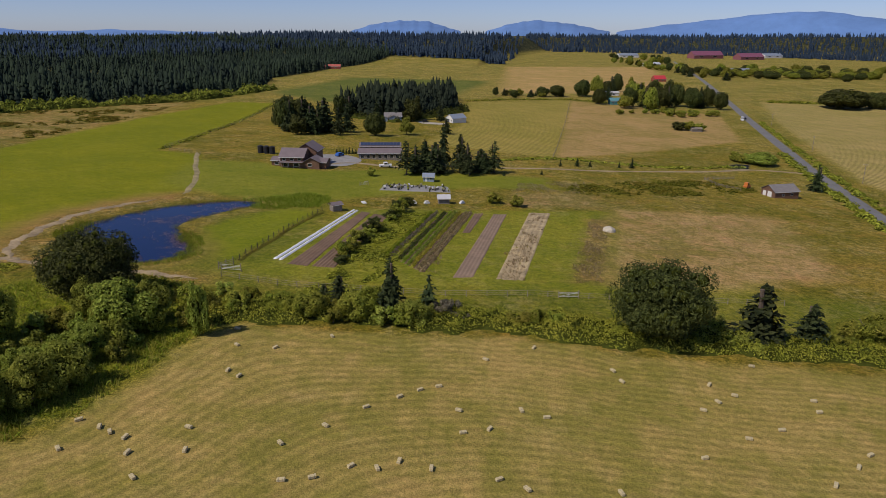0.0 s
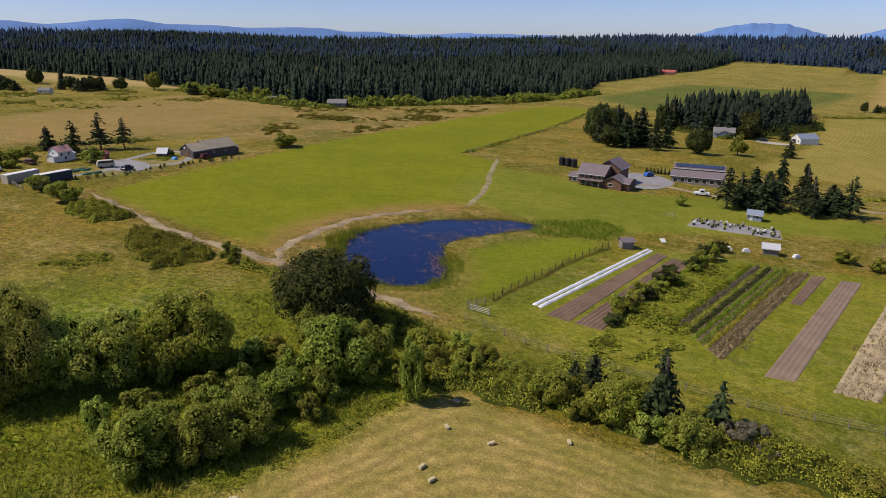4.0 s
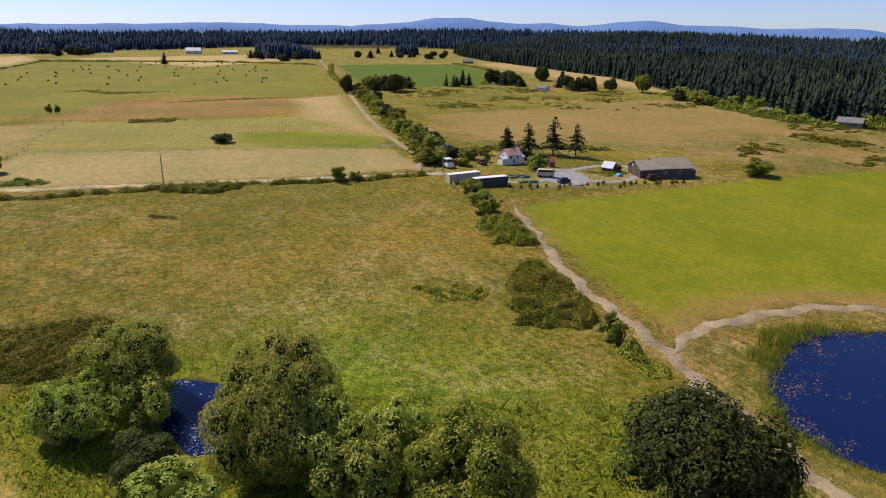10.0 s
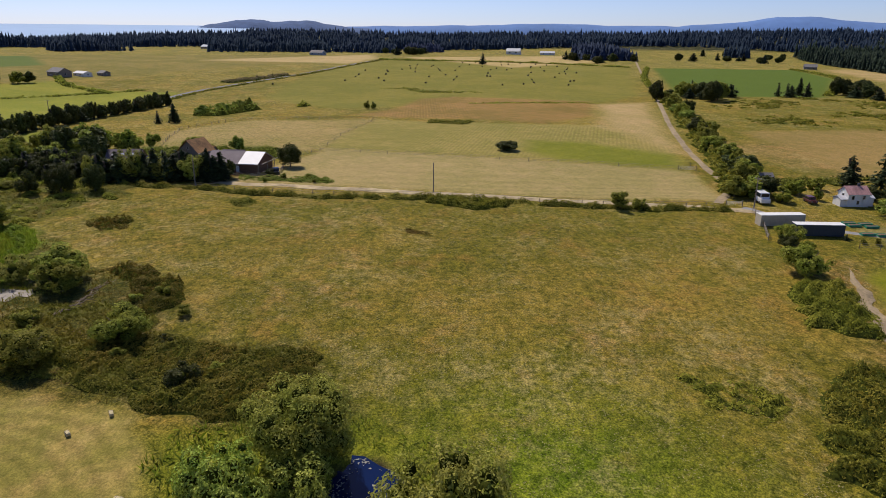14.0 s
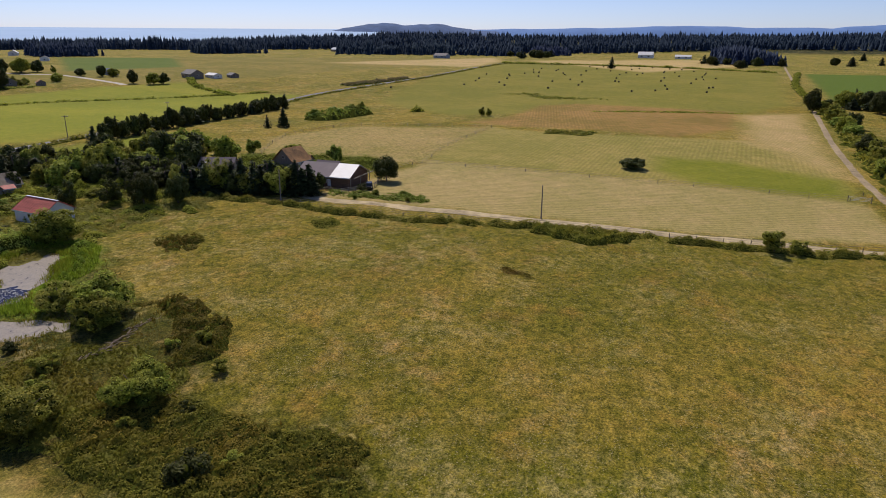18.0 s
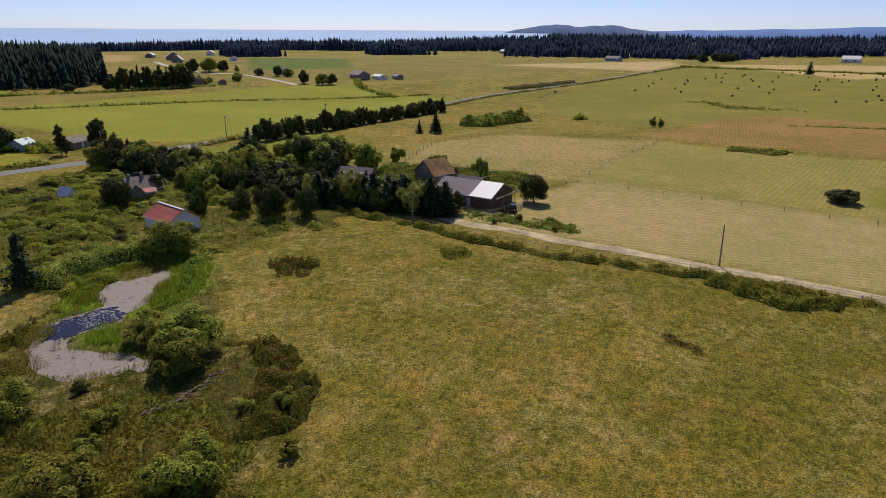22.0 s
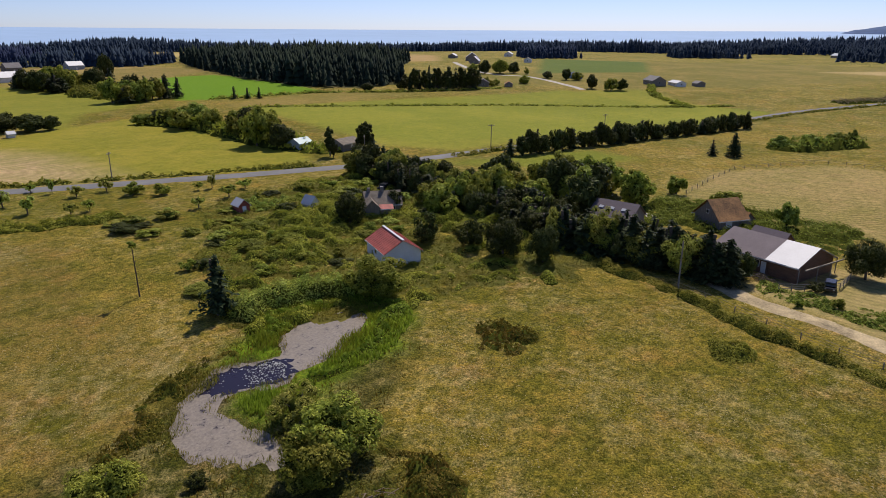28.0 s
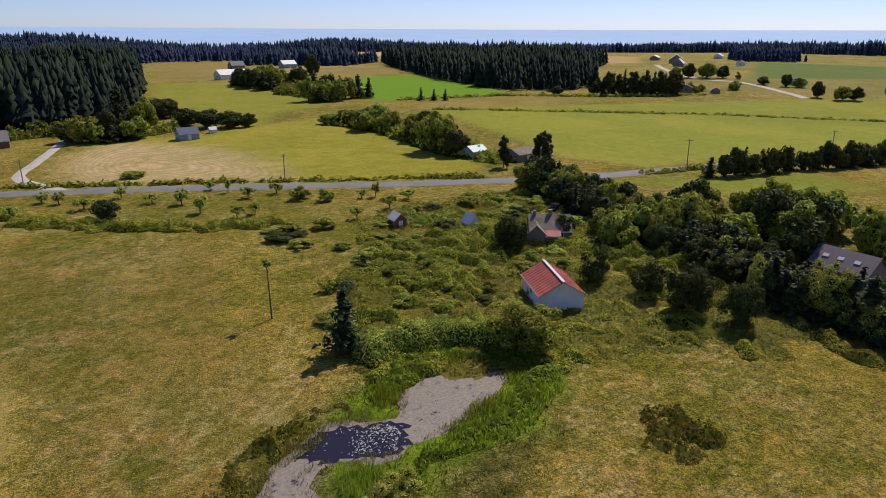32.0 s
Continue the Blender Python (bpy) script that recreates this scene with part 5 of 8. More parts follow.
def ring_spots(n):
    a = np.radians(rng.uniform(48, 290, n))
    d = 1330 + 900 * rng.random(n) ** 1.6 + 90 * np.sin(5 * a) + 60 * np.sin(11 * a + 1)
    deg = np.degrees(a)
    open_road = (deg > 51) & (deg < 81)
    d = np.where(open_road, d + 1000, d)
    return np.stack([-90 + d * np.cos(a), 70 + d * np.sin(a)], 1)


def copse(n, x, y, sx, sy, hmin, hmax, turn=0.0, label="dark copse between far fields"):
    """A small far wood with a ragged outline."""
    u, v = rng.uniform(-1, 1, n) * sx, rng.normal(size=n) * sy
    c, q = math.cos(radians(turn)), math.sin(radians(turn))
    woodland("forest", np.stack([x + u * c - v * q, y + u * q + v * c], 1), hmin, hmax, label, FOREST_HAZED, 1.2, 3)


copse(160, -775, -556, 34, 16, 9, 17, -30)
copse(180, -985, -466, 48, 18, 9, 16, -38)
copse(420, -1115, -250, 90, 30, 10, 17, 110, "dark wood in front of the far belt")
copse(160, -1160, -110, 50, 25, 9, 16, 105, "dark wood in front of the far belt")
copse(260, -1050, 248, 38, 16, 14, 20, 100, "dark wood beyond the open fields")
copse(90, -1240, 503, 18, 9, 12, 18, 60)
copse(110, -1240, -22, 30, 18, 9, 15, 110)
copse(420, -285, -735, 70, 28, 9, 17, -40, "dark wood beyond the far farms")
copse(420, -185, -965, 75, 40, 10, 18, -20, "wooded rise beyond the far farms")
woodland("forest", ring_spots(24000), 13, 20, "far dark belt of conifer woods", FOREST_HAZED, 1.25, 3, 5)


# ---- buildings ----
WALL_WHITE = plain("white_paint", (0.72, 0.71, 0.68), 0.7, vary=0.06, scale=1.5)
WALL_WOOD = plain("stained_wood", (0.16, 0.085, 0.05), 0.75, vary=0.2, scale=2.0, streak=(1, 1, 4))
WALL_GREY = plain("weathered_boards", (0.22, 0.19, 0.16), 0.85, vary=0.2, scale=2.0, streak=(4, 4, 0.6))
WALL_RED = plain("faded_red_boards", (0.27, 0.07, 0.045), 0.8, vary=0.2, scale=2.0, streak=(4, 4, 0.6))
WALL_BLUE = plain("blue_grey_cladding", (0.25, 0.30, 0.36), 0.7, vary=0.08, scale=1.0)
ROOF_GREY = plain("grey_shingle", (0.19, 0.175, 0.17), 0.85, vary=0.15, scale=2.0, bump_size=0.02)
ROOF_PURPLE = plain("brown_violet_metal", (0.17, 0.135, 0.14), 0.85, 0.0, vary=0.1, scale=1.0)
ROOF_RED = plain("red_rusty_metal", (0.42, 0.10, 0.075), 0.7, 0.0, vary=0.22, scale=0.8, streak=(3, 0.4, 1))
ROOF_RUST = plain("rust_orange_metal", (0.30, 0.15, 0.05), 0.85, vary=0.42, scale=0.8)
ROOF_WHITE = plain("bare_bright_metal", (0.52, 0.52, 0.53), 0.6, 0.1, vary=0.05, scale=1.0)
ROOF_OLD = plain("mossy_old_shingle", (0.2, 0.165, 0.125), 0.9, vary=0.25, scale=1.5, bump_size=0.03)
ROOF_BLUE_GREY = plain("blue_grey_metal", (0.24, 0.28, 0.34), 0.5, 0.1, vary=0.08)
ROOF_NAVY = plain("dark_blue_metal", (0.045, 0.065, 0.12), 0.7, vary=0.1)
ROOF_TEAL = plain("teal_metal", (0.10, 0.24, 0.27), 0.5, vary=0.1)
WALL_TEAL = plain("teal_paint", (0.05, 0.20, 0.22), 0.7, vary=0.1)
ROOF_CRIMSON = plain("bright_red_metal", (0.50, 0.04, 0.05), 0.5, vary=0.1)
ROOF_CRIMSON2 = plain("dull_crimson_metal", (0.22, 0.075, 0.12), 0.6, vary=0.1)
WALL_BROWNRED = plain("brick_red_wall", (0.22, 0.08, 0.09), 0.8, vary=0.1)
DARK_STEEL = plain("dark_painted_steel", (0.035, 0.045, 0.06), 0.6, vary=0.1)
CREAM_STEEL = plain("cream_painted_steel", (0.50, 0.44, 0.33), 0.6, vary=0.08)
TRIM = plain("pale_trim", (0.6, 0.59, 0.56), 0.7, vary=0.05)
WOOD_POST = plain("grey_timber", (0.26, 0.22, 0.17), 0.9, vary=0.2, scale=3.0)
BLACK_TANK = plain("black_plastic", (0.02, 0.02, 0.022), 0.45, vary=0.1)
GLASS, _n, _l, _b = mat("window_glass", 0.05)
_b.inputs["Base Color"].default_value = (0.02, 0.025, 0.03, 1)
PLASTIC = plain("white_row_cover", (0.78, 0.79, 0.80), 0.5, vary=0.08, scale=1.0, bump_size=0.05)
HAY = plain("baled_hay", (0.54, 0.45, 0.25), 0.95, vary=0.15, scale=3.0, bump_size=0.05)


def gable(parent, x0, y0, x1, y1, z0, eave, ridge_h, wall, roof, over=0.4, axis="x", roof_label=""):
    """A gabled block: walls with gable ends, and two thick roof slopes with eaves."""
    bm = bmesh.new()
    along = axis == "x"
    mid = (y0 + y1) / 2 if along else (x0 + x1) / 2
    if along:
        low = [(x0, y0), (x1, y0), (x1, y1), (x0, y1)]
        tops = [(x0, mid), (x1, mid)]
    else:
        low = [(x0, y0), (x0, y1), (x1, y1), (x1, y0)]
        tops = [(mid, y0), (mid, y1)]
    b = [bm.verts.new((*p, z0)) for p in low]
    e = [bm.verts.new((*p, eave)) for p in low]
    t = [bm.verts.new((*p, ridge_h - 0.02)) for p in tops]
    for i in range(4):
        j = (i + 1) % 4
        bm.faces.new((b[i], b[j], e[j], e[i]))
    bm.faces.new((e[1], e[2], t[1]))
    bm.faces.new((e[3], e[0], t[0]))
    bm.faces.new((e[0], e[1], t[1], t[0]))
    bm.faces.new((e[2], e[3], t[0], t[1]))
    bm.faces.new(b[::-1])
    bmesh.ops.recalc_face_normals(bm, faces=bm.faces)
    w = part("wall", bm, wall, parent)
    half = ((y1 - y0) if along else (x1 - x0)) / 2
    slope = (ridge_h - eave) / half
    th = 0.12
    for side in (-1, 1):
        bm = bmesh.new()
        vs = []
        for dz in (0.02, th):
            for u, o in ((0, 0), (half + over, 1)):
                zz = ridge_h - slope * u + dz
                for k in (0, 1):
                    a = ((x0 - over) if k == 0 else (x1 + over)) if along else ((y0 - over) if k == 0 else (y1 + over))
                    vs.append(bm.verts.new((a, mid + side * u, zz) if along else (mid + side * u, a, zz)))
        for q in ((0, 1, 3, 2), (4, 5, 7, 6), (0, 1, 5, 4), (2, 3, 7, 6), (0, 2, 6, 4), (1, 3, 7, 5)):
            bm.faces.new([vs[i] for i in q])
        bmesh.ops.recalc_face_normals(bm, faces=bm.faces)
        part("roof", bm, roof, parent, roof_label)
        bm = bmesh.new()
        u = half + over
        zz = ridge_h - slope * u
        if along:
            box(bm, x0 - over, mid + side * u - 0.06, zz - 0.1, x1 + over, mid + side * u + 0.06, zz + 0.08)
        else:
            box(bm, mid + side * u - 0.06, y0 - over, zz - 0.1, mid + side * u + 0.06, y1 + over, zz + 0.08)
        part("fascia", bm, TRIM, parent)
    return w


def window(parent, x, y, z, w, h, facing, name="window"):
    """A framed pane on a wall; facing: the wall's outward side."""
    dx, dy = {"-x": (-1, 0), "x": (1, 0), "-y": (0, -1), "y": (0, 1)}[facing]
    f = new(name)
    f.parent = parent
    m = Matrix.Translation((x + dx * 0.03, y + dy * 0.03, z)) @ Matrix.Rotation(math.atan2(dy, dx) + math.pi / 2, 4, "Z")
    f.matrix_basis = m
    bm = bmesh.new()
    for a in (-1, 1):
        box(bm, a * w / 2 - 0.05, -0.05, -h / 2 - 0.05, a * w / 2 + 0.05, 0.03, h / 2 + 0.05)
        box(bm, -w / 2, -0.05, a * h / 2 - 0.05, w / 2, 0.03, a * h / 2 + 0.05)
    part("frame", bm, TRIM, f)
    part("pane", boxed(-w / 2 + 0.05, -0.03, -h / 2 + 0.05, w / 2 - 0.05, -0.01, h / 2 - 0.05), GLASS, f)
    return f


def door(parent, x, y, z0, w, h, facing, material=None, name="door"):
    dx, dy = {"-x": (-1, 0), "x": (1, 0), "-y": (0, -1), "y": (0, 1)}[facing]
    bm = boxed(-w / 2, -0.06, 0, w / 2, 0.02, h, bevel=0.02)
    d = part(name, bm, material or WALL_WHITE, parent)
    d.matrix_basis = Matrix.Translation((x + dx * 0.03, y + dy * 0.03, z0)) @ Matrix.Rotation(math.atan2(dy, dx) + math.pi / 2, 4, "Z")
    return d


def house(name, x, y, turn, w, l, eave, ridge_h, wall, roof, label, axis="x", over=0.4, windows=(), doors=(), roof_label=""):
    e = empty(name, x, y, zat(x, y), turn)
    gable(e, -w / 2, -l / 2, w / 2, l / 2, -1.2, eave, ridge_h, wall, roof, over, axis, roof_label)
    for side, u, z, ww, hh in windows:
        px, py = {"-x": (-w / 2, u), "x": (w / 2, u), "-y": (u, -l / 2), "y": (u, l / 2)}[side]
        window(e, px, py, z, ww, hh, side)
    for side, u, ww, hh in doors:
        px, py = {"-x": (-w / 2, u), "x": (w / 2, u), "-y": (u, -l / 2), "y": (u, l / 2)}[side]
        door(e, px, py, 0.0, ww, hh, side)
    return tagged(e, label, "building" if "barn" in name else "shed" if "shed" in name else "house")


# near buildings
barn = house("barn", -180.2, -35.6, -13.5, 6.6, 9.6, 2.5, 4.5, WALL_WHITE, ROOF_RED, "white barn with a rusty red metal roof in the scrub", axis="y", over=0.3, windows=(("x", 0.0, 1.6, 0.9, 0.8),), doors=(("-y", 1.0, 1.4, 2.1),))
for i in range(13):
    u = -5.0 + i * 0.83
    for side in (-1, 1):
        bm = bmesh.new()
        rod(bm, (0.06 * side, u, 4.66), (3.55 * side, u, 2.54), 0.035, seg=4)
        part("roof_seam", bm, ROOF_RED, barn)
part("ridge_cap", boxed(-0.25, -5.1, 4.56, 0.25, 5.1, 4.7, bevel=0.04), ROOF_WHITE, barn, "pale metal ridge cap")
house("shed", -170.5, -81.0, 5, 2.6, 3.2, 1.9, 3.1, WALL_RED, ROOF_WHITE, "small dark red shed with a pale roof", axis="y", over=0.2, doors=(("y", 0.0, 0.9, 1.7),))
house("shed", -184.2, -74.5, 12, 2.4, 3.0, 1.4, 2.9, WALL_WHITE, ROOF_WHITE, "small shed with a bright metal roof in tall grass", axis="y", over=0.25)
old = house("farmhouse", -195.5, -62.5, -25, 7.5, 6.0, 2.4, 4.6, WALL_GREY, ROOF_OLD, "old grey house with a mossy shingle roof", windows=(("y", -2.0, 1.4, 1.0, 1.0), ("y", 1.2, 1.4, 1.2, 1.0), ("x", 0.0, 1.4, 0.9, 1.0)), doors=(("y", 2.8, 0.9, 2.0),))
gable(old, 1.2, 1.5, 4.4, 5.0, -1.0, 2.1, 3.7, WALL_GREY, ROOF_OLD, 0.3, "y")
gable(old, -1.6, 2.6, 1.0, 5.2, -1.0, 1.8, 2.4, WALL_GREY, ROOF_RED, 0.2, "x", "faded pink metal porch roof")
part("chimney", boxed(-0.4, -0.5, 3.6, 0.3, 0.3, 5.6, bevel=0.03), WALL_GREY, old)
part("chimney", boxed(2.6, -0.4, 3.6, 3.2, 0.3, 5.4, bevel=0.03), WALL_GREY, old)
long_house = house("farmhouse", -230.3, 5.8, -6, 10.6, 10.2, 2.7, 5.0, WALL_WOOD, ROOF_PURPLE, "long brown house with a dark roof and bright metal end", axis="y", over=0.5, windows=(("x", -3.0, 1.5, 1.4, 1.1), ("x", 0.0, 1.5, 1.4, 1.1), ("x", 3.0, 1.5, 1.0, 1.1)), doors=(("x", 4.3, 0.9, 2.0),))
gable(long_house, -5.3, 5.15, 5.3, 10.0, -1.0, 2.72, 5.02, WALL_WOOD, ROOF_WHITE, 0.5, "y", "bright bare metal roof section")
for u, v in ((5.6, 10.6), (2.0, 11.6), (-2.0, 11.6), (-5.4, 10.6)):
    part("porch_post", rod(bmesh.new(), (u, v, -0.6), (u, v, 2.6), 0.09), WOOD_POST, long_house)
part("porch_beam", boxed(-5.6, 11.5, 2.5, 5.6, 11.7, 2.7), WOOD_POST, long_house)
gable(long_house, -8.5, -5.5, -4.9, 1.0, -1.0, 2.6, 4.2, WALL_WOOD, ROOF_PURPLE, 0.3, "y")
rust = house("barn", -246.2, -11.0, -20, 6.8, 7.6, 2.3, 5.6, WALL_GREY, ROOF_RUST, "weathered barn with a rust-orange metal roof", over=0.5, windows=(("x", 0.0, 3.2, 0.8, 0.8),), doors=(("y", 1.0, 1.6, 2.0),))
gable(rust, -5.6, -3.2, -3.45, 3.2, -1.0, 1.9, 3.0, WALL_GREY, ROOF_RUST, 0.3, "y")
sky_house = house("house", -228.6, -24.0, 11, 6.4, 9.0, 2.6, 5.0, WALL_GREY, ROOF_PURPLE, "house with a dark skylit roof among trees", axis="y", windows=(("x", -2.5, 1.5, 1.0, 1.0), ("x", 1.5, 1.5, 1.0, 1.0)))
for v in (-2.8, -0.4, 2.2):
    sl = part("skylight", boxed(-0.35, -0.5, 0.0, 0.35, 0.5, 0.12, bevel=0.03), ROOF_WHITE, sky_house, "pale skylight")
    sl.matrix_basis = Matrix.Translation((1.7, v, 3.85)) @ Matrix.Rotation(math.atan2(2.4, 3.2), 4, "Y")
ROOF_FADED = plain("faded_red_and_bare_metal", (0.46, 0.25, 0.22), 0.7, 0.0, vary=0.3, scale=0.8, streak=(0.4, 3, 1))
white = house("house", -213.4, 170.4, 6, 4.4, 5.4, 3.2, 4.8, WALL_WHITE, ROOF_FADED, "small white house with a faded red metal roof", axis="y", over=0.25, windows=(("x", -1.5, 2.3, 0.7, 1.0), ("x", 1.3, 2.3, 0.7, 1.0), ("x", -0.1, 1.1, 0.7, 1.0), ("-y", 0.0, 2.6, 0.7, 0.9)), doors=(("x", 1.6, 0.8, 1.9),))
gable(white, -1.0, -4.5, 2.1, -2.72, -1.0, 1.9, 2.5, WALL_WHITE, ROOF_WHITE, 0.2, "y")
gable(white, -2.1, 2.72, 1.3, 4.6, -1.0, 2.0, 2.7, WALL_WHITE, ROOF_WHITE, 0.2, "y")
part("chimney", boxed(-0.3, 0.6, 4.3, 0.2, 1.1, 5.5, bevel=0.03), DARK_STEEL, white)
WALL_DARK = plain("dark_weathered_boards", (0.09, 0.075, 0.065), 0.85, vary=0.25, scale=2.0, streak=(4, 4, 0.6))
ROOF_TAN = plain("tan_roofing", (0.33, 0.28, 0.20), 0.9, vary=0.12, scale=1.0)
rb = house("barn", -186.8, 212.0, -11, 8.4, 12.2, 3.1, 5.6, WALL_DARK, ROOF_TAN, "long weathered barn with a grey-tan roof", axis="y", over=0.3, windows=(("x", -3.0, 1.8, 0.8, 0.7), ("x", 2.0, 1.8, 0.8, 0.7)))
gable(rb, -4.2, -11.2, 4.0, -6.15, -1.0, 2.9, 5.0, WALL_DARK, ROOF_TAN, 0.3, "y")
gable(rb, -3.4, 6.15, 3.4, 8.0, -1.0, 2.2, 3.2, WALL_DARK, ROOF_TAN, 0.2, "y")
door(rb, 0.0, -11.22, 0.0, 2.4, 2.6, "-y", WALL_WOOD, "barn_door")
door(rb, -1.2, -11.22, 3.2, 0.7, 0.8, "-y", WALL_WHITE, "loft_door")
ten = house("shed", -195.5, 196.5, 30, 3.6, 4.0, 1.5, 3.1, WALL_DARK, ROOF_WHITE, "grey shed with a patched white roof beside the yard", over=0.2)
brown = house("barn", 131.0, 256.5, 12, 10.4, 8.0, 2.8, 4.8, WALL_WOOD, ROOF_GREY, "brown barn with a grey metal roof beside the road", over=0.4, windows=(("-y", -1.5, 1.5, 0.9, 0.8), ("-y", 2.2, 1.5, 0.9, 0.8)))
door(brown, -5.22, -1.0, 0.0, 2.4, 2.5, "-x", WALL_WHITE, "barn_door")
door(brown, -5.22, 2.0, 0.0, 1.8, 2.3, "-x", WALL_WHITE, "barn_door")
lodge = house("lodge", -57.0, 258.0, -6, 9.0, 8.6, 4.4, 6.9, WALL_WOOD, ROOF_PURPLE, "brown timber lodge with violet-grey stepped roofs", over=0.6, windows=(("-y", -3.0, 3.3, 1.3, 1.0), ("-y", 0.0, 3.3, 1.3, 1.0), ("-y", 3.0, 3.3, 1.3, 1.0), ("-y", -2.4, 1.2, 2.0, 1.3), ("-y", 1.6, 1.2, 2.0, 1.3)))
gable(lodge, -1.0, 4.0, 7.2, 13.0, -1.0, 5.4, 8.0, WALL_WOOD, ROOF_PURPLE, 0.6, "y")
gable(lodge, -8.6, -2.6, -4.52, 3.4, -1.0, 2.5, 3.5, WALL_WOOD, ROOF_PURPLE, 0.4, "x")
gable(lodge, 4.52, -4.4, 10.6, 2.4, -1.0, 2.5, 4.0, WALL_WOOD, ROOF_PURPLE, 0.5, "y")
gable(lodge, 8.2, -3.0, 12.8, 3.6, -1.0, 2.2, 3.2, WALL_WOOD, ROOF_PURPLE, 0.5, "x")
for u in (-3.6, -1.2, 1.2, 3.6):
    part("porch_post", rod(bmesh.new(), (u, -6.2, -0.6), (u, -6.2, 2.3), 0.1), WOOD_POST, lodge)
part("porch_roof", boxed(-4.6, -6.6, 2.3, 4.6, -4.32, 2.45, bevel=0.03), ROOF_PURPLE, lodge)
window(lodge, -6.5, -2.62, 1.3, 1.6, 1.0, "-y")
window(lodge, 7.0, -4.42, 1.3, 1.6, 1.0, "-y")
timber = house("barn", -27.0, 288.5, 2, 18.0, 8.6, 3.0, 4.4, WALL_GREY, ROOF_PURPLE, "long timber barn with a solar panel clerestory roof", over=0.5, windows=tuple(("-y", -7.5 + 2.5 * i, 1.5, 1.5, 1.4) for i in range(7)))
gable(timber, -8.6, 0.2, 8.6, 4.2, 3.0, 5.2, 6.4, WALL_WOOD, ROOF_PURPLE, 0.4, "x")
PANEL = plain("solar_panel", (0.06, 0.08, 0.14), 0.15, 0.2, vary=0.05)
for i in range(12):
    pn = part("solar_panel", boxed(-0.64, -0.95, 0, 0.64, 0.95, 0.06, bevel=0.01), PANEL, timber)
    pn.matrix_basis = Matrix.Translation((-7.7 + 1.4 * i, 1.1, 6.05)) @ Matrix.Rotation(math.atan2(1.2, 2.0), 4, "X")
gar = house("garage", 8.5, 456.0, 35, 11.0, 8.0, 3.0, 5.4, WALL_WHITE, ROOF_BLUE_GREY, "white garage with a blue-grey roof", over=0.3, windows=(("-x", -2.2, 1.6, 1.0, 1.0),))
door(gar, -5.52, 1.2, 0.0, 2.6, 2.4, "-x", DARK_STEEL, "garage_door")
h2 = house("house", -33.0, 446.0, 8, 11.0, 8.0, 3.4, 5.6, WALL_BLUE, ROOF_GREY, "blue-grey house below dark conifers", windows=(("-y", -3.0, 1.6, 1.6, 1.4), ("-y", 2.0, 1.6, 2.0, 1.4)))
gable(h2, -3.0, -5.5, 3.0, -4.02, -1.0, 2.8, 4.4, WALL_BLUE, ROOF_GREY, 0.4, "y")
house("shed", -30.6, 187.0, 35, 2.8, 2.4, 2.0, 2.5, WALL_GREY, ROOF_PURPLE, "small pale-grey shed with a flat violet roof", over=0.35)
house("cabin", -5.2, 241.0, -4, 3.8, 3.0, 2.0, 2.9, WALL_BLUE, ROOF_BLUE_GREY, "small blue-grey garden cabin under conifers", over=0.4, windows=(("-y", 0.8, 1.2, 0.8, 0.8),), doors=(("-y", -0.8, 0.8, 1.8),))
house("cabin", -231.5, 155.4, 0, 3.4, 3.6, 2.2, 3.4, WALL_WOOD, ROOF_GREY, "dark wooden cabin under the hedgerow", axis="y", windows=(("x", 0.6, 1.3, 1.0, 0.8),))
house("shed", -206.0, 181.0, 10, 2.0, 2.0, 2.0, 2.8, WALL_RED, ROOF_RED, "small bright red shed beside conifers", axis="y", over=0.2)
house("shed", -206.5, 175.6, 0, 1.6, 1.6, 1.4, 2.1, WALL_WHITE, ROOF_WHITE, "tiny white pump shed beside the house", over=0.1)
house("shed", 0.2, 205.0, 5, 3.4, 2.6, 1.9, 2.7, WALL_GREY, ROOF_WHITE, "open packing shed with a white corrugated roof", over=0.4)
house("shed", 172.0, 462.0, 5, 7.0, 4.0, 2.0, 2.8, WALL_GREY, ROOF_OLD, "low grey field shelter beside bushes", over=0.3)
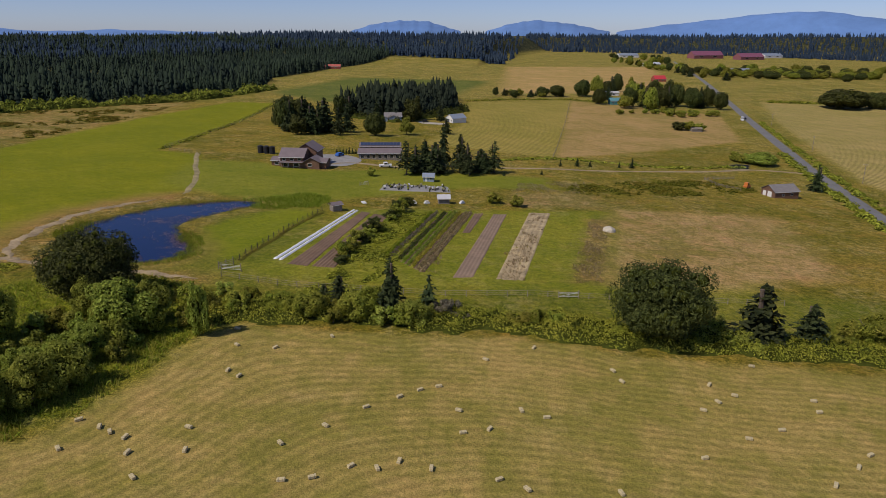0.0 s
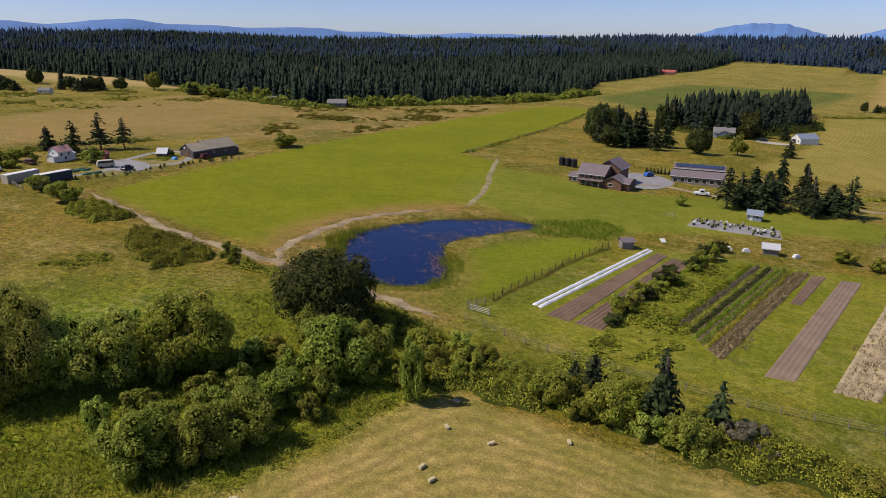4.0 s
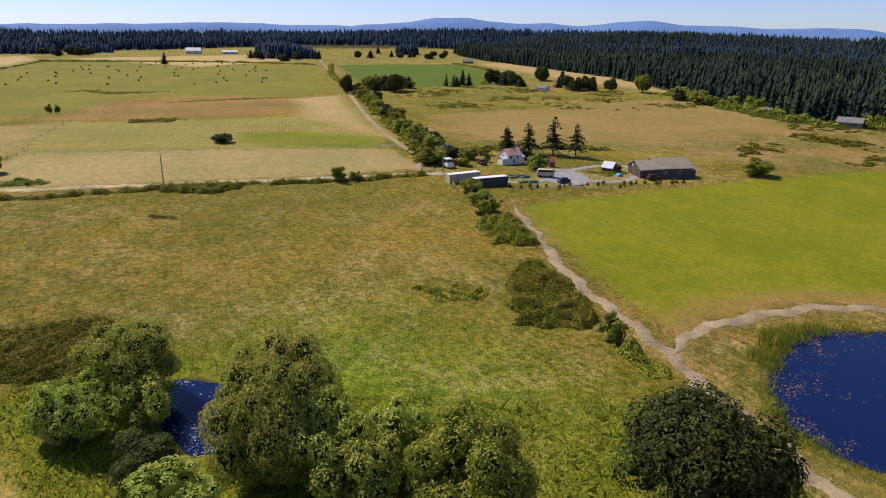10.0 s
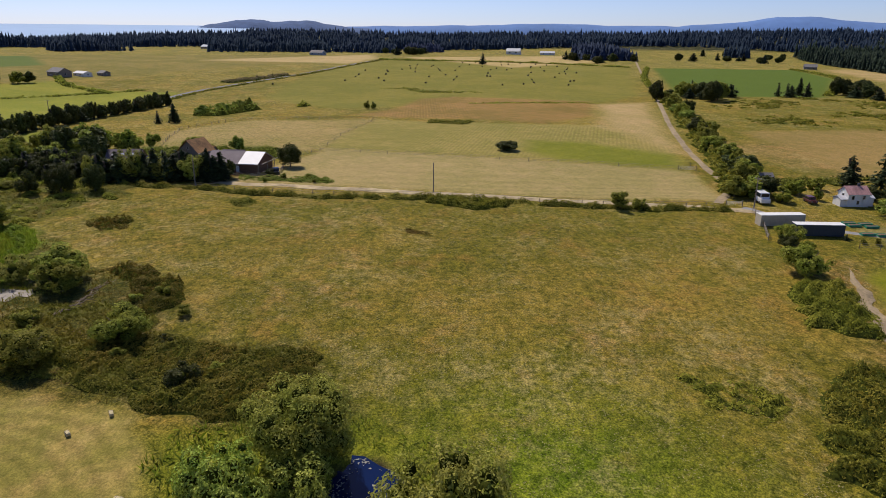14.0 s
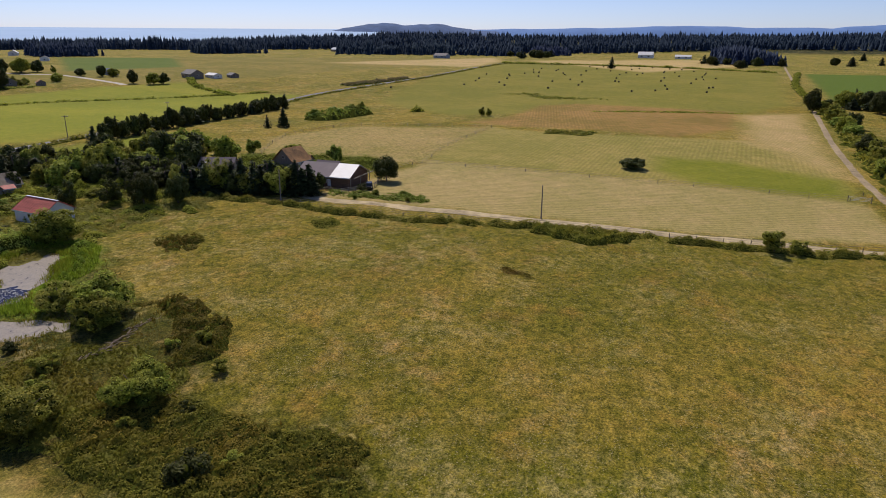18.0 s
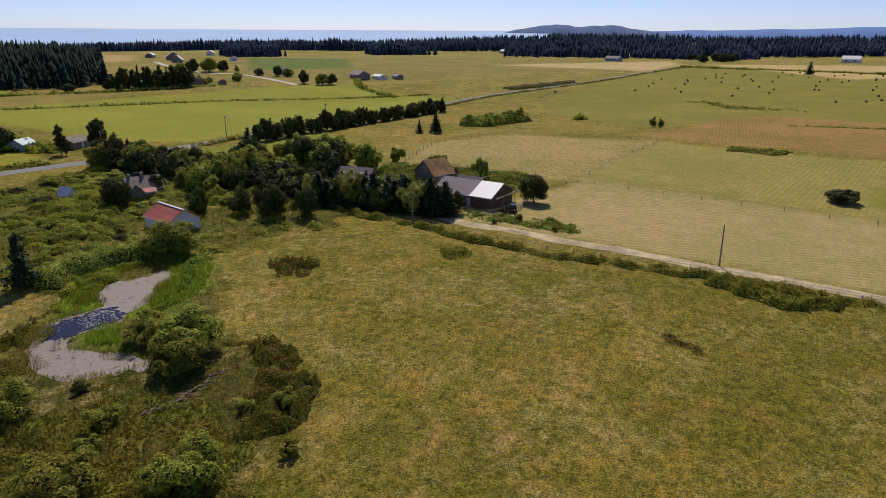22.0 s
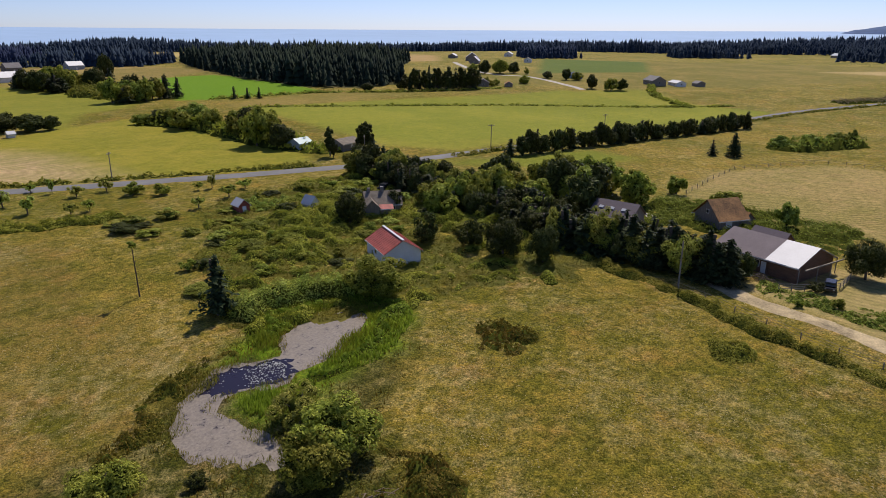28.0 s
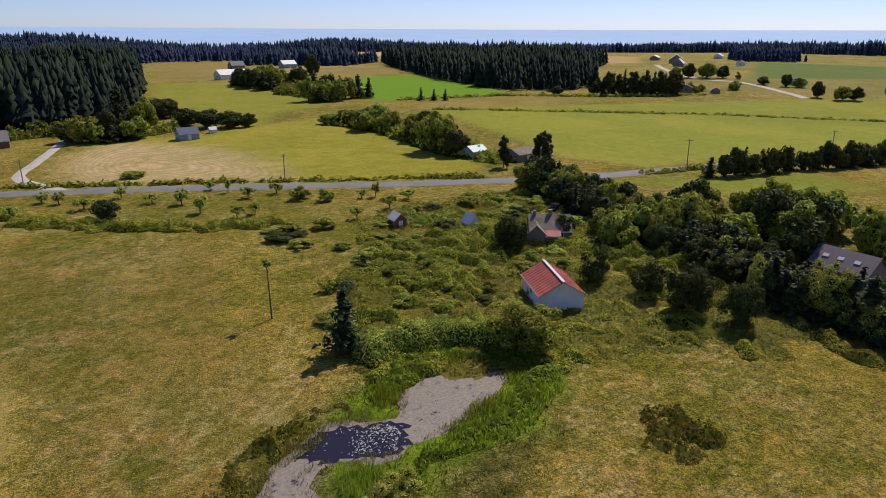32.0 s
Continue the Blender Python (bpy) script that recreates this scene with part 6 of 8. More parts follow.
# far houses and farms
for x, y, turn, w, l, e, r, wl, rf, text in (
    (158, 634, 5, 10, 8, 3.4, 6.0, WALL_TEAL, ROOF_TEAL, "small teal cottage at the field's end"),
    (176, 730, 8, 19, 6, 3.0, 4.2, WALL_WHITE, ROOF_WHITE, "long white mobile home"),
    (206, 650, 10, 14, 9, 3.0, 5.8, WALL_WHITE, ROOF_WHITE, "pale-roofed house among dark trees"),
    (304, 980, 10, 17, 12, 3.5, 8.0, WALL_RED, ROOF_CRIMSON, "bright red-roofed roadside house"),
    (429, 1440, 15, 34, 14, 5.0, 8.0, WALL_WHITE, ROOF_WHITE, "long white roadside store"),
    (515, 1965, 15, 60, 20, 6.0, 11.0, WALL_WHITE, ROOF_BLUE_GREY, "pale village hall beside the road"),
    (732, 1960, 20, 100, 30, 9.0, 20.0, WALL_BROWNRED, ROOF_CRIMSON2, "large school with dull crimson roofs"),
    (830, 1905, 20, 80, 30, 8.0, 17.0, WALL_BROWNRED, ROOF_CRIMSON2, "school wing with dull crimson roofs"),
    (966, 2070, 20, 66, 26, 7.0, 13.0, WALL_WHITE, ROOF_BLUE_GREY, "long dark blue-roofed hall"),
    (522, 1235, 20, 48, 14, 5.0, 8.0, WALL_BLUE, ROOF_BLUE_GREY, "low blue-grey roadside building"),
    (-177, 1110, 5, 26, 10, 4.0, 7.0, WALL_RED, ROOF_RED, "red farmhouse in front of the forest"),
    (-372, 462, 20, 14, 8, 2.4, 4.0, WALL_GREY, ROOF_GREY, "grey cabin at the forest's edge"),
    (-269, 403, 30, 12, 8, 2.8, 5.0, WALL_GREY, ROOF_GREY, "dark low barn at the forest's edge"),
    (-470, 335, 30, 8, 6, 2.2, 3.6, WALL_WHITE, ROOF_GREY, "small white house beyond the brown field"),
    (-329, 408, 20, 8, 5, 1.8, 2.8, WALL_WHITE, ROOF_GREY, "small pale hut at the forest's edge"),
    (-1210, 130, 80, 23, 14, 5.0, 9.5, WALL_WHITE, ROOF_WHITE, "far white barn beyond the fields"),
    (-1212, 186, 80, 24, 10, 3.5, 6.0, WALL_WHITE, ROOF_WHITE, "far long white shed beyond the fields"),
    (-546, -238, 60, 16, 10, 3.4, 6.2, WALL_GREY, ROOF_GREY, "grey farm barn in the distance"),
    (-556, -226, 60, 14, 7, 2.2, 3.6, WALL_WHITE, ROOF_WHITE, "white greenhouse tunnel beside the barn"),
    (-427, -290, 50, 10, 7, 2.6, 4.6, WALL_GREY, ROOF_GREY, "small brown barn beside the cypress row"),
    (-441, -280, 50, 7, 5, 2.0, 3.4, WALL_GREY, ROOF_RUST, "little shed beside the brown barn"),
    (-627, -535, 50, 18, 14, 4.0, 9.0, WALL_GREY, ROOF_WHITE, "big barn with a bright roof on the rise"),
    (-600, -500, 40, 12, 9, 3.0, 6.0, WALL_GREY, ROOF_GREY, "grey barn on the rise"),
    (-584, -480, 40, 12, 9, 3.0, 7.0, WALL_GREY, ROOF_WHITE, "pale-roofed barn on the rise"),
    (-650, -470, 40, 10, 8, 3.0, 5.0, WALL_WHITE, ROOF_GREY, "white farmhouse on the rise"),
    (-247, -655, 20, 15, 9, 4.0, 7.5, WALL_BLUE, ROOF_WHITE, "blue-grey barn with a pale roof"),
    (-199, -668, 20, 14, 9, 4.0, 8.0, WALL_GREY, ROOF_GREY, "grey farmhouse on the far meadow"),
    (-180, -524, 25, 24, 10, 3.5, 7.2, WALL_WHITE, ROOF_WHITE, "white-roofed farmhouse among trees"),
    (-216, -142, 20, 6, 5, 2.2, 3.6, WALL_BLUE, ROOF_TEAL, "blue-roofed garage beside poplars"),
    (-228, -134, 20, 9, 6, 2.2, 3.6, WALL_GREY, ROOF_OLD, "low grey house behind poplars"),
    (-135, -216, 15, 7, 5.5, 2.4, 4.2, WALL_BLUE, ROOF_NAVY, "small house with a blue roof by the field"),
    (-144.5, -226, 10, 2.4, 2.4, 1.4, 2.2, WALL_WHITE, ROOF_WHITE, "tiny white shed beside the field"),
    (-70, -236, 15, 10, 7, 2.8, 6.0, WALL_WOOD, ROOF_GREY, "brown house at the forest lane"),
    (-1363, -291, 60, 23, 12, 4.0, 8.0, WALL_WHITE, ROOF_GREY, "far farmhouse at the wood's edge"),
    (-976, -143, 70, 20, 10, 3.5, 6.4, WALL_BLUE, ROOF_GREY, "far blue-grey barn in open fields"),
    (-528, -297, 60, 12, 7, 2.8, 4.6, WALL_BLUE, ROOF_NAVY, "low blue-grey farmhouse beside the gravel road"),
    (-566, -215, 60, 8, 6, 2.2, 3.6, WALL_GREY, ROOF_GREY, "small grey shed beyond the greenhouse"),
    (-772, -628, 40, 18, 10, 3.4, 6.4, WALL_WHITE, ROOF_WHITE, "white-roofed house before the far woods"),
    (-850, -674, 40, 24, 10, 3.6, 6.4, WALL_WHITE, ROOF_WHITE, "long white house before the far woods"),
    (-663, -613, 40, 16, 9, 3.2, 5.6, WALL_GREY, ROOF_WHITE, "pale-roofed shed on the far rise"),
    (-1228, -267, 60, 16, 10, 3.6, 6.6, WALL_WHITE, ROOF_WHITE, "white house at the foot of the woods"),
    (-1190, -380, 60, 18, 10, 3.6, 6.6, WALL_GREY, ROOF_BLUE_GREY, "grey house at the foot of the woods"),
    (-900, 470, 70, 14, 9, 3.0, 6.0, WALL_GREY, ROOF_GREY, "far farmhouse behind the green field"),
):
    house("house", x, y, turn, w, l, e, r, wl, rf, text, over=0.3, windows=(("-y", -w * 0.25, e * 0.55, w * 0.12, e * 0.35), ("-y", w * 0.2, e * 0.55, w * 0.12, e * 0.35), ("x", 0.0, e * 0.55, l * 0.15, e * 0.35)), doors=(("y", 0.0, min(1.2, w * 0.2), min(2.1, e * 0.8)),))


def container(x, y, turn, material, label):
    e = empty("shipping_container", x, y, zat(x, y), turn)
    bm = bmesh.new()
    box(bm, -5.1, -1.22, 0.1, 5.1, 1.22, 2.5)
    for i in range(34):
        u = -5.05 + i * 0.3
        for s in (-1, 1):
            box(bm, u, s * 1.22 - 0.03, 0.25, u + 0.15, s * 1.22 + 0.03, 2.4)
    part("body", bm, material, e)
    part("roof", boxed(-5.13, -1.25, 2.5, 5.13, 1.25, 2.62, bevel=0.03), WALL_WHITE, e, "pale flat roof")
    return tagged(e, label, "container")


container(-192.6, 144, 97, CREAM_STEEL, "cream-coloured long shipping container with a white roof")
container(-186.1, 149.3, 91, DARK_STEEL, "dark blue-black shipping container with a white roof")


# ---- low growth: brambles, reeds, rough grass ----
def band_poly(line, width):
    p = np.array(smooth_line(line, 4))
    d = np.gradient(p, axis=0)
    d /= np.linalg.norm(d, axis=1)[:, None] + 1e-9
    s = np.stack([-d[:, 1], d[:, 0]], 1) * width / 2
    return [tuple(q) for q in p + s] + [tuple(q) for q in (p - s)[::-1]]


def thicket(name, poly, height, material, label, category="brambles", leaf=0.12, dense=26.0, patchy=0.0, cell=0.8, seed=1.0, size=2.2, warp=1.0, rim=1.4, even=0.0):
    """A mounded tangle of leaves over an outline; patchy > 0 leaves bare gaps."""
    px, py = np.array(poly).T
    gx, gy = np.meshgrid(np.arange(px.min() - 4, px.max() + 4, cell), np.arange(py.min() - 4, py.max() + 4, cell))

    def top(x, y):
        x, y = x + warp * (1.6 * wave(x, y, 2.4, seed + 6) + 1.5 * wave(x, y, 6.0, seed + 7)), y + warp * (1.6 * wave(x, y, 2.2, seed + 8) + 1.5 * wave(x, y, 6.5, seed + 9))
        ins = inside(x, y, poly)
        e = np.where(ins, np.clip(line_far(x, y, poly, True) / rim, 0, 1) ** 0.6, 0)
        m = 0.3 + 0.3 * wave(x, y, size * 1.9, seed + 3) + 1.0 * np.maximum(np.maximum(wave(x, y, size * 0.62, seed), wave(x, y, size * 0.5, seed + 11)), wave(x, y, size * 0.38, seed + 17))
        m = m * (1 - even) + 0.85 * even
        if patchy:
            m = np.clip(m + 0.5 * wave(x, y, size * 3.5, seed + 4) - patchy, 0, 1.3)
        return e * np.clip(m, 0.0, 1.6) * height * 1.15

    hz = top(gx, gy)
    v = np.stack([gx.ravel(), gy.ravel(), (land(gx, gy) + hz * 0.8 - 0.15).ravel()], 1)
    r, c = gx.shape
    idx = np.arange(r * c).reshape(r, c)
    q = np.stack([idx[:-1, :-1], idx[:-1, 1:], idx[1:, 1:], idx[1:, :-1]], -1).reshape(-1, 4)
    hq = hz.ravel()[q].max(1)
    q = q[hq > 0.12 * height]
    area = len(q) * cell * cell
    n = int(area * dense * 2.0)
    if n < 4:
        return None
    cellpick = rng.integers(0, len(q), n)
    base = v[q[cellpick, 0]]
    x, y = base[:, 0] + rng.uniform(0, cell, n), base[:, 1] + rng.uniform(0, cell, n)
    hh = top(x, y)
    keep = hh > 0.08 * height
    x, y, hh = x[keep], y[keep], hh[keep]
    p = np.stack([x, y, land(x, y) + hh * rng.uniform(0.86, 1.12, len(x))], 1)
    e = 0.4
    nr = np.stack([(hh - top(x + e, y)) / e, (hh - top(x, y + e)) / e, np.ones(len(x))], 1) + rng.normal(size=p.shape) * 0.3
    lv, lf = quads_from(p, nr, leaf * rng.uniform(0.6, 1.4, len(p)))
    used, inv = np.unique(q, return_inverse=True)
    # the mound below taller leaves takes the colour with painted shade
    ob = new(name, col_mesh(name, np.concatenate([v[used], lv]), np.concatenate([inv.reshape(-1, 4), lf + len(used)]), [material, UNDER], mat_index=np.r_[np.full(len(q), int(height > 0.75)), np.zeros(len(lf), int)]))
    return tagged(ob, label, category, kind="stuff")


def blades(name, poly, height, material, label, category, per=6.0, width=0.06, lean=0.35, patchy=0.0, seed=1.0):
    """Upright grass or reed blades over an outline."""
    px, py = np.array(poly).T
    w, h = px.max() - px.min(), py.max() - py.min()
    n = int(w * h * per)
    x, y = rng.uniform(px.min(), px.max(), n), rng.uniform(py.min(), py.max(), n)
    keep = inside(x + 1.5 * wave(x, y, 2.5, seed), y + 1.5 * wave(x, y, 2.5, seed + 5), poly)
    if patchy:
        keep &= wave(x, y, 5.0, seed) + 0.6 * wave(x, y, 1.9, seed + 1) > patchy - 1
    if name != "reeds":
        keep &= ~inside(x, y, POND_SCUM)
    keep &= ~(inside(x, y, POND_DARK) | (line_far(x, y, POND_DARK, True) < 1.2))
    x, y = x[keep], y[keep]
    n = len(x)
    z = land(x, y) - 0.05
    hh = height * rng.uniform(0.55, 1.15, n) * (0.8 + 0.25 * wave(x, y, 4.0, seed))
    a = rng.uniform(0, 6.283, n)
    la, lb = rng.normal(size=n) * lean * hh, rng.normal(size=n) * lean * hh
    dx, dy = np.cos(a) * width * hh, np.sin(a) * width * hh
    v = np.stack([np.stack([x - dx, y - dy, z], 1), np.stack([x + dx, y + dy, z], 1), np.stack([x + dx * 0.7 + la * 0.5, y + dy * 0.7 + lb * 0.5, z + hh * 0.65], 1), np.stack([x + la, y + lb, z + hh], 1)], 1).reshape(-1, 3)
    return tagged(new(name, col_mesh(name, v, np.arange(4 * n).reshape(n, 4), material)), label, category, kind="stuff")


def tufts(name, poly, material, label, per=4.0, size=0.2, seed=1.0, patchy=0.0):
    """Loose lying tufts that roughen a grazed or mown sward."""
    px, py = np.array(poly).T
    n = int((px.max() - px.min()) * (py.max() - py.min()) * per)
    x, y = rng.uniform(px.min(), px.max(), n), rng.uniform(py.min(), py.max(), n)
    keep = inside(x, y, poly) & (wave(x, y, 7.0, seed) + wave(x, y, 2.1, seed + 3) + rng.normal(size=n) * 0.5 > patchy)
    x, y = x[keep], y[keep]
    n = len(x)
    p = np.stack([x, y, land(x, y) + 0.04], 1)
    nr = np.stack([rng.normal(size=n) * 0.12, rng.normal(size=n) * 0.12, np.ones(n)], 1)
    v, f = quads_from(p, nr, size * rng.uniform(0.5, 1.4, n), 2.3)
    return tagged(new(name, col_mesh(name, v, f, material)), label, "grass", kind="stuff")


thicket("hedge", [(-40, 103.5), (-38, 113), (-20, 114), (0, 115), (20, 114), (40, 111), (75, 108), (130, 112), (130, 103), (71, 100.5), (47, 101), (30, 102), (10, 105.5), (-20, 105)], 1.9, LEAF_BRAMBLE, "overgrown bramble hedge between hay field and garden", "hedge", dense=16, even=0.35)
thicket("brambles", [(-48, 107), (-60, 118), (-70, 122), (-50, 123), (-38, 116), (-38, 104)], 1.3, LEAF_BRAMBLE, "mixed brambles beside the dirt track", patchy=0.15, seed=3.0)
thicket("brambles", [(-157, 131), (-158, 140), (-146, 139.5), (-135, 135), (-138, 126)], 1.3, LEAF_BRAMBLE, "low bramble thicket beside the dirt track", seed=2.0)
thicket("brambles", [(-126, 125), (-128, 132.5), (-115, 130), (-102, 128), (-100, 121), (-103, 114), (-114, 118)], 1.4, LEAF_BRAMBLE, "wide bramble thicket beside the dirt track", seed=5.0)
thicket("brambles", [(-95, 123.5), (-94, 128), (-84, 127), (-84, 122)], 1.2, LEAF_BRAMBLE, "low bramble strip beside the dirt track", seed=6.0)
thicket("brambles", [(-122, 103), (-121, 115), (-115, 112), (-115, 105)], 0.8, LEAF_BRAMBLE, "scattered bramble clumps in the pasture", patchy=0.35, seed=7.0, size=1.2)
thicket("brambles", [(-194.8, 18.2), (-197.5, 22), (-192, 25.8), (-190, 20.5)], 0.9, LEAF_BRAMBLE, "low bramble patch in the pasture", seed=8.0, warp=0.4)
thicket("brambles", [(-174, -5), (-178, -3.6), (-177.4, 3), (-172.5, 5.5), (-168.5, 1)], 1.1, LEAF_MARSH, "dark rush and thorn clumps in the pasture", patchy=0.3, seed=9.0, size=0.9, warp=0.4)
thicket("brambles", [(-178.5, 60), (-178.5, 63.5), (-172, 68.5), (-170.5, 66)], 0.7, LEAF_MARSH, "small dark rush clumps in the pasture", patchy=0.3, seed=4.0, size=1.0)
thicket("hedge", band_poly([(-209, -22), (-206, -4), (-205, 10), (-202, 25), (-201, 40), (-203, 58), (-202, 94), (-201, 112), (-203, 137)], 2.9), 1.0, LEAF_BRAMBLE, "low overgrown fence-line hedge along the track", "hedge", seed=10.0, warp=0.5, rim=0.8, size=3.0)
thicket("brambles", band_poly([(-201, 62), (-200, 72), (-199, 82)], 6.0), 1.5, LEAF_BRAMBLE, "broad bramble mound in the fence line", seed=11.0)
thicket("brambles", [(-120.5, 21), (-123, 27), (-126.5, 33.4), (-125, 39), (-124.5, 46), (-126, 50.2), (-123.5, 55), (-119.8, 57), (-112, 62), (-105, 57), (-108, 43), (-112, 30)], 1.1, LEAF_MARSH, "dark bramble thicket at the marsh edge", seed=12.0, patchy=0.12, size=2.0, even=0.4, warp=0.7)
thicket("brambles", [(-148.4, 11.4), (-151, 15), (-151.5, 19), (-147, 22.5), (-145, 28), (-140.2, 30.4), (-135.4, 30), (-130.6, 28.1), (-134.8, 25.2), (-142.3, 19.7)], 1.1, LEAF_MARSH, "bramble thicket beside the algae pond", seed=13.0)
thicket("brambles", [(-130, 31), (-136, 20), (-132, 8), (-120, 0), (-114, 20), (-112, 34), (-124, 36)], 0.7, LEAF_MARSH, "tussocky rushes in the marsh", "rushes", patchy=0.3, seed=14.0, size=0.9)
thicket("scrub", SCRUB, 1.9, LEAF_BRAMBLE, "patchy bramble scrub round the red-roofed barn", "scrub", patchy=0.58, seed=15.0, size=5.0, cell=1.0, dense=20)
thicket("scrub", SCRUB, 0.6, LEAF_ROUGH, "rough tall grass among the scrub", "grass", patchy=0.3, seed=25.0, size=1.6, cell=1.0, dense=16)
thicket("hedge", band_poly([(-148, -28), (-154, -30), (-161, -28.5), (-167, -26)], 5.2), 3.2, LEAF_WILLOW, "dense grey-green hedge behind the algae pond", "hedge", seed=16.0, warp=0.3, even=0.7)
thicket("brambles", band_poly([(-143, -18), (-136, -15), (-131, -12), (-128, -6), (-125, 2), (-120, 10)], 3.0), 0.9, LEAF_MARSH, "dark clumps along the ditch", patchy=0.2, seed=17.0, size=1.2)
thicket("brambles", band_poly([(-84, -132), (-100, -118), (-115, -107), (-135, -97), (-150, -94)], 6.0), 1.2, LEAF_BRAMBLE, "bramble bank below the orchard", patchy=0.15, seed=18.0)
thicket("brambles", band_poly([(-216, 145), (-255, 153), (-308, 163), (-362, 172), (-470, 190)], 9.0), 2.0, LEAF_BRAMBLE, "bushy undergrowth of the lane hedgerow", "hedge", seed=19.0, cell=1.5, leaf=0.4, dense=2)
thicket("brambles", band_poly([(126, 150), (146, 222), (166, 288), (175, 324), (192, 381)], 5.0), 1.0, LEAF_BRAMBLE, "weedy verge along the road", "verge", seed=20.0, cell=1.5, leaf=0.35, dense=2, patchy=0.1)
thicket("brambles", band_poly([(156, 215), (177, 288), (187, 324), (204, 381), (246, 528)], 4.0), 1.0, LEAF_BRAMBLE, "weedy far verge along the road", "verge", seed=21.0, cell=1.5, leaf=0.35, dense=2, patchy=0.1)
thicket("brambles", [(-335, 395), (-272, 424), (-190, 529), (-181, 370), (-186, 262), (-215, 262), (-236, 300), (-255, 352)], 1.3, LEAF_MARSH, "dark rush hummocks in the wet meadow", "rushes", seed=22.0, cell=2.0, leaf=0.45, dense=2.0, patchy=0.95, size=6.0)
thicket("brambles", [(-480, 200), (-520, 330), (-420, 420), (-330, 400), (-360, 200)], 1.2, LEAF_MARSH, "scrubby hummocks beyond the brown field", "scrub", seed=23.0, cell=2.0, leaf=0.45, dense=2.0, patchy=1.05, size=6.0)
thicket("shrubs", [(-26, 118), (-14, 118), (-3, 190), (-14, 190)], 0.8, LEAF_BRAMBLE, "weedy strip of tall herbs between beds", "weeds", seed=24.0, patchy=0.55, size=1.4)
thicket("brambles", [(50, 225), (85, 240), (125, 262), (120, 285), (70, 262), (45, 245)], 1.1, LEAF_MARSH, "rough brown scrub above the garden", "scrub", seed=26.0, patchy=0.6, cell=1.0, dense=5.0, leaf=0.25, size=3.0)
thicket("garden", [(-224, -30), (-262, -30), (-266, 8), (-246, 18), (-240, 0), (-238, -14)], 1.3, LEAF_BRIGHT, "lush cottage garden of shrubs and herbs", "garden", seed=27.0, patchy=0.25, cell=1.0, dense=8)
thicket("undergrowth", [(-70, 460), (-28, 438), (20, 530), (16, 560), (-34, 480)], 3.0, LEAF_DARK, "dark undergrowth at the wood's edge", "shrubs", seed=28.0, cell=2.5, leaf=0.5, dense=1.5)
thicket("undergrowth", band_poly([(-430, 425), (-290, 388), (-254, 440), (-196, 546), (-170, 680)], 16.0), 4.5, LEAF_BROAD, "leafy fringe of the conifer forest", "shrubs", seed=29.0, cell=2.5, leaf=0.6, dense=0.9, patchy=0.2, size=7.0)
thicket("undergrowth", band_poly([(-60, -256), (-92, -254), (-118, -234), (-132, -250)], 10.0), 4.0, LEAF_BROAD, "leafy fringe of the conifer forest", "shrubs", seed=30.0, cell=2.0, leaf=0.5, dense=1.4, patchy=0.1, size=5.0)

blades("marsh_grass", MARSH, 1.1, LEAF_REED, "tall green marsh grass between willows", "grass", per=2.2, width=0.12, lean=0.7)
blades("marsh_grass", [(-40, 94), (-46, 72), (-59, 60.5), (-88, 48.5), (-88, 55), (-62, 70), (-50, 82), (-44, 98)], 0.9, LEAF_ROUGH, "long yellow-green grass at the hay field's edge", "grass", per=7.0, width=0.10)
blades("marsh_grass", MARSH_WEST, 0.55, LEAF_MARSH, "tussocky marsh grass round the algae pond", "grass", per=5.0, width=0.16, patchy=0.9)
blades("reeds", band_poly([(-147, -17), (-151, -21.5), (-157, -25), (-163, -22.5), (-165.5, -17), (-161, -12.2), (-153, -9.5)], 3.0), 1.2, LEAF_REED, "bright green reeds ringing the algae pond", "reeds", per=33, width=0.030, lean=0.15)
blades("reeds", [(-147, -18.5), (-141, -17), (-140, -15.5), (-146, -15.5), (-149, -17)], 0.7, LEAF_REED, "bright green waterside reeds", "reeds", per=30, width=0.036, lean=0.2)
blades("reeds", [(-139.5, -7.6), (-143, -7.4), (-144.5, -4.5), (-141, -2.5), (-138.8, -5)], 1.5, LEAF_REED, "dark green clump of reeds standing in the pond", "reeds", per=38, width=0.030, lean=0.15)
blades("reeds", [(-60, 193.5), (-42, 207), (-34, 203), (-36, 190), (-52, 183), (-56, 186), (-51, 191.5)], 1.3, LEAF_REED, "tall green reed bed at the pond's end", "reeds", per=9, width=0.06, lean=0.5)
blades("reeds", band_poly([(-78, 137), (-71, 131.5), (-63, 131), (-57, 134), (-54.5, 141), (-58, 150), (-63, 158)], 3.5), 1.0, LEAF_REED, "waterside grass along the pond's edge", "reeds", per=14, width=0.042)
blades("reeds", band_poly([(-82, 141), (-88, 151), (-87.5, 160)], 5.0), 1.5, LEAF_REED, "green reeds on the pond's bank", "reeds", per=15, width=0.036, lean=0.2)
blades("rough_grass", band_poly([(-88, 160), (-84, 172), (-76, 184), (-64, 194)], 5.0), 0.6, LEAF_ROUGH, "rough yellow grass on the pond's bank", "grass", per=6.0, width=0.12)

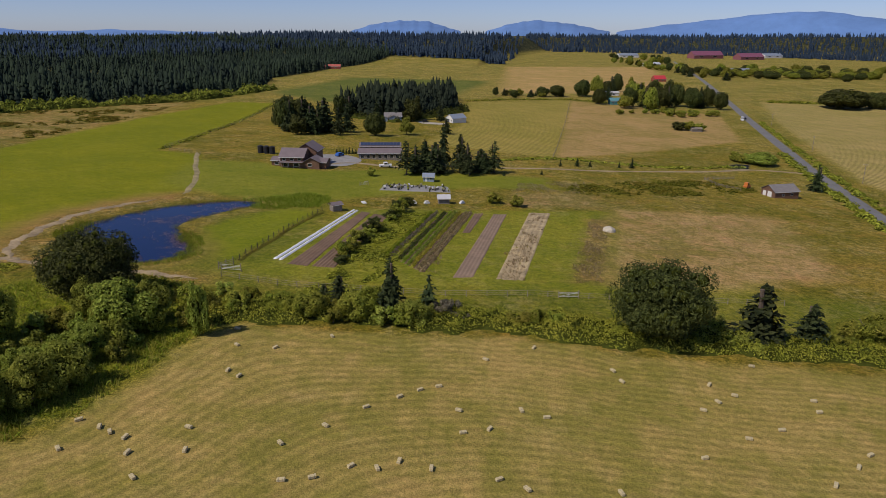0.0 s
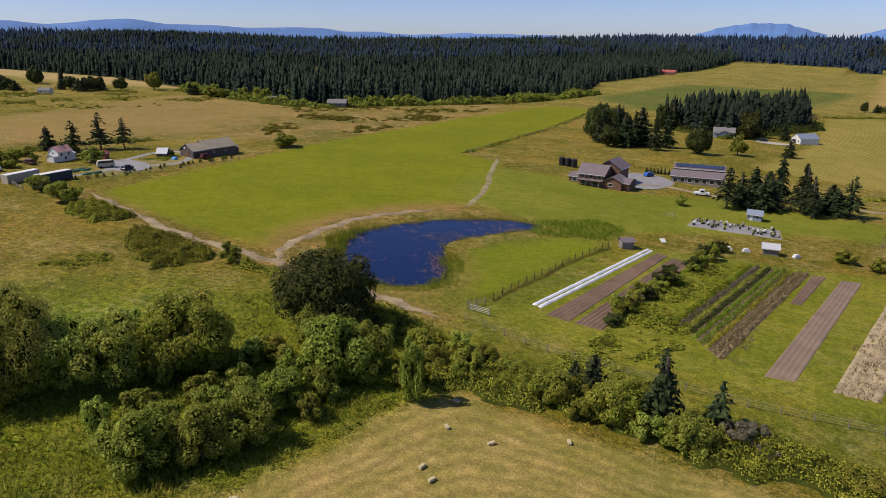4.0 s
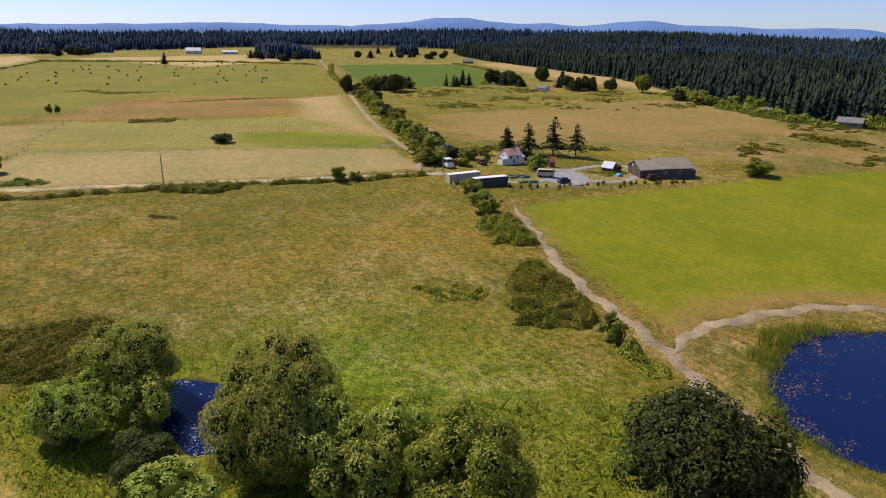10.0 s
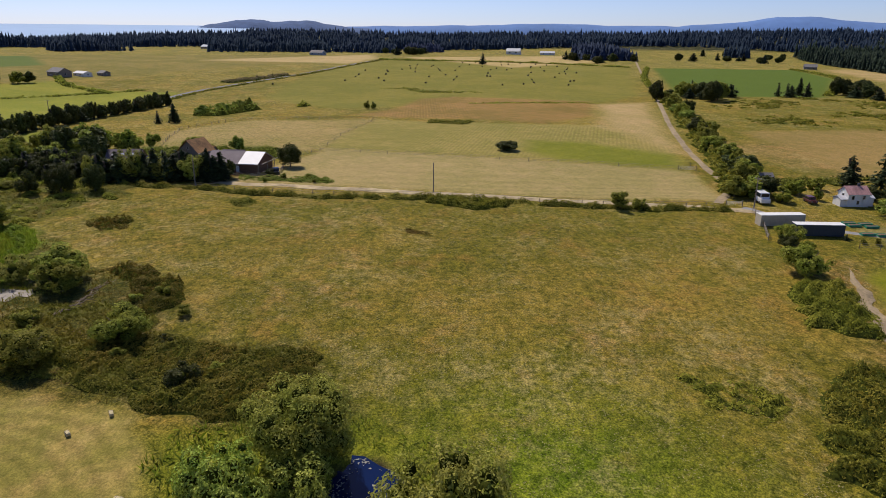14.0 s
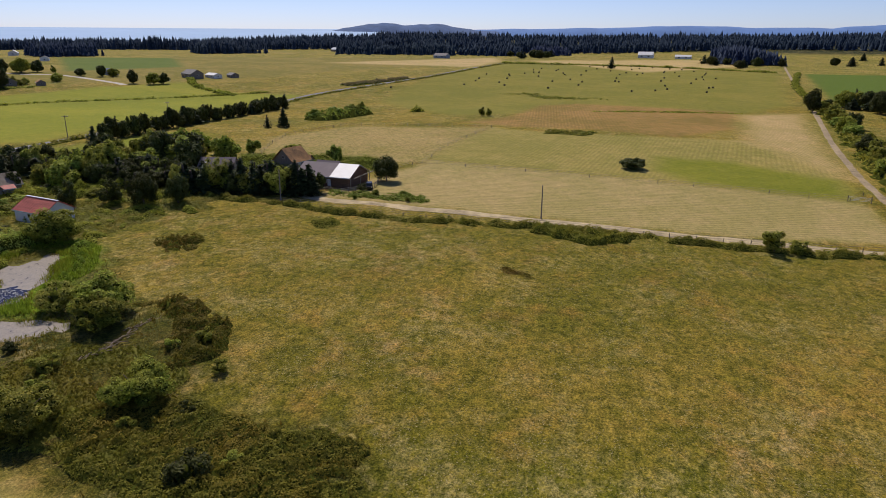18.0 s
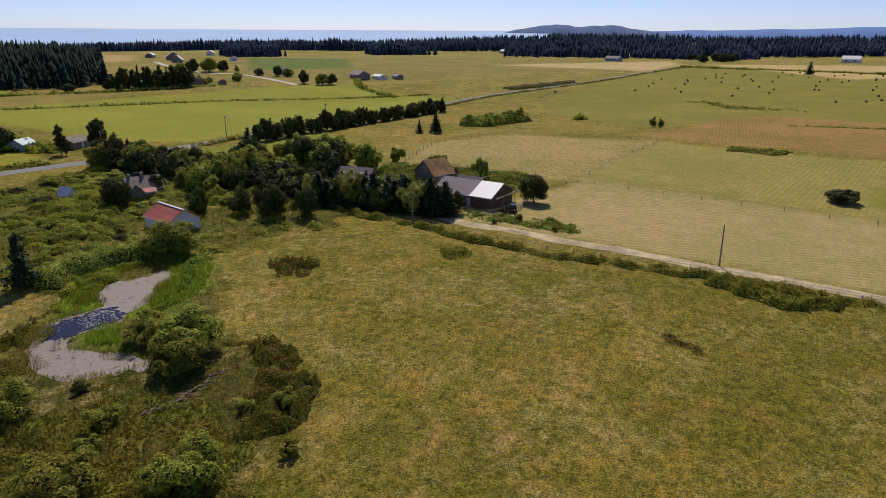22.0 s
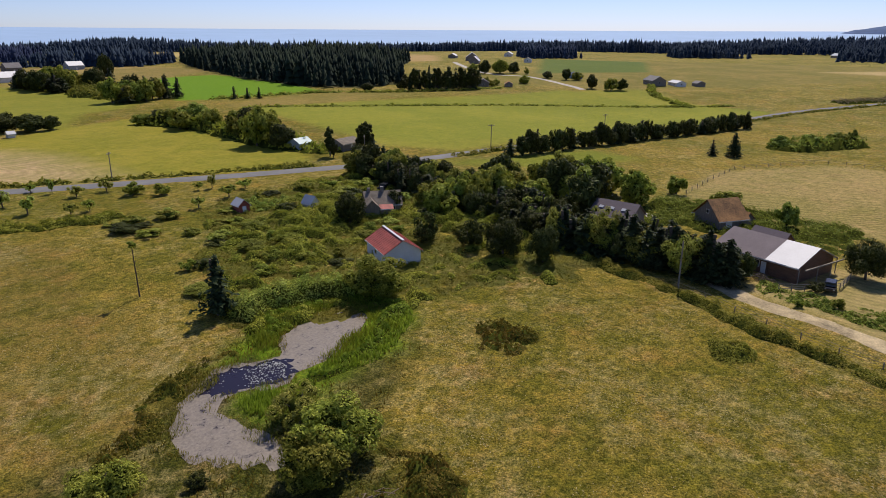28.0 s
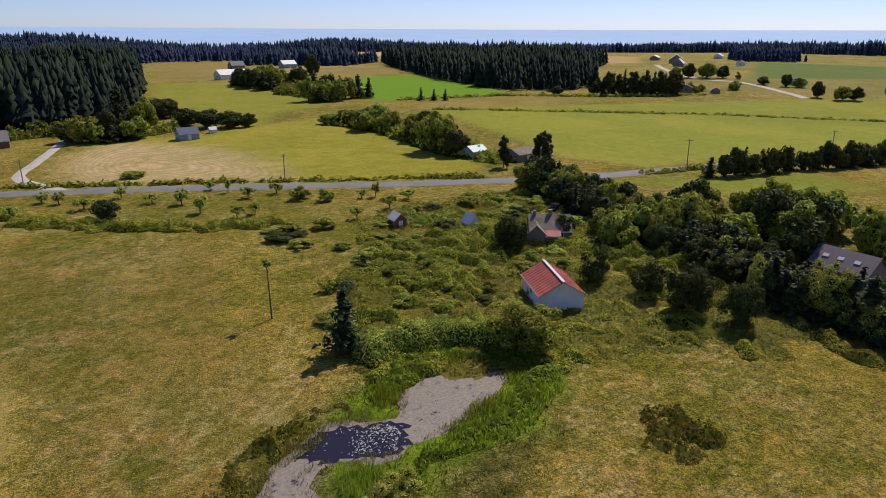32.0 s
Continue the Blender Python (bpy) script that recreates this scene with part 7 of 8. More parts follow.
blades("marsh_grass", MARSH, 0.9, LEAF_ROUGH, "yellow-green long grass between willows", "grass", per=1.6, width=0.14, lean=0.7)
PASTURE = [(-200, 132), (-162, 126), (-135, 124), (-100, 113), (-88, 100), (-100, 75), (-114, 65), (-129, 52), (-128, 35), (-146, 32), (-152, 10), (-172, -10), (-205, -8), (-203, 60)]
tufts("grass_tufts", PASTURE, LEAF_TUFT, "dry straw-coloured and olive grass tufts", 9.0, 0.05, 2.0, 0.0)
tufts("grass_tufts", PASTURE_S, LEAF_TUFT, "dry straw-coloured grass tufts", 9.0, 0.05, 3.0, 0.0)

# green growth round the water
blades("reeds", band_poly([(-165, -20), (-164, -12), (-158, -9), (-151, -6), (-146, -5.5), (-142, -1), (-140, 5), (-138, 9)], 3.2), 0.7, LEAF_REED, "bright green reeds on the algae pond's bank", "reeds", per=18, width=0.036, lean=0.2)
blades("reeds", band_poly([(-150, -19), (-143, -16.5), (-136, -13), (-131.5, -8), (-130.5, -2), (-133, 4)], 1.6), 0.6, LEAF_ROUGH, "short rough grass on the algae pond's bank", "grass", per=24, width=0.060, lean=0.3)

for rim in ([(-166, -24), (-167, -17), (-164.5, -12.5), (-159, -8.5), (-153.5, -7.0), (-148, -5.0)], [(-148, -19), (-152, -24), (-157, -26), (-163, -25)]):
    thicket("reeds", band_poly(rim, 3.0), 0.9, LEAF_REED, "lush vivid green reeds behind the algae pond", "reeds", seed=51.0, cell=0.8, leaf=0.16, dense=16)

# grass on the rim of the ponds
blades("reeds", band_poly([(-166, -24), (-167, -17), (-164.5, -12.5), (-159, -8.5), (-153.5, -7.5), (-149, -6.5)], 4.2), 1.1, LEAF_REED, "tall vivid green reeds behind the algae pond", "reeds", per=14.0, width=0.12, lean=0.3)
blades("reeds", band_poly([(-147, -19), (-151, -24.5), (-156, -26.5), (-162, -25)], 3.4), 0.9, LEAF_REED, "vivid green reeds at the algae pond's edge", "reeds", per=12.0, width=0.12, lean=0.3)
blades("reeds", band_poly(list(POND_SCUM[::4]) + [POND_SCUM[0]], 1.5), 0.6, LEAF_MARSH, "low rushes on the algae pond's rim", "rushes", per=16.0, width=0.08, lean=0.35)
blades("reeds", band_poly(list(POND_BIG[::4]) + [POND_BIG[0]], 1.8), 0.55, LEAF_ROUGH, "rough grass on the blue pond's rim", "grass", per=10.0, width=0.08, lean=0.35)


# ---- market garden ----
def bed(name, a, b, c, d, ridges, height, material, label, category="bed", n=60, wobble=0.03):
    """Tilled bed between corners a, b (near end) and d, c (far end), drawn up into ridges."""
    k = ridges * 6 + 1
    u, v = np.meshgrid(np.linspace(0, 1, k), np.linspace(0, 1, n))
    p = [np.array(q, float) for q in (a, b, c, d)]
    x = (p[0][0] * (1 - u) + p[1][0] * u) * (1 - v) + (p[3][0] * (1 - u) + p[2][0] * u) * v
    y = (p[0][1] * (1 - u) + p[1][1] * u) * (1 - v) + (p[3][1] * (1 - u) + p[2][1] * u) * v
    z = land(x, y) + 0.07 + height * (0.5 - 0.5 * np.cos(2 * math.pi * u * ridges)) * (0.75 + 0.25 * wave(x, y, 1.1, 2.0)) + wobble * wave(x, y, 0.6, 4.0)
    rim = (u < 0.001) | (u > 0.999) | (v < 0.001) | (v > 0.999)
    z = np.where(rim, land(x, y) - 0.1, z)
    idx = np.arange(u.size).reshape(u.shape)
    f = np.stack([idx[:-1, :-1], idx[:-1, 1:], idx[1:, 1:], idx[1:, :-1]], -1).reshape(-1, 4)
    return tagged(new(name, col_mesh(name, np.stack([x.ravel(), y.ravel(), z.ravel()], 1), f, material, True)), label, category)


bed("row_cover", (-37.1, 139), (-36.1, 138.7), (-25.2, 189.2), (-26.0, 190), 1, 0.3, PLASTIC, "white plastic row cover stretched along a bed", "row cover", 90, 0.06)
bed("row_cover", (-35.9, 138.6), (-34.9, 138.2), (-24.2, 188.4), (-25.0, 189), 1, 0.3, PLASTIC, "white plastic row cover stretched along a bed", "row cover", 90, 0.06)
bed("garden_bed", (-33.4, 135.5), (-28.8, 135), (-20.6, 187), (-23.2, 188), 5, 0.08, SOIL, "freshly tilled reddish-brown garden bed")
bed("garden_bed", (-28.0, 135), (-23.0, 135), (-15.0, 184), (-19.6, 186), 6, 0.16, SOIL, "furrowed reddish-brown garden bed")
bed("garden_bed", (5.0, 170), (7.2, 170.5), (12.2, 194), (9.2, 193), 3, 0.08, SOIL, "short reddish-brown garden bed")
bed("garden_bed", (2.0, 133), (6.4, 133.6), (19.2, 195), (15.0, 194), 5, 0.09, SOIL2, "long dry brown garden bed")
bed("straw_bed", (11.0, 133), (17.2, 133.6), (33.0, 200), (26.2, 199), 5, 0.15, STRAW, "bed of dead straw-coloured crop", wobble=0.12)
bed("nursery_mat", (-22, 219), (3, 222), (2.4, 232), (-20.5, 231), 4, 0.03, GRAVEL2, "grey gravel standing ground for potted plants", "gravel")
CROPS = [(0.00, LEAF_REED, "pale_crop_row"), (0.11, LEAF_PALE, "flowering_crop_row"), (0.22, LEAF_BROAD, "green_crop_row"), (0.33, LEAF_DARK, "dark_crop_row"), (0.45, LEAF_REED, "green_crop_row"), (0.58, LEAF_BRIGHT, "green_crop_row"), (0.70, LEAF_BRAMBLE, "dark_crop_row"), (0.84, LEAF_STALK, "dry_crop_row"), (0.95, LEAF_STALK, "dry_crop_row")]
bed("garden_bed", (-13, 146), (-4, 134.5), (9, 194), (-3.2, 191.5), 9, 0.10, SOIL, "brown bed sown with rows of vegetables")
for u, lf, nm in CROPS:
    a, b = (-12.8 + 8.6 * u, 146 - 11.0 * u), (-3.0 + 11.8 * u, 191.2 + 2.3 * u)
    thicket(nm, band_poly([a, ((a[0] + b[0]) / 2, (a[1] + b[1]) / 2), b], 1.15), 0.7, lf, "row of vegetables growing in the tilled bed", "crop row", leaf=0.13, dense=22, cell=0.3, warp=0.08, rim=0.4, seed=30 + u * 9, size=0.6)
for i in range(60):
    u, v = rng.random(), rng.random()
    x, y = -21 + 23 * u, 220.3 + 9.5 * v + 1.2 * u
    e = empty("potted_plant", x, y, zat(x, y) + 0.08, 0, rng.uniform(0.7, 1.3))
    part("pot", rod(bmesh.new(), (0, 0, 0), (0, 0, 0.4), 0.22, 0.28, 8), BLACK_TANK, e)
    bm = bmesh.new()
    bmesh.ops.create_icosphere(bm, subdivisions=1, radius=0.38, matrix=Matrix.Translation((0, 0, 0.65)))
    for q in bm.verts:
        q.co *= 1 + 0.25 * math.sin(q.co.x * 23 + q.co.y * 31 + i)
    part("foliage", bm, (LEAF_BROAD, LEAF_DARK, LEAF_PALE, TRIM)[i % 4], e)
    tagged(e, "nursery plant in a black pot on gravel", "potted plant", "nursery pots")

# ---- fences, gates, poles ----
RAIL_MESH = {}


def fence(line, gap, high, rails, label, material=None, group=""):
    """Posts with wires or rails between them."""
    pts = np.array(line, float)
    seg = np.linalg.norm(np.diff(pts, axis=0), axis=1)
    total = seg.sum()
    n = max(2, int(total / gap) + 1)
    cum = np.r_[0, np.cumsum(seg)]
    at = np.linspace(0, total, n)
    xs, ys = np.interp(at, cum, pts[:, 0]), np.interp(at, cum, pts[:, 1])
    e = empty("fence", xs[0], ys[0])
    o = e.location
    post = None
    for x, y in zip(xs, ys):
        if post is None:
            post = bpy.data.meshes.new("post")
            bm = rod(bmesh.new(), (0, 0, -0.3), (0, 0, high), 0.09, 0.075, 6)
            bm.to_mesh(post)
            bm.free()
            post.materials.append(material or WOOD_POST)
        share("post", post, e, (x - o.x, y - o.y, zat(x, y) - o.z), (rng.normal() * 0.03, rng.normal() * 0.03, 0))
    for h, r in rails:
        for i in range(n - 1):
            p0 = Vector((xs[i] - o.x, ys[i] - o.y, zat(xs[i], ys[i]) - o.z + h))
            p1 = Vector((xs[i + 1] - o.x, ys[i + 1] - o.y, zat(xs[i + 1], ys[i + 1]) - o.z + h))
            key = (material or WOOD_POST).name
            if key not in RAIL_MESH:
                RAIL_MESH[key] = bpy.data.meshes.new("rail")
                bm = rod(bmesh.new(), (0, 0, -0.5), (0, 0, 0.5), 1.0, seg=4)
                bm.to_mesh(RAIL_MESH[key])
                bm.free()
                RAIL_MESH[key].materials.append(material or WOOD_POST)
            q = share("rail", RAIL_MESH[key], e)
            q.matrix_basis = Matrix.Translation((p0 + p1) / 2) @ (p1 - p0).to_track_quat("Z", "Y").to_matrix().to_4x4() @ Matrix.Diagonal((r, r, (p1 - p0).length, 1))
    return tagged(e, label, "fence", group)


WIRE = ((0.35, 0.02), (0.75, 0.02), (1.2, 0.025))
RAILS = ((0.4, 0.05), (0.8, 0.05), (1.15, 0.05))
DARK_POST = plain("dark_creosoted_timber", (0.06, 0.05, 0.04), 0.9, vary=0.2, scale=3.0)
fence([(-44, 134), (-43, 140), (-41, 152), (-38, 169), (-34, 184)], 3.0, 1.7, WIRE, "dark timber and wire garden fence by the lawn", DARK_POST)
thicket("weeds", band_poly([(-43.6, 136), (-43, 140), (-41, 152), (-38, 169), (-34, 184)], 1.3), 0.7, LEAF_ROUGH, "tall weeds along the foot of the garden fence", "weeds", leaf=0.1, dense=14, cell=0.35, warp=0.2, rim=0.4, seed=61.0, size=0.8)
fence([(-46, 130.5), (-44, 134)], 1.8, 1.6, RAILS, "short corner fence beside the garden gate")
fence([(-44, 126), (-30, 122), (0, 121.5), (18, 124.5), (40, 125), (70, 128)], 4.0, 1.2, WIRE, "timber and wire fence along the garden's edge")
fence([(-207, 137), (-204, 120), (-204, 95), (-205, 60), (-204, 30), (-207, 5)], 5.0, 0.95, WIRE, "wire fence on timber posts along the hedge")
fence([(-181, 137), (-195, 141), (-203, 142)], 2.4, 1.4, RAILS, "timber corral fence beside the containers")
fence([(-265, -31), (-285, -37), (-310, -43), (-345, -34), (-352, -10), (-352, 28)], 5.0, 1.2, WIRE, "wire fence round the stubble field")
fence([(-178, 154), (-176, 172), (-173, 190), (-173, 222)], 4.0, 1.1, WIRE, "wire fence along the green field")
fence([(-127, 530), (-120, 400), (-119, 284), (-100, 276)], 8.0, 1.2, WIRE, "long wire fence beside the green field")
fence([(-254, 142), (-247, 138), (-262, 24), (-250, 18)], 9.0, 1.0, WIRE, "wire fence between mown fields")
fence([(-262, 24), (-300, 24), (-352, 30)], 11.0, 1.0, WIRE, "wire fence between fields")
fence([(118, 262), (112, 270), (112, 285), (128, 292)], 3.0, 1.3, RAILS, "timber corral fence behind the brown barn")
fence([(52, 318), (86, 480), (120, 650)], 8.0, 1.2, WIRE, "wire fence between dry and mown fields")
fence([(-233, 20), (-226, 21), (-219, 15)], 2.0, 1.2, RAILS, "pale timber yard fence by the house")


def gate(x, y, turn, w, label):
    e = empty("field_gate", x, y, None, turn)
    for s in (-1, 1):
        part("post", rod(bmesh.new(), (s * w / 2, 0, -0.3), (s * w / 2, 0, 1.6), 0.1), WOOD_POST, e)
    for z in (0.35, 0.65, 0.95, 1.25):
        part("bar", rod(bmesh.new(), (-w / 2 + 0.12, 0, z), (w / 2 - 0.12, 0, z), 0.035, seg=5), TRIM, e)
    part("brace", rod(bmesh.new(), (-w / 2 + 0.15, 0, 0.35), (w / 2 - 0.15, 0, 1.25), 0.03, seg=5), TRIM, e)
    return tagged(e, label, "gate")


gate(-43.2, 129.8, -8, 4.2, "pale barred field gate at the garden corner")
gate(25, 124.6, 2, 4.0, "barred field gate in the garden fence")
gate(-27, 226, 30, 3.0, "timber garden gate above the beds")
gate(-207, 139, 95, 4.0, "weathered gate at the lane's end")
gate(-247, 139, 80, 5.0, "timber gate between mown fields")


def utility_pole(x, y, h, label="weathered timber utility pole", arm=True):
    e = empty("utility_pole", x, y, None, rng.uniform(0, 180))
    part("pole", rod(bmesh.new(), (0, 0, -0.5), (0, 0, h), 0.16, 0.11, 8), WOOD_POST, e)
    if arm:
        part("crossarm", boxed(-1.1, -0.06, h - 0.6, 1.1, 0.06, h - 0.45, bevel=0.01), WOOD_POST, e)
        for u in (-1.0, -0.5, 0.5, 1.0):
            part("insulator", rod(bmesh.new(), (u, 0, h - 0.45), (u, 0, h - 0.25), 0.05), TRIM, e)
    return tagged(e, label, "utility pole", "utility poles")


for x, y, h, arm in ((-210, 65, 7.5, 0), (-208.5, 4, 7.5, 0), (-156, -132, 7.5, 1), (-91, -160, 7.5, 1), (-272, -111, 8, 1), (-205, 143, 8, 1), (190, 300, 9, 1), (214, 390, 9, 1), (246, 510, 9, 1), (-340, -117, 8, 1), (-222, -112, 8, 1)):
    utility_pole(x, y, h, arm=bool(arm))
e = empty("dead_tree", -139.5, -46.0)
part("trunk", rod(bmesh.new(), (0, 0, -0.4), (0.2, 0.1, 8.6), 0.13, 0.05, 7), BARK, e)
for i in range(7):
    a = i * 2.4
    part("limb", rod(bmesh.new(), (0.02 * i, 0, 2 + i * 0.9), (math.cos(a) * 0.7, math.sin(a) * 0.7, 2.5 + i * 0.95), 0.04, 0.015, 5), BARK, e)
share("tuft", stock("SHRUB", 0, 0)[0], e, (0.2, 0.1, 7.8), (0, 0, 0), (0.4, 0.4, 0.35))
tagged(e, "slender dead tree with a tuft of leaves at its top", "tree")

# ---- hay bales ----
BALE = bpy.data.meshes.new("hay_bale")
bm = box(bmesh.new(), -0.46, -0.22, 0, 0.46, 0.22, 0.36, bevel=0.05)
for q in bm.verts:
    q.co += Vector((0.02 * math.sin(q.co.y * 40), 0.02 * math.sin(q.co.x * 31), 0.015 * math.sin(q.co.x * 17)))
bm.to_mesh(BALE)
bm.free()
BALE.materials.append(HAY)
TWINE = bpy.data.meshes.new("twine")
bm = bmesh.new()
for u in (-0.22, 0.22):
    box(bm, u - 0.012, -0.232, -0.002, u + 0.012, 0.232, 0.372)
bm.to_mesh(TWINE)
bm.free()
TWINE.materials.append(WOOD_POST)


def bale(x, y, turn):
    ob = share("hay_bale", BALE, None, (x, y, zat(x, y) + 0.04), (rng.normal() * 0.03, rng.normal() * 0.03, radians(turn)))
    share("twine", TWINE, ob)
    return tagged(ob, "small rectangular hay bale lying on stubble", "hay bale", "hay bales")


for x, y, turn in ((6.7, 94.3, 146), (-0.5, 84.8, 15), (-3.1, 83.5, 32), (-5.8, 81.3, 42), (-10.0, 78.1, 32), (-14.5, 73.1, 144), (2.2, 78.5, 156), (10.6, 79.4, 104), (13.8, 77.9, 7), (2.6, 73.1, 16), (6.0, 74.3, 59), (-4.9, 66.4, 77), (-7.3, 64.8, 111), (-1.2, 65.3, 86), (-10.3, 65.0, 47), (6.4, 63.9, 28), (9.4, 62.4, 124), (-19.1, 68.8, 132), (-17.4, 61.8, 5), (-14.2, 62.6, 20)):
    bale(x, y, turn)
for x, y, turn in ((-30.6, 86.3, 81), (-28.6, 84.8, 70), (-30.7, 71.2, 159), (-29.4, 66.4, 93), (-37.1, 68.4, 75), (-35.5, 65.4, 77), (-39.3, 69.3, 119), (-41.0, 70.3, 105), (-44.1, 71.6, 31), (-43.3, 65.5, 132), (-33.0, 61.0, 136), (-33.5, 100.9, 172), (-31.8, 94.8, 141), (-25.8, 94.5, 51), (14.9, 99.7, 57), (-17.9, 99.8, 116), (26.2, 92.9, 117), (26.7, 89.5, 125), (36.2, 82.2, 156), (40.0, 90.1, 52)):
    bale(x, y, turn)
for x, y, turn in ((39.6, 75.4, 168), (45.2, 78.1, 0), (32.0, 70.4, 13), (54.1, 86.8, 175), (49.7, 97.5, 169), (50.9, 70.3, 53), (54.1, 73.2, 25), (45.8, 66.3, 56), (53.2, 83.6, 7), (42.6, 87.1, 160), (39.3, 84.9, 119), (19.8, 62.6, 105), (-103.6, 32.8, 44), (-94.3, 43.2, 84), (-107.6, 35.5, 34)):
    bale(x, y, turn)

# big round bales scattered over the far mown field
HAY_DARK = plain("dark_hay", (0.10, 0.085, 0.045), 0.95, vary=0.3, scale=2.0, bump_size=0.05)
ROUND_BALE = bpy.data.meshes.new("round_bale")
bm = bmesh.new()
rings = []
for u, r in ((-0.6, 0.50), (-0.55, 0.61), (-0.2, 0.65), (0.2, 0.65), (0.55, 0.61), (0.6, 0.50)):
    rings.append([bm.verts.new((u, r * math.cos(6.283 * k / 14), 0.6 + (r + 0.02 * math.sin(5 * k)) * math.sin(6.283 * k / 14))) for k in range(14)])
for a, b in zip(rings, rings[1:]):
    for k in range(14):
        bm.faces.new((a[k], a[(k + 1) % 14], b[(k + 1) % 14], b[k]))
bm.faces.new(rings[0][::-1])
bm.faces.new(rings[-1])
bmesh.ops.recalc_face_normals(bm, faces=bm.faces[:])
bm.to_mesh(ROUND_BALE)
bm.free()
ROUND_BALE.materials.append(HAY_DARK)
BALE_LOT = [(-537, -87), (-766, 4), (-900, 77), (-874, 155), (-800, 182), (-545, 145), (-533, 100), (-553, 52), (-574, -45)]
for row in range(13):
    for k in range(10):
        x, y = -548 - 27 * row + 9 * rng.normal(), -80 + 27 * k + 9 * rng.normal()
        if rng.random() < 0.85 and inside(np.array([x]), np.array([y]), BALE_LOT)[0]:
            ob = share("round_bale", ROUND_BALE, None, (x, y, zat(x, y) - 0.02), (0, 0, rng.uniform(0, 3.14)))
            tagged(ob, "dark round bale on the mown field", "hay bale", "round bales")

# ---- vehicles and yard things ----
TYRE = plain("tyre_rubber", (0.02, 0.02, 0.02), 0.85, vary=0.1)
PAINT_WHITE = plain("white_car_paint", (0.75, 0.75, 0.74), 0.3, vary=0.03)
PAINT_DARK = plain("dark_red_car_paint", (0.09, 0.02, 0.02), 0.3, vary=0.05)
PAINT_BLACK = plain("black_car_paint", (0.02, 0.02, 0.025), 0.25, vary=0.05)
PAINT_BLUE = plain("blue_car_paint", (0.03, 0.12, 0.42), 0.3, vary=0.05)
PAINT_ORANGE = plain("orange_paint", (0.55, 0.17, 0.03), 0.5, vary=0.1)
GREEN_PAINT = plain("green_paint", (0.03, 0.22, 0.12), 0.6, vary=0.1)
TARP = plain("blue_tarp", (0.04, 0.28, 0.6), 0.5, vary=0.1, bump_size=0.05)


def vehicle(name, x, y, turn, length, width, high, paint, label, cab=(0.25, 0.95), bonnet=0.55):
    e = empty(name, x, y, zat(x, y) + 0.12, turn)
    half, w = length / 2, width / 2
    part("body", boxed(-half, -w, 0.28, half, w, high * bonnet, bevel=0.08), paint, e)
    bm = boxed(-half + length * (1 - cab[1]), -w + 0.06, high * bonnet, half - length * cab[0], w - 0.06, high, bevel=0.1)
    for q in bm.verts:
        if q.co.z > high * 0.8:
            q.co.x *= 0.88
    part("cabin", bm, paint, e)
    u0, u1 = -half + length * (1 - cab[1]), half - length * cab[0]
    for s in (-1, 1):
        part("side_window", boxed(u0 + 0.25, s * (w - 0.05) - 0.02, high * (bonnet + 0.08), u1 - 0.3, s * (w - 0.05) + 0.02, high * 0.93), GLASS, e)
    part("windscreen", boxed(u1 - 0.16, -w + 0.2, high * (bonnet + 0.08), u1 - 0.06, w - 0.2, high * 0.93), GLASS, e)
    for u in (-half * 0.62, half * 0.62):
        for s in (-1, 1):
            part("wheel", rod(bmesh.new(), (u, s * w - 0.1 * s, 0.32), (u, s * w + 0.06 * s, 0.32), 0.33, seg=12), TYRE, e)
    for s in (-1, 1):
        part("headlight", boxed(half - 0.02, s * w * 0.7 - 0.14, 0.6, half + 0.03, s * w * 0.7 + 0.14, 0.75), TRIM, e)
    return tagged(e, label, "car" if name == "car" else "vehicle")


vehicle("camper_van", -212.0, 147.4, 0, 5.6, 2.3, 2.7, PAINT_WHITE, "white camper van parked on grass", (0.12, 0.99), 0.5)
vehicle("car", -213.4, 160.1, 0, 4.2, 1.8, 1.6, PAINT_DARK, "dark red car parked on dry grass")
vehicle("pickup_truck", -23.0, 266.0, 10, 5.0, 2.0, 1.9, PAINT_WHITE, "white pickup truck on the farm drive", (0.3, 0.65))
vehicle("car", -44.5, 288.0, 60, 4.2, 1.8, 1.5, PAINT_BLUE, "blue car parked on gravel by the lodge")
vehicle("car", 2.0 - 14, 446.0, 30, 4.3, 1.8, 1.6, PAINT_BLACK, "black car parked beside the garage")
vehicle("van", 235.5, 537.0, 253, 6.0, 2.2, 2.8, PAINT_WHITE, "white van on the country road", (0.12, 0.99), 0.5)
vehicle("car", 241.5, 546.0, 73, 4.4, 1.8, 1.5, PAINT_BLACK, "black car on the country road")
vehicle("car", -207.0, -79.0, 25, 4.2, 1.8, 1.5, PAINT_BLACK, "black car parked behind the old house")
vehicle("trailer", -192.6, 171.2, 60, 5.2, 2.2, 2.3, CREAM_STEEL, "cream travel trailer at the yard's edge", (0.03, 0.99), 0.6)
vehicle("car", -184.5, 172.6, 100, 4.0, 1.8, 1.5, PAINT_BLACK, "dark car beside the gravel yard")
vehicle("car", -182.0, 203.0, 80, 4.0, 1.8, 1.7, PAINT_DARK, "dark tractor-like truck beside the barn")
vehicle("car", -225.4, 20.0, 20, 3.6, 1.7, 1.5, PAINT_BLACK, "black utility cart beside the yard fence")
vehicle("tractor", 124.0, 270.0, 40, 3.4, 1.7, 2.4, PAINT_ORANGE, "orange tractor behind the brown barn", (0.35, 0.8), 0.5)

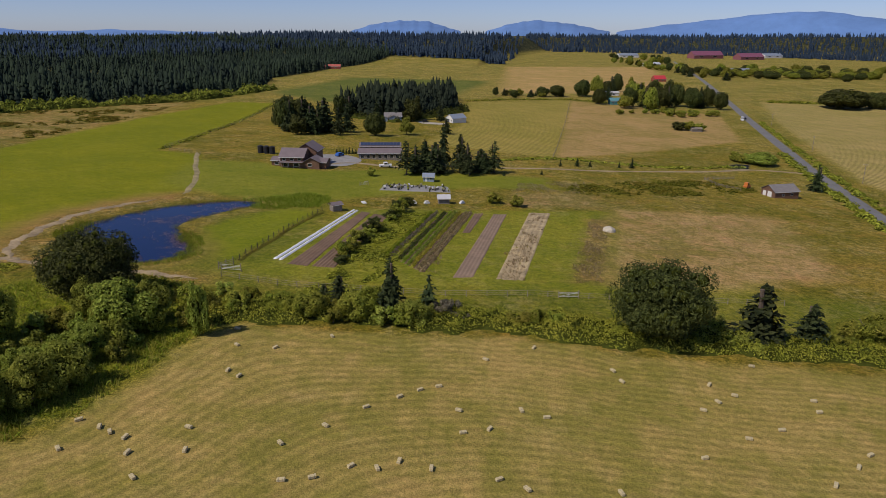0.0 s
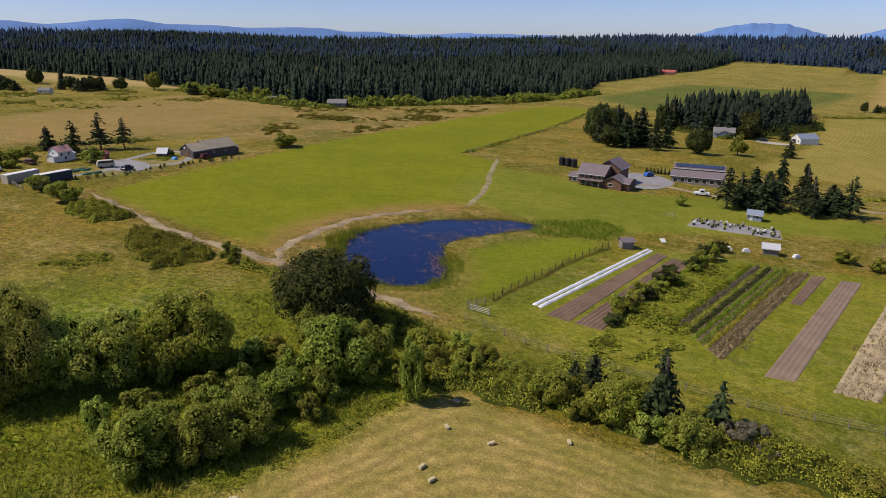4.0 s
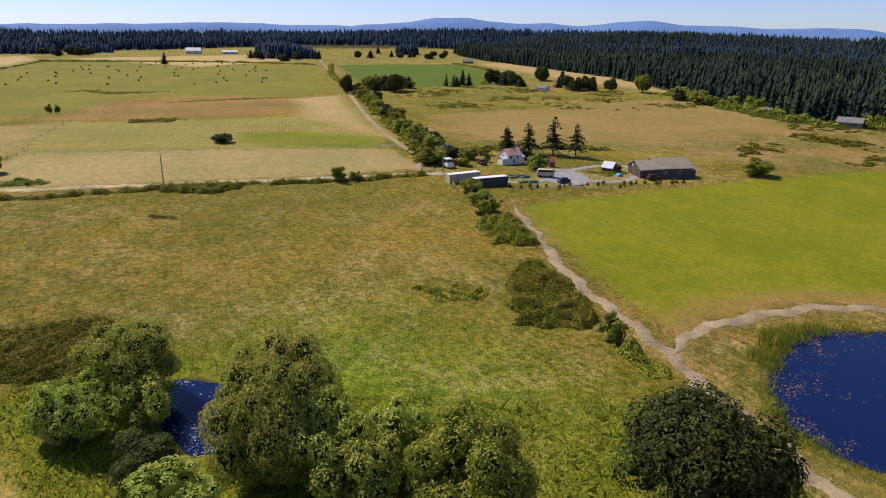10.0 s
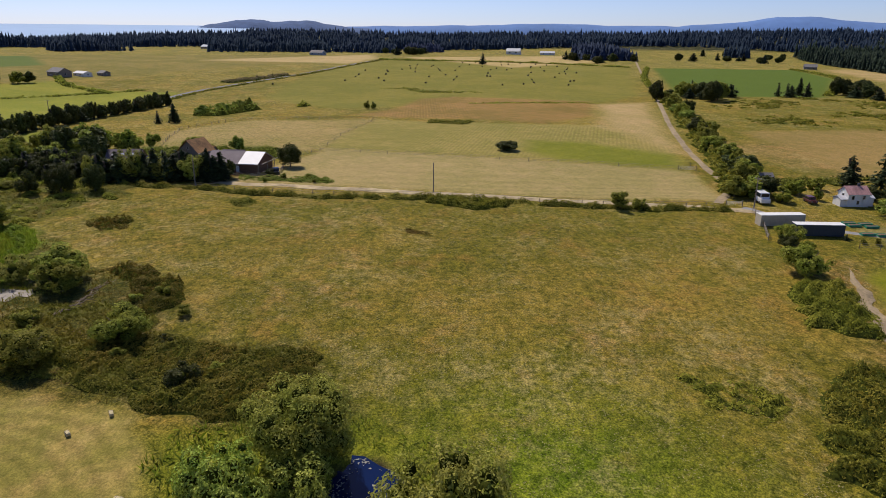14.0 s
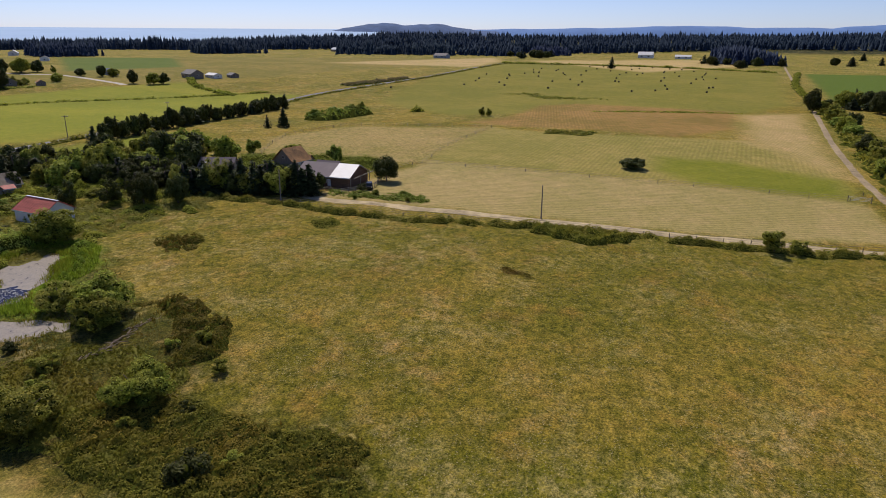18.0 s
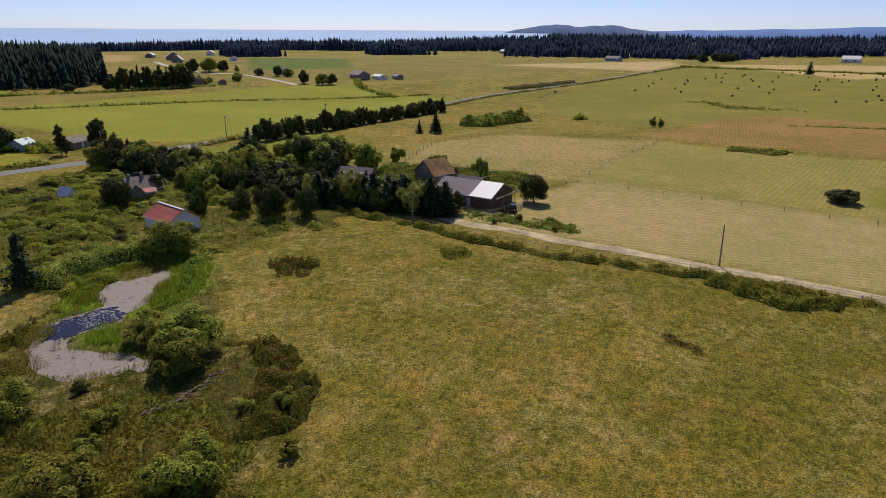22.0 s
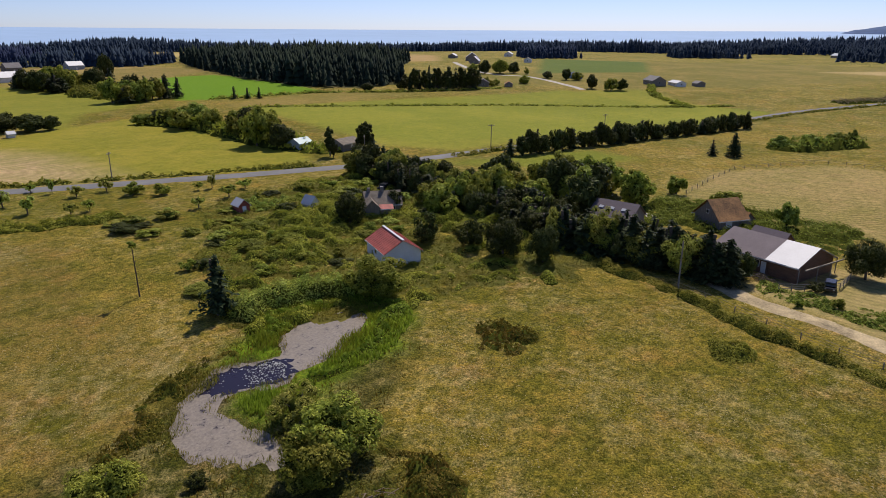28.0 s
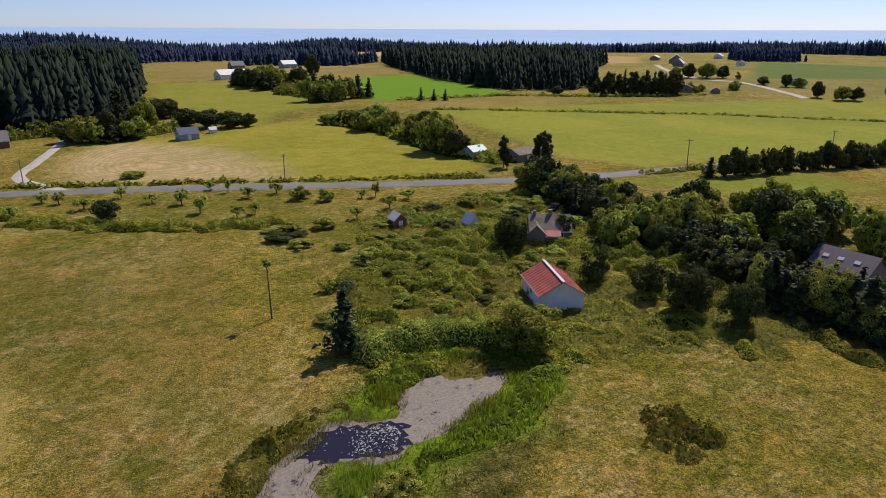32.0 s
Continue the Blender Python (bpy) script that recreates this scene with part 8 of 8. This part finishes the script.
for i, (x, y) in enumerate(((-77.8, 286.2), (-75.2, 285.8), (-72.6, 285.2))):
    e = empty("water_tank", x, y)
    part("body", rod(bmesh.new(), (0, 0, -0.3), (0, 0, 3.0), 1.2, 1.2, 20), BLACK_TANK, e)
    part("dome", rod(bmesh.new(), (0, 0, 3.0), (0, 0, 3.35), 1.2, 0.4, 20), BLACK_TANK, e)
    for z in (0.6, 1.2, 1.8, 2.4):
        part("hoop", rod(bmesh.new(), (0, 0, z), (0, 0, z + 0.1), 1.24, seg=20), BLACK_TANK, e)
    tagged(e, "tall black plastic water tank", "water tank", "water tanks")


def raised_bed(x, y, turn, w, l):
    e = empty("raised_bed", x, y, None, turn)
    for s in (-1, 1):
        part("plank", boxed(-w / 2, s * l / 2 - 0.05, 0, w / 2, s * l / 2 + 0.05, 0.5, bevel=0.01), GREEN_PAINT, e)
        part("plank", boxed(s * w / 2 - 0.05, -l / 2 + 0.06, 0, s * w / 2 + 0.05, l / 2 - 0.06, 0.5, bevel=0.01), GREEN_PAINT, e)
    part("soil", boxed(-w / 2 + 0.06, -l / 2 + 0.06, 0.05, w / 2 - 0.06, l / 2 - 0.06, 0.42), SOIL, e)
    tagged(e, "green-painted raised bed on dry grass", "raised bed", "raised beds")


for x, y in ((-195.6, 160.6), (-193.8, 161.0), (-195.3, 164.2), (-193.4, 164.6), (-187.4, 160.6), (-187.2, 163.8)):
    raised_bed(x, y, 5, 1.2, 2.8)
e = empty("tarpaulin_heap", -189.0, 195.5)
bm = bmesh.new()
bmesh.ops.create_icosphere(bm, subdivisions=2, radius=1.2)
for q in bm.verts:
    q.co.z = max(-0.2, q.co.z * 0.8) + 0.12 * math.sin(q.co.x * 5) * math.cos(q.co.y * 4)
part("tarpaulin", bm, TARP, e)
tagged(e, "blue tarpaulin over a heap in the yard", "tarpaulin")
for x, y, turn in ((-9, 202, 5), (-5, 203, 20), (6, 206, 40)):
    e = empty("crate_stack", x, y, None, turn)
    part("crate", boxed(-0.9, -0.5, 0, 0.9, 0.5, 0.45, bevel=0.03), PAINT_WHITE, e)
    part("crate", boxed(-0.6, -0.45, 0.46, 0.5, 0.45, 0.85, bevel=0.03), PAINT_WHITE, e)
    tagged(e, "stack of white crates by the packing shed", "crates", "white crates")
e = empty("covered_stack", 46.5, 181.5)
bm = bmesh.new()
bmesh.ops.create_icosphere(bm, subdivisions=2, radius=1.9)
for q in bm.verts:
    q.co.z = max(-0.2, q.co.z * 0.75) + 0.1 * math.sin(q.co.x * 4)
part("cover", bm, CREAM_STEEL, e)
tagged(e, "pale covered heap standing in the garden", "heap")
e = empty("bee_board", -24, 199, None, 20)
part("board", boxed(-0.6, -1.6, 0, 0.6, 1.6, 0.25, bevel=0.03), TRIM, e)
tagged(e, "pale board lying on the grass", "board")
e = empty("brush_pile", -221.5, 10.0)
for i in range(60):
    a, h = rng.uniform(0, 6.28), rng.uniform(0, 0.5)
    c = Vector((rng.normal() * 0.9, rng.normal() * 1.4, 0.15 + h))
    d = Vector((math.cos(a), math.sin(a), rng.normal() * 0.2)) * rng.uniform(0.5, 1.3)
    bm = bmesh.new()
    rod(bm, c - d, c + d, 0.05, 0.03, 4)
    part("branch", bm, BARK, e)
tagged(e, "heap of brown cut branches by the house", "brush pile")
e = empty("dead_wood", -138, 15.5, None, -8)
for i in range(46):
    u = -7 + 14 * i / 45
    c = Vector((u, rng.normal() * 0.35 + 0.8 * math.sin(u * 0.4), 0.1 + 0.15 * rng.random()))
    d = Vector((1, rng.normal() * 0.5, rng.normal() * 0.12)) * rng.uniform(0.4, 0.9)
    bm = bmesh.new()
    rod(bm, c - d, c + d, 0.07, 0.04, 5)
    part("branch", bm, DEADWOOD, e)
tagged(e, "line of pale broken driftwood across the marsh", "dead wood")

# young trees along the field edge
for i in range(22):
    t = i / 21
    plant("SHRUB" if i % 3 else "CONIFER", -181.5 + 5 * t + rng.normal() * 1.2, 154 + 56 * t, rng.uniform(1.0, 1.9), rng.uniform(0.5, 0.9), "knee-high sapling along the field edge", "field-edge saplings")
for i in range(14):
    t = i / 13
    plant("CONIFER", -47 + 18 * t, 297 + rng.normal() * 0.4, rng.uniform(2.2, 3.2), 0.9, "small conifer in the hedge behind the lodge", "lodge hedge")
for x, y, h in ((52, 296, 3), (60, 299, 4), (66, 300, 3), (80, 303, 3), (86, 304, 5), (40, 270, 2.2), (24, 262, 2)):
    plant("CONIFER", x, y, h, h * 0.35, "young conifer beside the farm lane", "lane saplings")
ribbon("lane", [(-46, 266), (-36, 272), (-20, 268), (-4, 276), (11, 280), (28, 282), (49, 287), (78, 292), (119, 308), (150, 322), (176, 318)], 3.0, DIRT, 0.05, "grassy farm lane to the road", "lane", rag=0.2)
sheet("gravel_yard", smooth_line([(-56, 287), (-43, 292), (-34, 280), (-38, 264), (-46, 262), (-50, 276)], 4, True), GRAVEL2, 0.08, "grey gravel forecourt of the lodge", "yard")
sheet("gravel_yard", smooth_line([(-200, 174.4), (-200.5, 183.6), (-190.4, 184.5), (-181.5, 178.5), (-182, 171), (-190.7, 169.4)], 4, True), GRAVEL2, 0.08, "pale gravel farm yard", "yard")
ribbon("drive", [(-199, 181), (-201, 189), (-204, 200), (-201.5, 207), (-193, 205.5), (-185.2, 198), (-182.8, 189), (-186, 180)], 2.6, GRAVEL2, 0.07, "gravel loop round a weedy grass island", "drive", rag=0.15)
ribbon("drive", [(-190, 172), (-187.5, 162), (-192, 152), (-199, 146), (-206, 141)], 2.6, GRAVEL2, 0.06, "pale gravel drive past the containers", "drive", rag=0.15)
sheet("gravel_yard", smooth_line([(-8, 448), (-16, 450), (-14, 440), (-2, 438), (3, 446)], 4, True), GRAVEL, 0.08, "pale gravel parking place by the garage", "yard")

# lilies on the ponds
def lilies(name, poly, n, material, label, seed):
    px, py = np.array(poly).T
    x, y = rng.uniform(px.min(), px.max(), n * 6), rng.uniform(py.min(), py.max(), n * 6)
    near = line_far(x, y, poly, True)
    keep = inside(x, y, poly) & (near > 0.4) & (wave(x, y, 6.0, seed) + 0.7 * wave(x, y, 1.6, seed + 2) + 0.55 * rng.normal(size=len(x)) > 0.45 + 0.11 * near)
    x, y = x[keep][:n], y[keep][:n]
    p = np.stack([x, y, land(x, y) - 0.08], 1)
    nr = np.stack([rng.normal(size=len(x)) * 0.05, rng.normal(size=len(x)) * 0.05, np.ones(len(x))], 1)
    v, f = quads_from(p, nr, 0.13 * rng.uniform(0.5, 1.5, len(x)), 1.1)
    tagged(new(name, col_mesh(name, v, f, material)), label, "lily pads", kind="stuff")


lilies("lily_pads", POND_BIG, 6500, LILY_RED, "reddish-brown lily pads floating on the pond", 2.0)
lilies("lily_pads", POND_DARK, 700, LILY_GREY, "pale lily pads along the small pond's edge", 4.0)
OPEN_WATER = smooth_line([(-148.6, -12.6), (-147.4, -9.6), (-145, -8.2), (-142.6, -9.3), (-139.4, -9.6), (-137.2, -11), (-137.4, -13), (-140, -15), (-144, -14.6), (-147, -13.8)], 6, True)
OPEN_WATER = [(x + 0.7 * float(wave(x, y, 0.5, 1.0)) + 0.5 * float(wave(x, y, 0.22, 4.0)), y + 0.7 * float(wave(x, y, 0.5, 2.0))) for x, y in OPEN_WATER]
sheet("open_water", OPEN_WATER, POND_MUD, -0.085, "dark open patch of water between algae", "water")
lilies("algae_mat", OPEN_WATER, 420, LILY_GREY, "pale flecks of algae drifting on open water", 7.0)

# far hedges, clumps and rows of trees
def clump(n, x, y, sx, sy, kinds, h, r, label, group=""):
    for i in range(n):
        plant(kinds[i % len(kinds)], x + rng.normal() * sx, y + rng.normal() * sy, h * rng.uniform(0.75, 1.2), r * rng.uniform(0.8, 1.25), label, group)


for i in range(24):
    plant(("POPLAR", "CONIFER")[i % 3 == 1], -360 - 50 * i / 23 + rng.normal(), -285 + 9 * i / 23 + rng.normal(), rng.uniform(11, 16), rng.uniform(2.8, 3.8), "tall dark tree in a close row", "cypress row")
clump(9, -203, -405, 9, 9, ("BROAD", "DARK", "CONIFER"), 11, 6, "dark tree by the far farmhouse")
clump(8, -208, -312, 6, 5, ("BROAD", "BRIGHT", "CONIFER"), 11, 5.5, "leafy tree beside the side road")
clump(10, -188, -440, 14, 22, ("BROAD", "DARK", "CONIFER"), 11, 6, "tree round the white-roofed farmhouse")
clump(9, -204, -205, 6, 10, ("BRIGHT", "BROAD"), 7, 5, "leafy bush along the field edge")
clump(6, -212, -160, 3, 10, ("BROAD", "DARK"), 9, 5, "leafy tree along the field edge")
clump(9, -104, -232, 5, 9, ("BROAD", "DARK", "CONIFER"), 9, 4.5, "leafy tree at the forest's foot")
clump(9, -480, 215, 10, 8, ("DARK", "CONIFER", "BROAD"), 8, 5, "dark tree at the green field's corner")
clump(3, -503, 280, 2, 8, ("CONIFER",), 10, 3.5, "dark conifer at the green field's edge")
clump(7, -525, 332, 10, 9, ("DARK", "CONIFER"), 9, 5.5, "dark tree at the green field's edge")
clump(8, -470, 375, 14, 14, ("DARK", "CONIFER"), 9, 5, "dark tree beyond the wet meadow")
clump(10, -360, 405, 26, 8, ("BROAD", "CONIFER", "BRIGHT"), 8, 5, "tree in front of the forest")
clump(12, -1000, 250, 30, 40, ("DARK", "CONIFER"), 11, 6, "dark tree in the far belt")
clump(12, -1080, -25, 40, 25, ("DARK", "CONIFER"), 11, 6, "dark tree in the far belt")
clump(14, -1100, 440, 60, 50, ("DARK", "CONIFER"), 11, 6, "dark tree in the far belt")
plant("CONIFER", -811, 78, 13, 5, "lone dark conifer in the open field")
plant("SHRUB", -400, 17, 4.5, 2.0, "small wind-bent tree in the field")
plant("SHRUB", -398, 21, 4.0, 1.8, "small wind-bent tree in the field")
clump(12, -415, -290, 40, 4, ("DARK", "BROAD"), 5, 3.5, "bush along the far field edge")
clump(10, 70, 690, 16, 5, ("CONIFER", "SHRUB", "DARK"), 7, 3.5, "small tree in the field-edge row")
clump(12, 178, 560, 18, 10, ("SHRUB",), 4, 3.2, "low fruit tree on the roadside lawn")
clump(8, -20, 455, 26, 5, ("CONIFER", "DARK"), 13, 5, "dark conifer round the blue-grey house")
clump(7, 160, 345, 5, 4, ("BRIGHT", "SHRUB", "BROAD"), 4.5, 3.5, "leafy bush round the small pond")
clump(26, 560, 1130, 60, 40, ("DARK", "BROAD"), 11, 9, "dark roadside woodland tree")
clump(26, 720, 1250, 90, 70, ("DARK", "BROAD"), 12, 10, "dark roadside woodland tree")
clump(24, 420, 1180, 25, 90, ("DARK", "BROAD", "CONIFER"), 12, 7, "dark tree along the village road")
clump(14, 480, 1650, 30, 120, ("DARK", "BROAD"), 14, 9, "dark tree along the village road")
clump(5, 402, 662, 22, 3, ("DARK",), 14, 9, "dark rounded tree beside the mown field")
for line, w, h, text in (
    ([(-244, -252), (-302, -228), (-384, -206), (-449, -176), (-500, -150)], 3.0, 1.0, "thin dark fence-line hedge between fields"),
    ([(-241, -294), (-308, -295), (-355, -279), (-430, -275)], 4.0, 1.2, "rough dark field margin"),
    ([(-85, -161), (-127, -144), (-169, -128), (-207, -115)], 3.0, 1.0, "low dark roadside hedge"),
    ([(-250, -104), (-300, -107), (-400, -108), (-470, -114), (-530, -106), (-662, -61), (-870, -37)], 3.0, 1.0, "weedy roadside verge"),
    ([(-222, -128), (-212, -150), (-208, -176), (-203, -205), (-190, -226)], 9.0, 3.5, "tall leafy hedge beside the field"),
    ([(-545, -240), (-500, -205), (-470, -160)], 6.0, 1.5, "dark scrub round the farm"),
    ([(-424, 70), (-430, 142)], 4.0, 0.5, "thin field margin"),
    ([(-833, 262), (-640, 215), (-500, 192)], 5.0, 1.6, "low hedge of the green field"),
    ([(-880, 440), (-713, 412), (-520, 310)], 6.0, 1.6, "low hedge behind the green field"),
    ([(-119, 284), (-122, 400), (-130, 530)], 3.0, 0.8, "grassy field margin"),
    ([(-860, -45), (-880, 120), (-830, 242)], 6.0, 1.5, "dark hedge at the far field's end"),
    ([(10, 290), (54, 318), (100, 312), (150, 330)], 3.0, 0.9, "rough margin below the dry field"),
    ([(-290, 393), (-340, 408), (-420, 434)], 5.0, 1.4, "rough margin below the forest"),
    ([(160, 640), (120, 662), (60, 640), (20, 612)], 4.0, 1.4, "dark hedge behind the mown field"),
    ([(330, 700), (460, 700), (640, 720)], 8.0, 2.0, "dark hedge across the far mown field"),
):
    thicket("hedge", band_poly(line, w), h, LEAF_BRAMBLE, text, "hedge", leaf=0.45, dense=1.6, cell=1.6, seed=w * 3 + h, patchy=0.08, warp=0.45)
thicket("bushes", [(-364, -50), (-403, -40), (-404, -52), (-366, -62)], 3.0, LEAF_BRIGHT, "bright green willow thicket in the dry field", "shrubs", seed=3.3, cell=1.6, leaf=0.4, dense=1.6)
thicket("bushes", [(-524, 6), (-536, 22), (-510, 44), (-498, 72), (-484, 78), (-488, 43)], 0.9, LEAF_ROUGH, "rushy hollow in the open field", "rushes", seed=8.3, cell=1.6, leaf=0.4, dense=2.0, patchy=0.7, size=3.0)
thicket("bushes", [(-412, -26), (-418, -16), (-424, -24)], 2.0, LEAF_BRAMBLE, "low bush island in the field", "shrubs", seed=4.3, cell=1.2, leaf=0.4, dense=1.6)
thicket("bushes", [(-345, 52), (-336, 56), (-336, 74), (-344, 72)], 0.8, LEAF_ROUGH, "green rush patch in the mown field", "rushes", seed=5.3, cell=1.2, leaf=0.4, dense=1.6)
thicket("bushes", [(-182, -80), (-172, -79), (-174, -88), (-184, -86)], 1.2, LEAF_WILLOW, "patch of pale-leaved thistles by the sheds", "weeds", seed=6.3)


# ---- garden: dry beds, weeds and the row of bushes ----
for poly, text in (
    ([(11.5, 133.5), (16.8, 134), (32.5, 199), (26.6, 198)], "tall dead straw-coloured crop standing in the bed"),
    ([(27.5, 134.5), (33.8, 135), (50.5, 197), (44, 194)], "thin dry weeds standing in the bed"),
    ([(-5, 136), (-1.5, 135), (6, 192), (2.5, 192)], "dry weeds beside the vegetable rows"),
    ([(24, 228), (49, 234), (55, 258), (28, 247)], "dry weeds on the plot above the beds"),
):
    blades("dry_weeds", poly, 0.75, LEAF_STALK, text, "weeds", per=9.0, width=0.10, lean=0.35, patchy=0.75, seed=poly[0][0])
tufts("dry_grass", [(54, 220), (94, 258), (100, 200), (70, 150), (37, 138), (30, 160)], LEAF_STALK, "dry reddish grass tufts above the hedge", 6.0, 0.07, 5.0, 0.2)
for i in range(15):
    t = i / 14
    plant(("DARK", "SHRUB", "DARK", "BROAD")[i % 4], -11 - 12 * t + 0.8 * rng.normal(), 198 - 58 * t + 1.2 * rng.normal(), rng.uniform(2.0, 4.2), rng.uniform(1.5, 2.6), "round dark bush in the garden row", "garden bushes")
for x, y, h in ((-48, 102, 4.5), (-42, 102, 3.5), (-41, 107, 4.0), (-49, 93, 3.5), (-55, 106, 4.5), (-68, 115, 3.5), (-51, 110, 3.5), (-40, 115, 3.0), (-35, 113, 3.2), (-61, 97, 4.0), (-45, 112, 3.2), (-58, 112, 3.0)):
    plant(("WILLOW", "BROAD", "SHRUB")[int(h * 10) % 3], x, y, h, h * 0.75, "leafy bush at the marsh's edge", "marsh edge bushes")

# grass over the tracks' edges
for line, w, per in (
    ([(-166, 146), (-150, 141), (-136, 137), (-115, 132), (-101, 131), (-89, 130), (-80, 128), (-69, 127.5), (-57, 125.5), (-48, 124)], 4.4, 10.0),
    ([(-88, 130), (-93, 138), (-95, 152), (-94, 168), (-89, 180), (-82, 190)], 4.6, 9.0),
    ([(-218, 0), (-213, 10), (-211, 33), (-209, 60), (-206, 100), (-205, 125), (-203, 141), (-196, 152)], 6.0, 6.0),
):
    tufts("grass_edge", band_poly(line, w), LEAF_TUFT, "dry grass over the track's ragged edges", per, 0.07, w, 0.2)
    blades("grass_edge", band_poly(line, w), 0.25, LEAF_ROUGH, "short grass over the track's edges", "grass", per=per * 0.5, width=0.25, lean=0.5, patchy=0.9, seed=w)

# pine screen and weeds round the long house
for i in range(38):
    t = i / 37
    plant(("CONIFER", "DARK", "CONIFER")[i % 3], -211.5 + 1.2 * rng.normal(), -94 + 84 * t, rng.uniform(4.6, 7.0), rng.uniform(2.3, 3.3), "dark pine in the dense row beside the drive", "drive pines")
plant("BROAD", -168.5, -23.0, 4.6, 4.4, "big rounded bush beside the algae pond")
for i in range(14):
    t = i / 13
    plant(("CONIFER", "DARK", "CONIFER")[i % 3], -218.5 + 1.4 * rng.normal(), -14 + 23 * t, rng.uniform(5.0, 7.6), rng.uniform(2.2, 3.2), "dark pine in the screen before the long house", "house screen")
thicket("weeds", [(-222, 11), (-216, 13), (-214.5, 36), (-218, 39), (-224, 32), (-221, 22)], 0.8, LEAF_BRIGHT, "weedy green yard edge beside the long house", "weeds", patchy=0.25, seed=41.0, size=1.4)
thicket("weeds", band_poly([(-238, 152), (-236, 166), (-241, 190), (-234, 205), (-231, 222)], 7.0), 1.0, LEAF_BRIGHT, "lush green weeds along the brown field's edge", "weeds", patchy=0.15, seed=42.0, cell=1.2, leaf=0.25, dense=5.0)
thicket("island", [(-194, 188), (-190, 191), (-189, 198), (-193, 201), (-198, 198), (-198, 191)], 0.6, LEAF_ROUGH, "weedy grass island round the shed in the yard", "weeds", patchy=0.2, seed=43.0, size=1.4)
for x, y, h in ((-219, 24, 1.6), (-215, 20, 1.2), (-223, 19, 2.0), (-221, 30, 1.5), (-216, 33, 1.2), (-226, 152, 3.5), (-222, 160, 4.0), (-219, 178, 3.8), (-212, 180, 3.5), (-228, 168, 3.6), (-196, 200, 2.0), (-180, 141, 4.2), (-176, 139, 3.2), (-172, 141, 3.0)):
    plant(("SHRUB", "BROAD", "DARK")[int(h * 10) % 3], x, y, h, h * 0.75, "leafy bush beside the farm buildings", "yard bushes")

# trees round the far farms and along the village road
for n, x, y, sx, sy, kinds, h, r, text in (
    (14, -183, -437, 17, 12, ("BROAD", "DARK", "CONIFER"), 10, 5.5, "dark tree by the white-roofed farm"),
    (12, -212, -320, 9, 6, ("BROAD", "CONIFER", "DARK"), 11, 4.5, "tree beside the bright green field"),
    (2, -243, -526, 3, 3, ("DARK",), 15, 6, "big dark tree by the far barn"),
    (26, 560, 1120, 55, 22, ("DARK", "BROAD"), 10, 9, "dense dark roadside woodland tree"),
    (26, 690, 1150, 60, 30, ("DARK", "BROAD"), 11, 9, "dense dark roadside woodland tree"),
    (18, 400, 1420, 12, 90, ("BRIGHT", "BROAD", "POPLAR"), 13, 6, "leafy tree along the village road"),
):
    clump(n, x, y, sx, sy, kinds, h, r, text, "far farm trees")
thicket("brush", [(-190, -356), (-202, -332), (-223, -433), (-210, -460), (-196, -420)], 3.0, LEAF_BROAD, "green brush beside the side road", "brush", seed=51.0, cell=2.0, leaf=0.45, dense=1.6, size=4.0)
thicket("brush", band_poly([(-556, -116), (-582, -101), (-615, -84)], 10.0), 1.6, LEAF_STALK, "brown brush heap beside the far road", "brush heap", seed=52.0, cell=1.6, leaf=0.4, dense=1.6)
